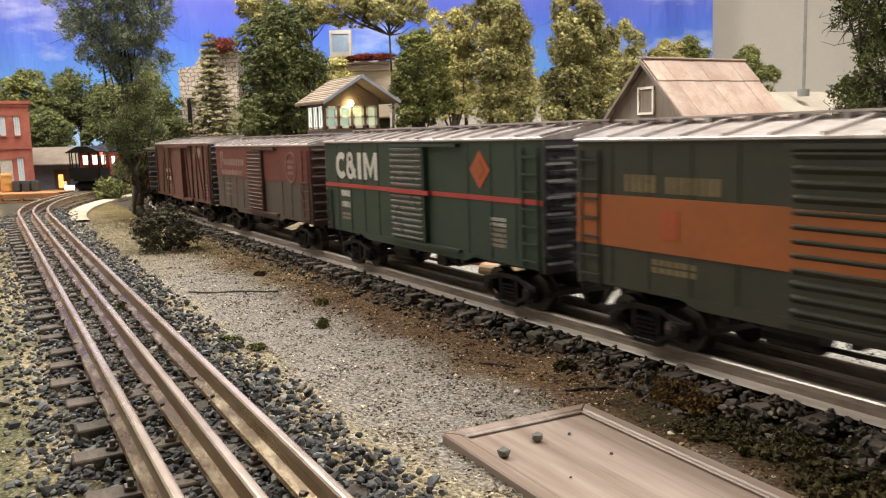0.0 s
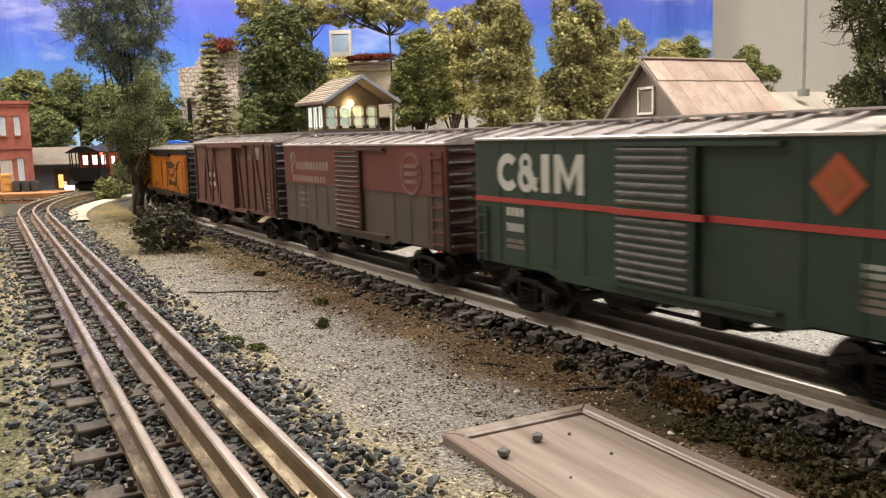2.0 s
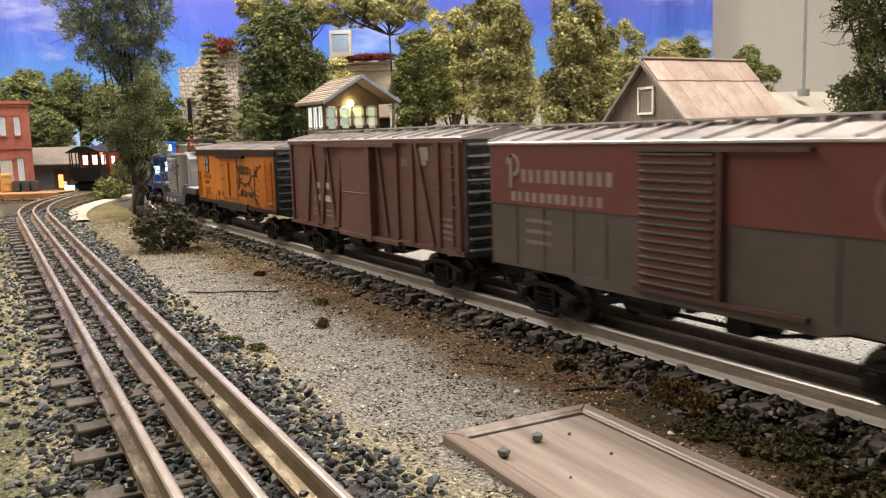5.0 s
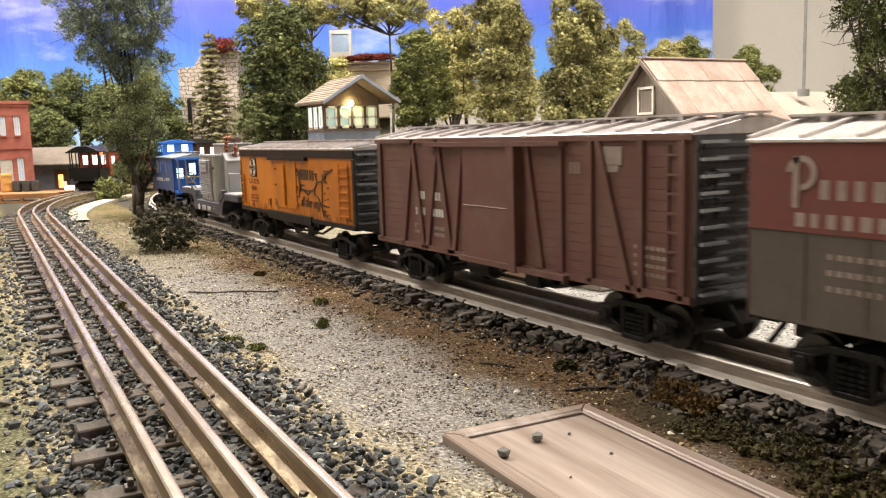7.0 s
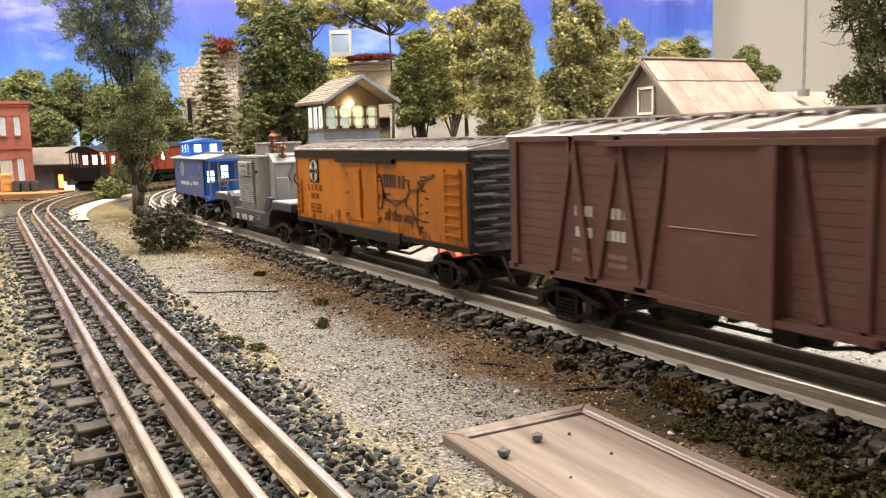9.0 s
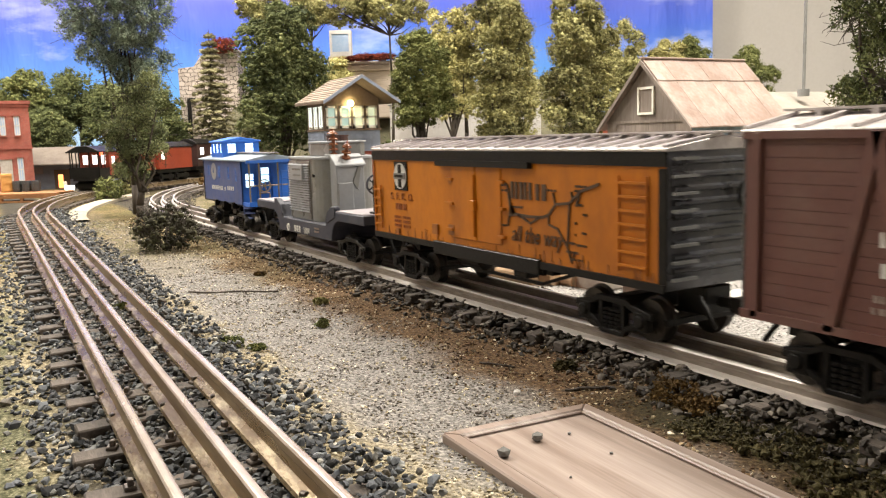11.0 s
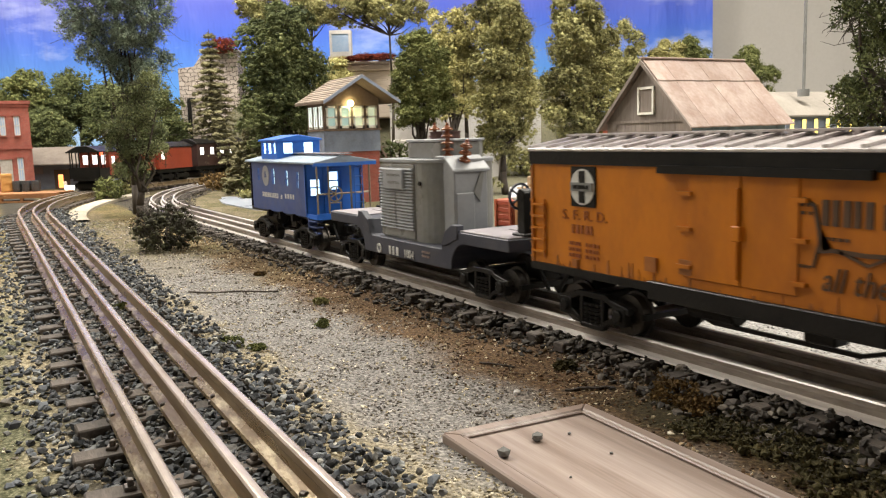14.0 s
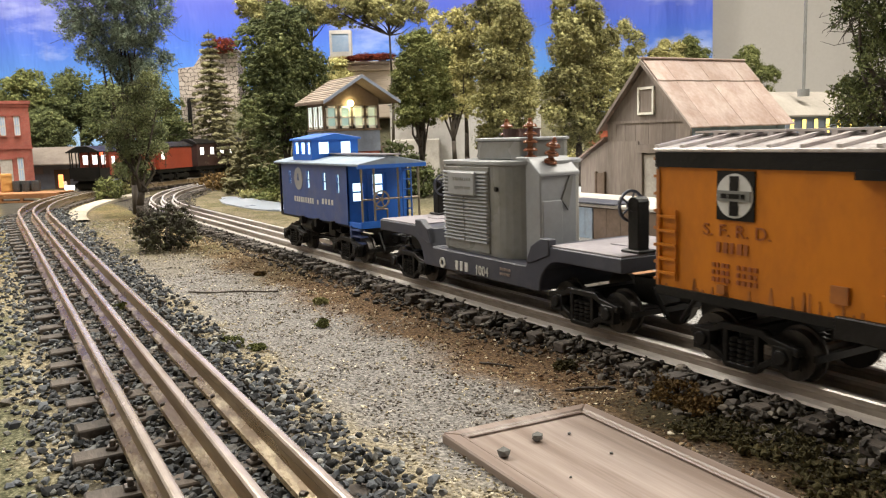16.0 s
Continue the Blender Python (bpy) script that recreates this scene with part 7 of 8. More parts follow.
def build_tower():
    tw = thing("signal_tower", "railway signal tower with brick base, blue clapboards and lit cream windows", "signal tower", pose(0, 0, -0.013))
    x0, x1, y0, y1 = -1.231, -1.167, 0.479, 0.569
    quick("base", M_BRICK, tw, [(x0 + 0.001, x1 - 0.001, y0 + 0.001, y1 - 0.001, 0, 0.078)])
    quick("wall", M_CLAPBLUE, tw, [(x0, x1, y0, y1, 0.078, 0.109)])
    for i in range(8):
        z = 0.078 + 0.0038 * i
        quick("clapboard", M_CLAPBLUE, tw, [(x1, x1 + 0.0009, y0, y1, z, z + 0.0033)])
        quick("clapboard", M_CLAPBLUE, tw, [(x0, x1, y0 - 0.0009, y0, z, z + 0.0033)])
    quick("sill", M_TOWERBROWN, tw, [(x0 - 0.002, x1 + 0.002, y0 - 0.002, y1 + 0.002, 0.109, 0.112)])
    # window band: posts, sashes and panes
    zt, zw = 0.1125, 0.1455
    quick("floor", M_TOWERBROWN, tw, [(x0 + 0.002, x1 - 0.002, y0 + 0.002, y1 - 0.002, 0.1122, 0.1135)])
    quick("head_beam", M_TOWERBROWN, tw, [(x0, x1, y0, y1, zw, 0.156)])
    n = 4
    for i in range(n + 1):
        y = y0 + 0.0015 + (y1 - y0 - 0.003) * i / n
        quick("post", M_TOWERBROWN, tw, [(x1 - 0.003, x1, y - 0.0018, y + 0.0018, zt, zw)])
        quick("post", M_TOWERBROWN, tw, [(x0, x0 + 0.003, y - 0.0018, y + 0.0018, zt, zw)])
    for i in range(n):
        ya, yb = y0 + 0.0015 + (y1 - y0 - 0.003) * i / n + 0.0022, y0 + 0.0015 + (y1 - y0 - 0.003) * (i + 1) / n - 0.0022
        win = quick("window", M_TOWERWARM if i > 1 else M_TOWERPANE, tw, [(x1 - 0.0030, x1 - 0.0024, ya, yb, zt + 0.001, zw - 0.001)], label="greenish lit pane")
        k = 0.0030
        bm = bmesh.new()
        for b in ((ya, ya + k, zt, zw), (yb - k, yb, zt, zw), (ya, yb, zt, zt + 0.004), (ya, yb, zw - 0.003, zw), (ya, yb, (zt + zw) / 2 - 0.0013, (zt + zw) / 2 + 0.0013)):
            box(bm, x1 - 0.002, x1 + 0.0008, *b)
        part("sash", finish(bm), M_TRIM, win, "cream sash")
    m = 3
    for i in range(m + 1):
        x = x0 + 0.0015 + (x1 - x0 - 0.003) * i / m
        quick("post", M_TOWERBROWN, tw, [(x - 0.0016, x + 0.0016, y0, y0 + 0.003, zt, zw)])
        quick("post", M_TOWERBROWN, tw, [(x - 0.0016, x + 0.0016, y1 - 0.003, y1, zt, zw)])
    for i in range(m):
        xa, xb = x0 + 0.0015 + (x1 - x0 - 0.003) * i / m + 0.0020, x0 + 0.0015 + (x1 - x0 - 0.003) * (i + 1) / m - 0.0020
        win = quick("window", M_DAYPANE, tw, [(xa, xb, y0 + 0.0020, y0 + 0.0026, zt, zw)], label="bright lit pane")
        bm = bmesh.new()
        for b in ((xa, xa + 0.002, zt, zw), (xb - 0.002, xb, zt, zw), ((xa + xb) / 2 - 0.0012, (xa + xb) / 2 + 0.0012, zt, zw), (xa, xb, zt, zt + 0.003)):
            box(bm, b[0], b[1], y0 - 0.0006, y0 + 0.0018, b[2], b[3])
        part("sash", finish(bm), M_TRIM, win, "cream sash")
    # roof with its ridge along the line, shingled in rows
    yc, zp, ze = (y0 + y1) / 2, 0.187, 0.150
    ov = 0.016
    bm = bmesh.new()
    prism(bm, [(y0, 0.156), (yc, zp - 0.004), (y1, 0.156)], x0, x1, "x")
    part("gable", finish(bm), M_TOWERBROWN, tw)
    rows = 11
    for s in (-1, 1):
        e = y0 - ov if s < 0 else y1 + ov
        for i in range(rows):
            k0, k1 = i / rows, (i + 1.25) / rows
            k1 = min(k1, 1.0)
            bm = bmesh.new()
            prism(bm, [(e + (yc - e) * k0, ze + (zp - ze) * k0 + 0.0014), (e + (yc - e) * k1, ze + (zp - ze) * k1 + 0.0003), (e + (yc - e) * k1, ze + (zp - ze) * k1 + 0.0012), (e + (yc - e) * k0, ze + (zp - ze) * k0 + 0.0028)], x0 - 0.010, x1 + 0.040, "x")
            part("shingle", finish(bm), M_SHINGLE, tw)
        bm = bmesh.new()
        prism(bm, [(e, ze - 0.002), (yc, zp - 0.002), (yc, zp + 0.0005), (e, ze + 0.001)], x0 - 0.010, x1 + 0.040, "x")
        part("roof_board", finish(bm), M_TOWERBROWN, tw)
        bm = bmesh.new()
        prism(bm, [(e, ze - 0.003), (yc, zp - 0.003), (yc, zp + 0.0018), (e, ze + 0.0018)], x1 + 0.040, x1 + 0.0418, "x")
        part("barge_board", finish(bm), M_CLAPBLUE, tw)
    bm = bmesh.new()
    bmesh.ops.create_uvsphere(bm, u_segments=12, v_segments=8, radius=0.0045)
    bulb = part("lamp", bm, M_LAMPGLOW, tw, "bright bare bulb under the gable", True)
    bulb.location = (x1 + 0.006, yc - 0.004, 0.1490)
    # outside stair
    bm = bmesh.new()
    for i in range(9):
        box(bm, x1 - 0.045 + i * 0.0001, x1 - 0.030, y1 + 0.004 + 0.006 * i, y1 + 0.011 + 0.006 * i, 0.104 - 0.011 * i, 0.1055 - 0.011 * i)
    for xx in (x1 - 0.046, x1 - 0.029):
        prism(bm, [(y1, 0.104), (y1, 0.110), (y1 + 0.062, 0.006), (y1 + 0.062, 0.0)], xx - 0.0008, xx + 0.0008, "x")
    part("stair", finish(bm), M_TOWERBROWN, tw)


def build_brick_building():
    bb = thing("brick_building", "red brick two-storey building with arched white windows", "building", pose(0, 0, -0.013))
    x1, x0, y0, y1, top = -1.94, -2.12, -0.40, 0.148, 0.193
    quick("wall", M_BRICK, bb, [(x0, x1, y0, y1, 0, top - 0.006)])
    quick("cornice", M_BRICK, bb, [(x0 - 0.004, x1 + 0.004, y0 - 0.004, y1 + 0.004, top - 0.006, top), (x0 - 0.002, x1 + 0.002, y0 - 0.002, y1 + 0.002, top - 0.012, top - 0.006)])
    quick("belt_course", M_BRICK, bb, [(x0 - 0.002, x1 + 0.002, y0 - 0.002, y1 + 0.002, 0.0955, 0.0985)])
    for i in range(7):
        y = 0.124 - 0.0262 * i
        for z0, z1, w in ((0.123, 0.162, 0.0105), (0.030, 0.078, 0.011)):
            if z0 < 0.1 and i in (1, 4):
                continue
            win = quick("window", M_SCREEN, bb, [(x1 - 0.001, x1 + 0.0006, y - w / 2, y + w / 2, z0, z1)], label="dull window pane")
            bm = bmesh.new()
            for b in ((y - w / 2, y - w / 2 + 0.0018, z0, z1), (y + w / 2 - 0.0018, y + w / 2, z0, z1), (y - w / 2, y + w / 2, z0, z0 + 0.002), (y - w / 2, y + w / 2, z1 - 0.002, z1), (y - w / 2, y + w / 2, (z0 + z1) / 2 - 0.001, (z0 + z1) / 2 + 0.001), (y - 0.0006, y + 0.0006, z0, z1)):
                box(bm, x1, x1 + 0.0014, *b)
            part("window_frame", finish(bm), M_WHITEBOARD, win)
            quick("lintel", M_BRICK, win, [(x1, x1 + 0.003, y - w / 2 - 0.002, y + w / 2 + 0.002, z1, z1 + 0.004)])
            quick("sill", M_BRICK, win, [(x1, x1 + 0.003, y - w / 2 - 0.002, y + w / 2 + 0.002, z0 - 0.0025, z0)])
        if i in (1, 4):
            quick("door", M_CONCRETE, bb, [(x1 - 0.001, x1 + 0.0016, y - 0.011, y + 0.011, 0.020, 0.075)], label="pale grey freight door")
            quick("lintel", M_BRICK, bb, [(x1, x1 + 0.003, y - 0.014, y + 0.014, 0.075, 0.080)])


def build_back_buildings():
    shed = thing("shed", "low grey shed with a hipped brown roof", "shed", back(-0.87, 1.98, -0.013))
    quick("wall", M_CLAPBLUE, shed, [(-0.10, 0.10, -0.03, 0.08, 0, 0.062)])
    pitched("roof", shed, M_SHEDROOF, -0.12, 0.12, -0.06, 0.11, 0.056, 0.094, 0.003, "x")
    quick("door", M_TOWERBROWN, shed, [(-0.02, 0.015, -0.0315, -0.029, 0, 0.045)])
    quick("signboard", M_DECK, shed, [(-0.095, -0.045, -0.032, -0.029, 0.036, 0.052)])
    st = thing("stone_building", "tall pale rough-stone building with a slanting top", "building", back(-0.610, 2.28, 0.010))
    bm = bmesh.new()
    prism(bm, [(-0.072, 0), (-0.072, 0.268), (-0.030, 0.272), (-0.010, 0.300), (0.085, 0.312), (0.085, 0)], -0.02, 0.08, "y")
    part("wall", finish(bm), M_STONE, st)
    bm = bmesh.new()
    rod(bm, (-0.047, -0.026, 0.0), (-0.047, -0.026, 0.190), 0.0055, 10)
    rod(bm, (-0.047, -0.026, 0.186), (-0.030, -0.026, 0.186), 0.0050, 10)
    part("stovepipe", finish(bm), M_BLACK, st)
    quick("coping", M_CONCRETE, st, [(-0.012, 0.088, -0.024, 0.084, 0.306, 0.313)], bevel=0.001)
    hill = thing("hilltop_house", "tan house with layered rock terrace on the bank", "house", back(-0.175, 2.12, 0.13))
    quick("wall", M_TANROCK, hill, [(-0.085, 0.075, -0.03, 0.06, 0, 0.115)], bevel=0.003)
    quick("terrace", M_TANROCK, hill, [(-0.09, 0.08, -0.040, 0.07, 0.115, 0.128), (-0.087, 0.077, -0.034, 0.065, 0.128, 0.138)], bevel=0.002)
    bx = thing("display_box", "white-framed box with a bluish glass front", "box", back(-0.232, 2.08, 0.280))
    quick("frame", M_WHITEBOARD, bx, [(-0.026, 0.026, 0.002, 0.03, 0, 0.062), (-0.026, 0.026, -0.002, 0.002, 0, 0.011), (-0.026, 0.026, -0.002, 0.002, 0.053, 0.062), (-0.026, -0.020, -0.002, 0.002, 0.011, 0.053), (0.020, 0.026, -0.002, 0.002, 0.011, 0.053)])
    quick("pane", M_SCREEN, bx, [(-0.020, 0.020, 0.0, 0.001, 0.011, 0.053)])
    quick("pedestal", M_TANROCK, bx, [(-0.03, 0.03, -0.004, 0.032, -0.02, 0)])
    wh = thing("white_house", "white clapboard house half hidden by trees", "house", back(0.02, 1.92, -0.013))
    quick("wall", M_WHITEBOARD, wh, [(-0.13, 0.21, 0.0, 0.10, 0, 0.168)])
    for i in range(22):
        quick("clapboard", M_WHITEBOARD, wh, [(-0.13, 0.21, -0.0010, 0.0, 0.008 * i, 0.008 * i - 0.0012 + 0.008)])
    quick("roof_edge", M_CONCRETE, wh, [(-0.135, 0.215, -0.006, 0.105, 0.168, 0.174)])
    quick("porch", M_CONCRETE, wh, [(-0.12, -0.02, -0.10, -0.003, 0, 0.09)], bevel=0.002)
    # long low building with yellow lit windows
    lb = thing("long_building", "long low building with yellow lit windows and a pale roof", "building", pose(0, 0, -0.013))
    x0, x1, y0, y1 = -1.05, -0.93, 1.20, 1.52
    quick("wall", M_CLAPBLUE, lb, [(x0, x1, y0, y1, 0, 0.113)])
    pitched("roof", lb, M_LONGROOF, x0 - 0.008, x1 + 0.008, y0 - 0.006, y1 + 0.006, 0.110, 0.152, 0.003, "y", "pale dusty roof")
    for i in range(10):
        y = y0 + 0.014 + 0.031 * i
        win = quick("window", M_WARMGLOW, lb, [(x1 - 0.001, x1 + 0.0006, y - 0.005, y + 0.005, 0.070, 0.106)], label="yellow lit window")
        quick("window_frame", M_PALEBLUE, win, [(x1, x1 + 0.0014, y - 0.007, y - 0.005, 0.069, 0.107), (x1, x1 + 0.0014, y + 0.005, y + 0.007, 0.069, 0.107)])
    bm = bmesh.new()
    rod(bm, (0, 0, 0), (0, 0, 0.45), 0.0026, 10)
    rod(bm, (0, 0, 0.0), (0, 0, 0.012), 0.010, 12)
    pole = part("pole", finish(bm), M_TRGREY, None)
    pole.matrix_world = back(0.625, 1.46, 0.132)
    tagged(pole, "slim grey pipe standing on the long roof", "pole")
    rc = thing("freight_car", "orange-red boxcar standing behind the trees", "boxcar", back(0.375, 1.62, -0.002))
    quick("body", M_FREIGHTRED, rc, [(-0.085, 0.12, -0.028, 0.028, 0.030, 0.086)], bevel=0.001)
    for i in range(8):
        quick("rib", M_FREIGHTRED, rc, [(-0.082 + 0.027 * i, -0.079 + 0.027 * i, -0.0295, -0.028, 0.031, 0.085)])
    quick("roof", M_ROOF, rc, [(-0.087, 0.122, -0.030, 0.030, 0.086, 0.089)])
    for xx in (-0.055, 0.090):
        quick("truck", M_BLACK, rc, [(xx - 0.022, xx + 0.022, -0.024, 0.024, -0.010, 0.030)], bevel=0.003)


# ---- small things of the yard ----
def build_yard():
    # platform behind the main line
    pf = thing("loading_platform", "brown plank loading platform with a pale deck", "platform", pose(0, 0, -0.0125))
    x0, x1, y0, y1, h = -0.720, -0.36, 0.500, 0.585, 0.0325
    quick("frame", M_TOWERBROWN, pf, [(x0 + 0.003, x1 - 0.003, y0 + 0.003, y1 - 0.003, 0, h - 0.003)])
    quick("deck", M_CONCRETE, pf, [(x0, x1, y0, y1, h - 0.003, h)], bevel=0.0006)
    boards(pf, x0 + 0.003, -0.628, 0, h - 0.004, 6, M_TIMBER, "y", y0 + 0.003, -1)
    boards(pf, -0.626, -0.594, 0, h - 0.004, 3, M_PALEBLUE, "y", y0 + 0.003, -1)
    boards(pf, -0.592, x1 - 0.003, 0, h - 0.004, 13, M_TOWERBROWN, "y", y0 + 0.003, -1)
    quick("edge_post", M_BLACK, pf, [(-0.6285, -0.6255, y0 - 0.001, y0 + 0.003, 0, h - 0.003)])
    quick("table_top", M_FLAT, pf, [(-0.640, -0.560, y0 - 0.002, y0 + 0.030, h, h + 0.0016)], bevel=0.0004, label="dark slate table top")
    bm = bmesh.new()
    rod(bm, (0, 0, 0), (0, 0, 0.0235), 0.0085, 18, 0.0078)
    rod(bm, (0, 0, 0.0235), (0, 0, 0.0250), 0.0084, 18)
    rod(bm, (0, 0, 0.0100), (0, 0, 0.0108), 0.0084, 18)
    drum = part("drum", finish(bm), M_BARREL, None)
    drum.matrix_world = pose(-0.6805, 0.530, 0.0199, 0, 5, 0)
    tagged(drum, "tall dark drum on the loading platform", "drum")
    rc = thing("red_crate", "bright orange-red slatted crate beside the loading platform", "crate", pose(-0.738, 0.512, -0.0128, 0, 0, 4))
    quick("side", M_FREIGHTRED, rc, [(-0.014, 0.014, -0.010, 0.012, 0, 0.029)], bevel=0.0005)
    for i in range(4):
        quick("slat", M_COACHRED, rc, [(-0.0148, 0.0148, -0.0112, -0.010, 0.0015 + 0.0072 * i, 0.0060 + 0.0072 * i)], bevel=0.0003)
    for xx in (-0.0135, 0.0105):
        quick("corner_post", M_FREIGHTRED, rc, [(xx, xx + 0.003, -0.0125, -0.0112, 0, 0.029)])
    # rusty open frame further back
    gf = thing("gantry", "rusty brown open gantry with a cross beam", "gantry", pose(-0.952, 0.602, -0.0128, 0, 0, 0))
    for xx in (-0.020, -0.006, 0.016):
        quick("post", M_TOWERBROWN, gf, [(xx, xx + 0.0035, -0.0018, 0.0018, 0, 0.058)])
    quick("beam", M_TOWERBROWN, gf, [(-0.024, 0.024, -0.0030, 0.0030, 0.045, 0.0485), (-0.024, 0.024, -0.0026, 0.0026, 0.0545, 0.0580)])
    quick("tank", M_COACHDARK, gf, [(-0.019, -0.007, -0.006, 0.006, 0.0, 0.034)], bevel=0.0015)
    # pale lot beside the barn
    bm = bmesh.new()
    rnd = random.Random(8)
    plan = []
    for i in range(26):
        a = 2 * math.pi * i / 26
        k = 1 + 0.08 * math.sin(2 * a + 1) + 0.05 * rnd.uniform(-1, 1)
        ca, sa = 0.30 * k * math.cos(a), 0.105 * k * math.sin(a)
        plan.append((-1.13 + 0.74 * ca + 0.67 * sa, 0.90 - 0.67 * ca + 0.74 * sa))
    prism(bm, plan, -0.0180, -0.0095, "z")
    tagged(part("pavement", finish(bm), M_PALELOT), "pale bluish-white painted lot beside the barn", "lot", "", "structure")
    # stacked logs beside the line
    place = ((-0.462, 0.316, 0.0055), (-0.452, 0.327, 0.0050), (-0.440, 0.336, 0.0045), (-0.452, 0.3225, 0.0050))
    for i, (x, y, r) in enumerate(place):
        bm = bmesh.new()
        rod(bm, (-0.024, 0, 0), (0.026, 0, 0), r, 14, r * 0.93)
        ob = part("log", finish(bm, 0.0005), M_LOG, None)
        z = -0.0128 + r if i < 3 else -0.0128 + 0.0150
        ob.matrix_world = pose(x, y, z, 0, 0, 8 - 4 * i)
        tagged(ob, "peeled tan log lying by the main line", "log", "log pile")
    cb = thing("concrete_block", "pale stained concrete block by the main line", "block", pose(-0.4050, 0.349, -0.0128, 0, 0, 4))
    quick("block", M_CONCRETE, cb, [(-0.011, 0.011, -0.012, 0.012, 0, 0.0165)], bevel=0.0012)
    tb = thing("timber_box", "low dark timber box behind the main line", "box", pose(-0.352, 0.352, -0.0128))
    quick("side", M_TOWERBROWN, tb, [(-0.026, 0.026, -0.010, 0.012, 0, 0.012)], bevel=0.0008)
    quick("top", M_TIMBER, tb, [(-0.027, 0.027, -0.011, 0.013, 0.012, 0.0135)], bevel=0.0004)
    sl = thing("white_slab", "low white slab on the gravel", "slab", pose(-0.308, 0.366, -0.0128))
    quick("slab", M_WHITEBOARD, sl, [(-0.016, 0.016, -0.014, 0.014, 0, 0.0075)], bevel=0.0008)
    wg = thing("wagon", "small orange-red wagon with a tan crate aboard", "wagon", pose(-0.803, 0.598, -0.0128, 0, 0, 8))
    quick("tub", M_FREIGHTRED, wg, [(-0.022, 0.022, -0.014, 0.014, 0.008, 0.032)], bevel=0.001)
    quick("rim", M_LOG, wg, [(-0.023, 0.023, -0.015, 0.015, 0.032, 0.0345)], bevel=0.0005)
    quick("crate", M_LOG, wg, [(-0.012, 0.012, -0.009, 0.009, 0.0345, 0.047)], bevel=0.0008)
    for xx in (-0.014, 0.014):
        for yy in (-0.0155, 0.0125):
            quick("wheel", M_BLACK, wg, (), [((xx, yy, 0.0055), (xx, yy + 0.003, 0.0055), 0.0055, 16)])
    doll = bmesh.new()
    rod(doll, (0, 0, 0), (0, 0, 0.0075), 0.0034, 12, 0.0026)
    rod(doll, (0, 0, 0.0075), (0, 0, 0.0088), 0.0012, 10)
    bmesh.ops.create_uvsphere(doll, u_segments=10, v_segments=8, radius=0.0024, matrix=Matrix.Translation((0, 0, 0.0108)))
    doll = part("figurine", doll, M_BLUE, None, "", True)
    doll.matrix_world = pose(-0.768, 0.575, 0.0199)
    tagged(doll, "tiny blue toy figurine on the platform", "figurine")
    # red flasher and the rusty bin beside it
    rf = thing("rusty_bin", "rusty red bin with glowing red flashers", "bin", pose(-0.560, 0.345, -0.0128))
    quick("bin", M_FREIGHTRED, rf, [(-0.030, 0.030, -0.010, 0.012, 0, 0.013)], bevel=0.001)
    quick("rim", M_LOG, rf, [(-0.031, 0.031, -0.011, 0.013, 0.013, 0.0150)], bevel=0.0004)
    for xx in (-0.018, 0.006):
        bm = bmesh.new()
        rod(bm, (xx, -0.0100, 0.008), (xx, -0.0125, 0.008), 0.0024, 12)
        part("flasher", finish(bm), M_REDGLOW, rf, "red glowing lens")
    # dock with barrels by the brick building
    dk = thing("timber_dock", "orange timber dock on posts beside the curve", "dock", pose(-1.722, 0.115, -0.013, 0, 0, 60))
    quick("deck", M_TIMBER, dk, [(-0.18, 0.075, -0.045, 0.030, 0.013, 0.017)], bevel=0.0005)
    for i in range(7):
        quick("post", M_TIMBER, dk, [(-0.175 + 0.037 * i, -0.170 + 0.037 * i, -0.046, -0.041, 0, 0.013)])
    quick("beam", M_TIMBER, dk, [(-0.18, 0.075, -0.0465, -0.042, 0.0085, 0.013), (-0.18, 0.075, -0.0465, -0.042, 0.001, 0.004)])
    for k, (x, y) in enumerate(((-1.752, 0.103), (-1.743, 0.118), (-1.734, 0.133))):
        bm = bmesh.new()
        r = 0.0082
        for a, b, ra, rb in ((0, 0.006, r * 0.93, r), (0.006, 0.014, r, r), (0.014, 0.020, r, r * 0.93)):
            rod(bm, (0, 0, a), (0, 0, b), ra, 16, rb)
        for z in (0.0055, 0.0138):
            rod(bm, (0, 0, z), (0, 0, z + 0.001), r * 1.05, 16)
        ob = part("barrel", finish(bm), M_BARREL, None)
        ob.matrix_world = pose(x, y, 0.0042)
        tagged(ob, "dark steel barrel standing on the dock", "barrel", "barrels on the dock")
    cr = thing("crate", "yellow wooden crate standing on the dock", "crate", pose(-1.763, 0.086, 0.0042, 0, 0, 5))
    quick("side", M_CRATE, cr, [(-0.007, 0.007, -0.009, 0.009, 0, 0.034)], bevel=0.0006)
    for z in (0.003, 0.016, 0.029):
        quick("batten", M_CRATE, cr, [(0.007, 0.0082, -0.009, 0.009, z, z + 0.003)])
    ml = thing("marker_lamp", "white and orange lit marker lamp by the curve", "lamp", pose(-1.80, 0.190, -0.013))
    quick("post", M_TRIM, ml, [(-0.003, 0.003, -0.003, 0.003, 0, 0.030)])
    quick("white_lens", M_WHITEGLOW, ml, [(0.003, 0.0045, -0.002, 0.016, 0.012, 0.022)], bevel=0.0006, label="white glowing lens")
    quick("orange_lens", M_ORANGEGLOW, ml, [(0.003, 0.0045, -0.012, -0.003, 0.018, 0.044)], bevel=0.0006, label="orange glowing lens")
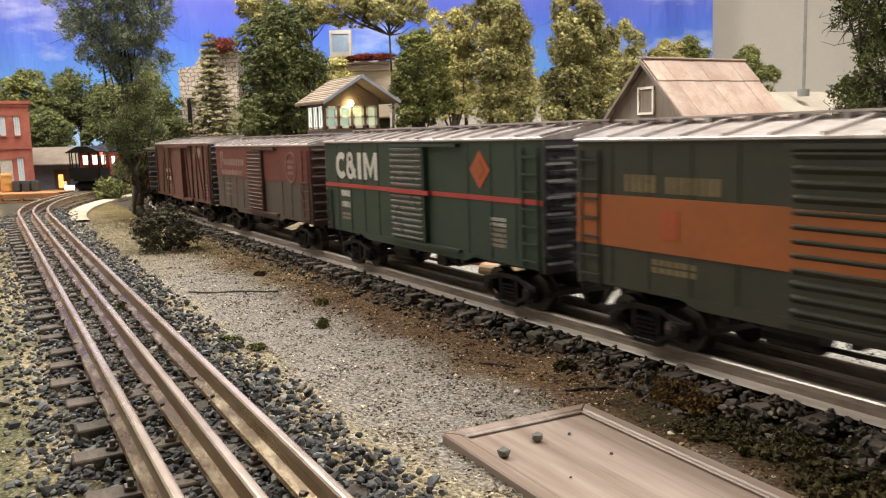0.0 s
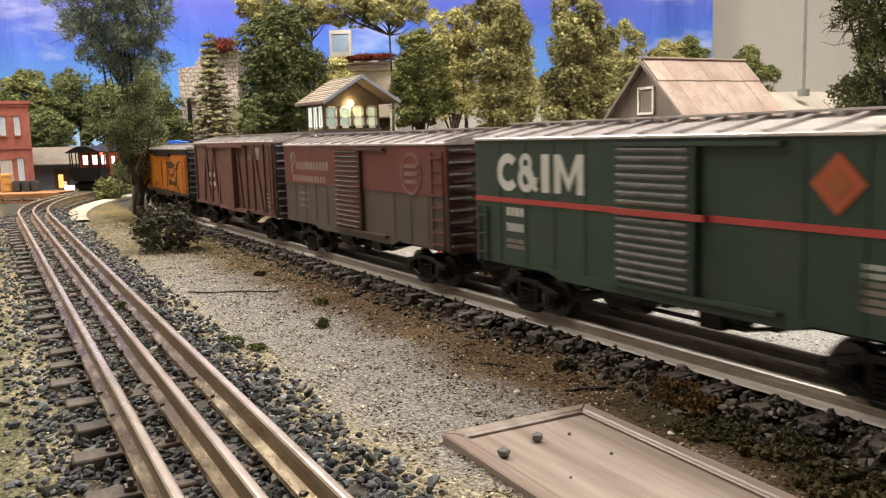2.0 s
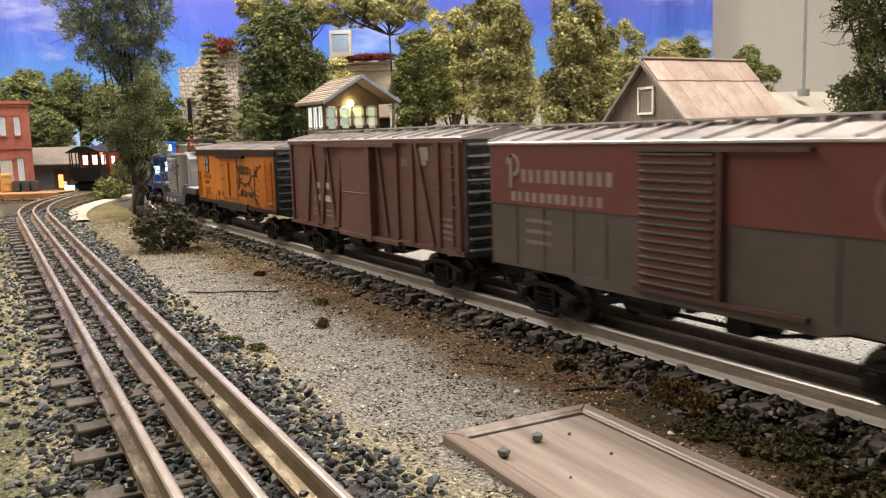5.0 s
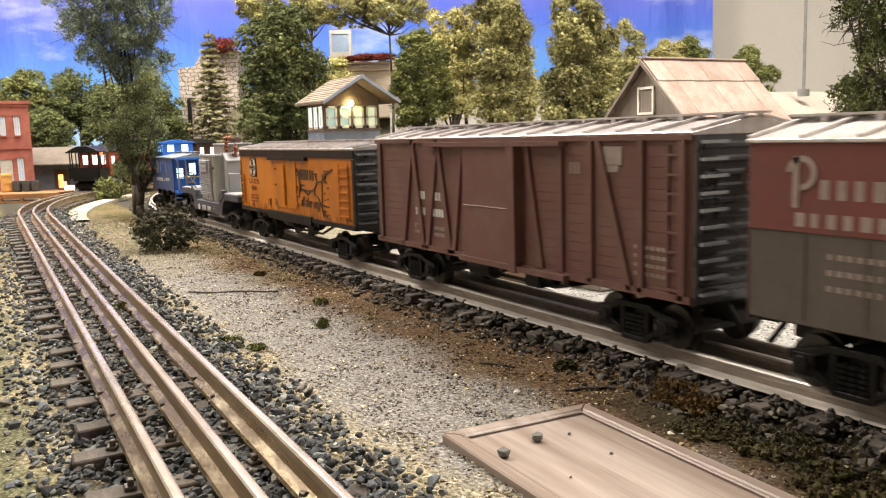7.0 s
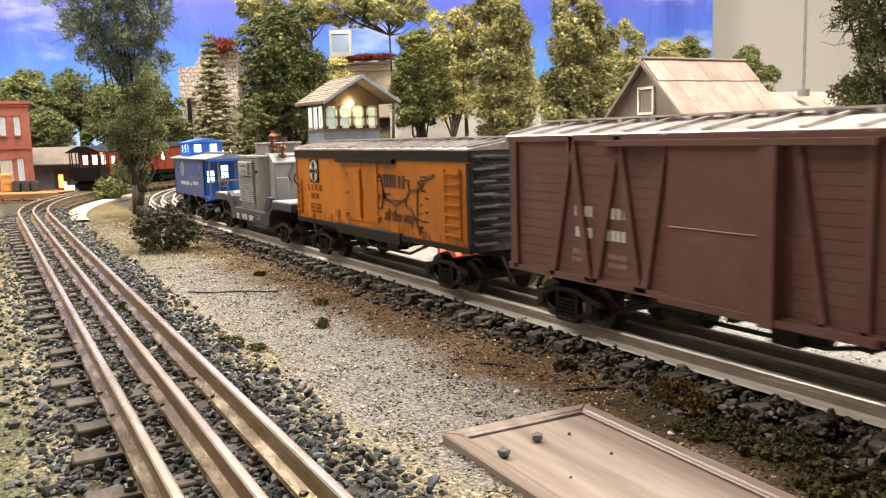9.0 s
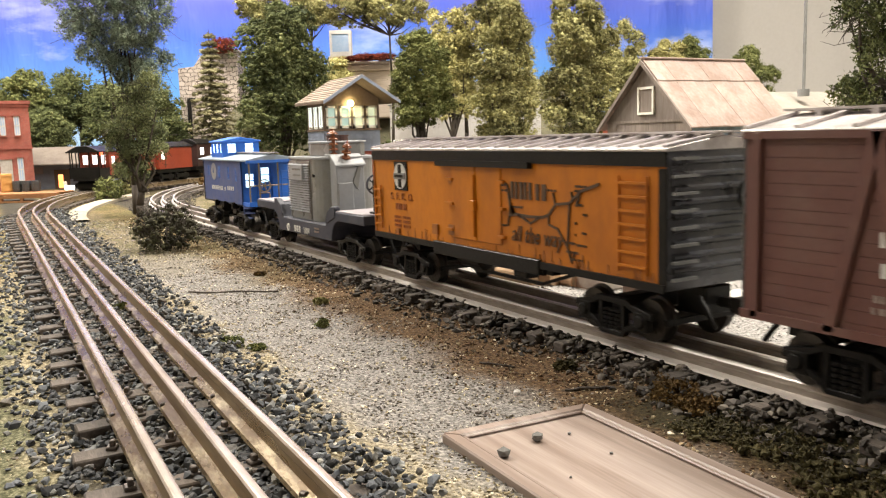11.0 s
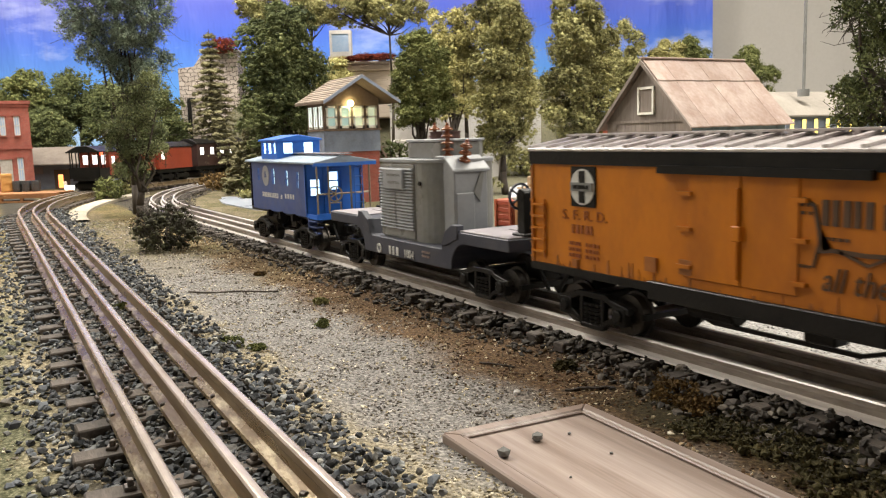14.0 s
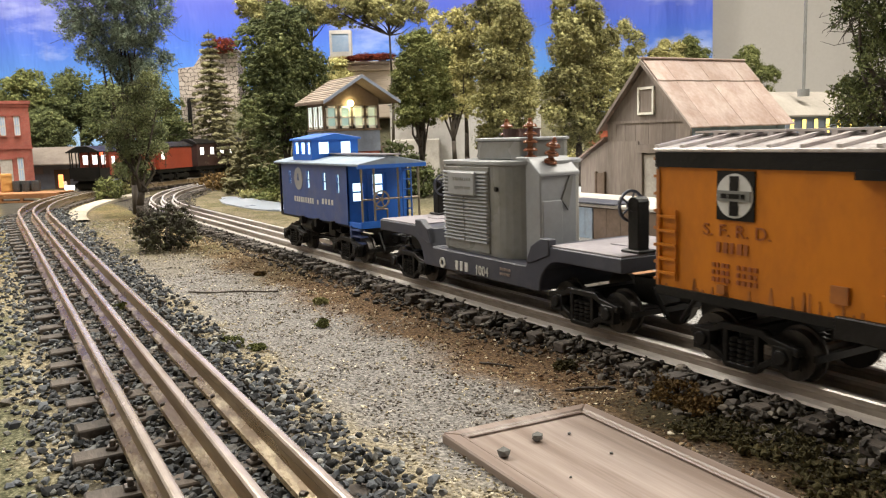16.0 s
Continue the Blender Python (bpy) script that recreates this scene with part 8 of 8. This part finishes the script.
    # pale path edge on the inside of the curve, and the painted pond
    prof = [(-0.012, -0.0150), (-0.012, -0.0138), (-0.008, -0.0128), (0.010, -0.0128), (0.014, -0.0140), (0.014, -0.0180), (-0.012, -0.0180)]
    v, f = sweep(near_path, -1.78, -1.16, 0.02, 0.050, prof)
    cloud_mesh("path_edge", v, f, M_PATH, None, "structure", "pale beige roadbed edge along the curve", "path")
    bm = bmesh.new()
    rnd = random.Random(3)
    plan = []
    for i in range(28):
        a = 2 * math.pi * i / 28
        k = 1 + 0.12 * math.sin(3 * a) + 0.06 * rnd.uniform(-1, 1)
        plan.append((-1.26 + 0.21 * k * math.cos(a), 0.405 + 0.035 * k * math.sin(a)))
    prism(bm, plan, -0.0160, -0.0112, "z")
    tagged(part("water", finish(bm), M_WATER), "pale bluish painted pond behind the main line", "pond", "", "structure")
    fence = thing("fence", "thin grey wooden fence by the pond", "fence", pose(-1.20, 0.475, -0.0128))
    for i in range(5):
        quick("post", M_CLAP, fence, [(-0.10 + 0.05 * i, -0.097 + 0.05 * i, -0.0015, 0.0015, 0, 0.040)])
    for z in (0.018, 0.034):
        quick("rail", M_CLAP, fence, [(-0.10, 0.103, -0.0025, -0.0015, z, z + 0.002)])


def build_hatch():
    """A weathered wooden tray lying in the gravel."""
    tr = thing("wooden_tray", "weathered pinkish wooden tray with a raised mitred rim", "tray", pose(-0.2268, 0.1284, -0.0125, 0, 0, -3.0))
    L, W, k, t = 0.225, 0.0570, 0.0046, 0.0042
    quick("bottom", M_PANEL, tr, [(k - 0.001, L - k, k - 0.001, W - k, -0.003, t - 0.0014)])
    for prof in ([(0, 0), (k, k), (k, W - k), (0, W)], [(0, 0), (L, 0), (L - k, k), (k, k)], [(0, W), (k, W - k), (L - k, W - k), (L, W)], [(L, 0), (L, W), (L - k, W - k), (L - k, k)]):
        bm = bmesh.new()
        prism(bm, prof, -0.003, t, "z")
        part("rim", finish(bm, 0.0005), M_PANEL, tr)
    quick("bead", M_PANEL, tr, [(k, k + 0.0014, k, W - k, t - 0.0014, t - 0.0004), (k, L - k, k, k + 0.0014, t - 0.0014, t - 0.0004), (k, L - k, W - k - 0.0014, W - k, t - 0.0014, t - 0.0004)], bevel=0.0003)
    for j, (x, y, r) in enumerate(((-0.2065, 0.1515, 0.0021), (-0.2015, 0.1353, 0.0023), (-0.185, 0.163, 0.0006), (-0.178, 0.142, 0.0005), (-0.205, 0.163, 0.0007))):
        rnd = random.Random(j)
        bm = bmesh.new()
        bmesh.ops.create_icosphere(bm, subdivisions=1, radius=r)
        for v in bm.verts:
            v.co *= rnd.uniform(0.8, 1.15)
            v.co.z *= 0.8
        ob = part("stone", bm, M_BALLAST, None)
        ob.matrix_world = pose(x, y, -0.0125 + t - 0.0014 + r * 0.7, 0, 0, 40 * j)
        tagged(ob, "dark ballast stone lying on the wooden tray", "stone", "stones on the tray")
    for j, (x0, y0, x1, y1, r, m_, lab) in enumerate(((-0.560, 0.128, -0.520, 0.176, 0.0007, M_BARK, "thin dark twig across the gravel"), (-0.250, 0.197, -0.240, 0.213, 0.0006, M_BARK, "thin dark twig on the ground"), (-0.300, 0.190, -0.287, 0.199, 0.0005, M_BARK, "thin dark twig on the ground"))):
        bm = bmesh.new()
        a, b = Vector((x0, y0, ground_height(x0, y0) + 0.0006)), Vector((x1, y1, ground_height(x1, y1) + 0.0006))
        for i in range(6):
            p, q = a.lerp(b, i / 6), a.lerp(b, (i + 1) / 6)
            p.x += 0.0008 * math.sin(i * 2.1)
            q.x += 0.0008 * math.sin((i + 1) * 2.1)
            p.z, q.z = ground_height(p.x, p.y) + 0.0005, ground_height(q.x, q.y) + 0.0005
            rod(bm, p, q, r, 6)
        tagged(part("twig", finish(bm), m_, None), lab, "twig")
    bm = bmesh.new()
    bmesh.ops.create_icosphere(bm, subdivisions=1, radius=0.0016)
    ob = part("white_chip", bm, M_WHITEBOARD, None)
    ob.matrix_world = pose(-0.258, 0.180, ground_height(-0.258, 0.180) + 0.0005)
    tagged(ob, "small white chip on the gravel", "stone")


# ---- the standing passenger train ----
def build_passenger_train():
    def place(d0, d1):
        (a, _), (b, _) = near_path(d0), near_path(d1)
        p = (a + b) / 2
        return pose(p.x, p.y, NEAR_Z, 0, 0, math.degrees(math.atan2(a.y - b.y, a.x - b.x)))
    specs = (("observation_car", "bright red passenger car with a black open rear platform", -1.640, -1.89, M_COACHRED, 0.080, True), ("passenger_car", "bright red passenger car with lit windows", -1.91, -2.040, M_COACHRED, 0.083, False), ("passenger_car", "dark maroon passenger car with lit windows", -2.066, -2.30, M_COACHDARK, 0.088, False))
    for name, label, d0, d1, mat_, top, platform in specs:
        L = d0 - d1
        car = thing(name, label, "passenger car", place(d0, d1), "standing passenger train")
        h = L / 2
        e = h - 0.040 if platform else h
        z0 = 0.026
        bm = bmesh.new()
        box(bm, -h, e, -0.028, 0.028, z0, top - 0.010)
        part("body", finish(bm, 0.0008), mat_, car)
        bm = bmesh.new()
        prism(bm, [(-0.031, top - 0.012), (-0.031, top - 0.010), (-0.016, top - 0.003), (-0.008, top), (0.008, top), (0.016, top - 0.003), (0.031, top - 0.010), (0.031, top - 0.012)], -h - 0.003, h + 0.003, "x")
        part("roof", finish(bm, 0.0006), M_BLACK, car, "black clerestory roof")
        n = 5 if mat_ is M_COACHDARK else 3
        for i in range(n):
            x = e - 0.016 - 0.034 * i
            for s in (-1, 1):
                if i and mat_ is M_COACHRED:
                    continue
                ya, yb = sorted((s * 0.0278, s * 0.0286))
                quick("window", M_WHITEGLOW, car, [(x - 0.0055, x + 0.0055, ya, yb, top - 0.036, top - 0.020)], label="lit window")
        quick("underframe", M_BLACK, car, [(-h, h, -0.022, 0.022, z0 - 0.008, z0)])
        for s in (-1, 1):
            bm = bmesh.new()
            x = s * (h - 0.035)
            for dx in (-0.017, 0.017):
                rod(bm, (x + dx, -0.020, 0.0088), (x + dx, 0.020, 0.0088), 0.0088, 18)
            box(bm, x - 0.024, x + 0.024, -0.0245, -0.0205, 0.006, 0.014)
            box(bm, x - 0.024, x + 0.024, 0.0205, 0.0245, 0.006, 0.014)
            part("truck", finish(bm), M_BLACK, car)
        if platform:
            bm = bmesh.new()
            for y in (-0.026, -0.009, 0.009, 0.026):
                rod(bm, (h - 0.002, y, z0), (h - 0.002, y, top - 0.011), 0.0012, 8)
            for y in (-0.027, 0.026):
                for xx in (e + 0.014, e + 0.028):
                    rod(bm, (xx, y, z0), (xx, y, top - 0.011), 0.0010, 8)
            part("platform_post", finish(bm), M_BLACK, car)
            quick("platform_wall", M_BLACK, car, [(h - 0.003, h, -0.028, 0.028, z0 - 0.004, z0 + 0.016), (e, h, -0.028, -0.026, z0 - 0.004, z0 + 0.014), (e, h, 0.026, 0.028, z0 - 0.004, z0 + 0.014)])
            for y in (-0.016, 0.002, 0.017):
                quick("platform_light", M_WHITEGLOW, car, [(e + 0.0005, e + 0.0015, y - 0.0045, y + 0.0045, z0 + 0.020, z0 + 0.037)], bevel=0.0004, label="lit pane")
            quick("marker_light", M_REDGLOW, car, [(h - 0.010, h - 0.004, 0.0285, 0.0315, top - 0.017, top - 0.012)], label="red marker light")
        else:
            bm = bmesh.new()
            for s in (-1, 1):
                rod(bm, (s * h, 0, z0 - 0.004), (s * (h + 0.010), 0, z0 - 0.004), 0.002, 8)
            part("coupler", finish(bm), M_BLACK, car)


build_barn()
build_tower()
build_brick_building()
build_back_buildings()
build_passenger_train()
build_hatch()
build_yard()
build_trees()


# distance run by the train, every half second
RUN = [0.0002, 0.0505, 0.1005, 0.1504, 0.2005, 0.2513, 0.3025, 0.3538, 0.4045, 0.4532, 0.4991, 0.5421, 0.5823, 0.6202, 0.6567, 0.6925, 0.7286, 0.7650, 0.8017, 0.8382, 0.8740, 0.9082, 0.9403, 0.9702, 0.9984, 1.0263, 1.0544, 1.0822, 1.1085, 1.1327, 1.1544, 1.1733, 1.1891]


def motions():
    times = [0.5 * i for i in range(len(RUN))]
    for car, c in TRAIN:
        rows = []
        for t, s in zip(times, RUN):
            (a, _), (b, _) = main_path(c + s - 0.08), main_path(c + s + 0.08)
            p = (a + b) / 2
            rows.append((t, pose(p.x, p.y, 0, 0, 0, math.degrees(math.atan2(b.y - a.y, b.x - a.x)))))
        walk(car, rows)
        if car is TRAIN[5][0]:
            walk(LOAD, rows)
    for ws, x in wheelsets:
        rows = []
        for i in range(161):
            t = 0.1 * i
            turn = math.degrees(float(np.interp(t, times, RUN)) / WHEEL_R)
            rows.append((t, pose(x, 0, WHEEL_R, 0, turn, 0)))
        walk(ws, rows)


motions()
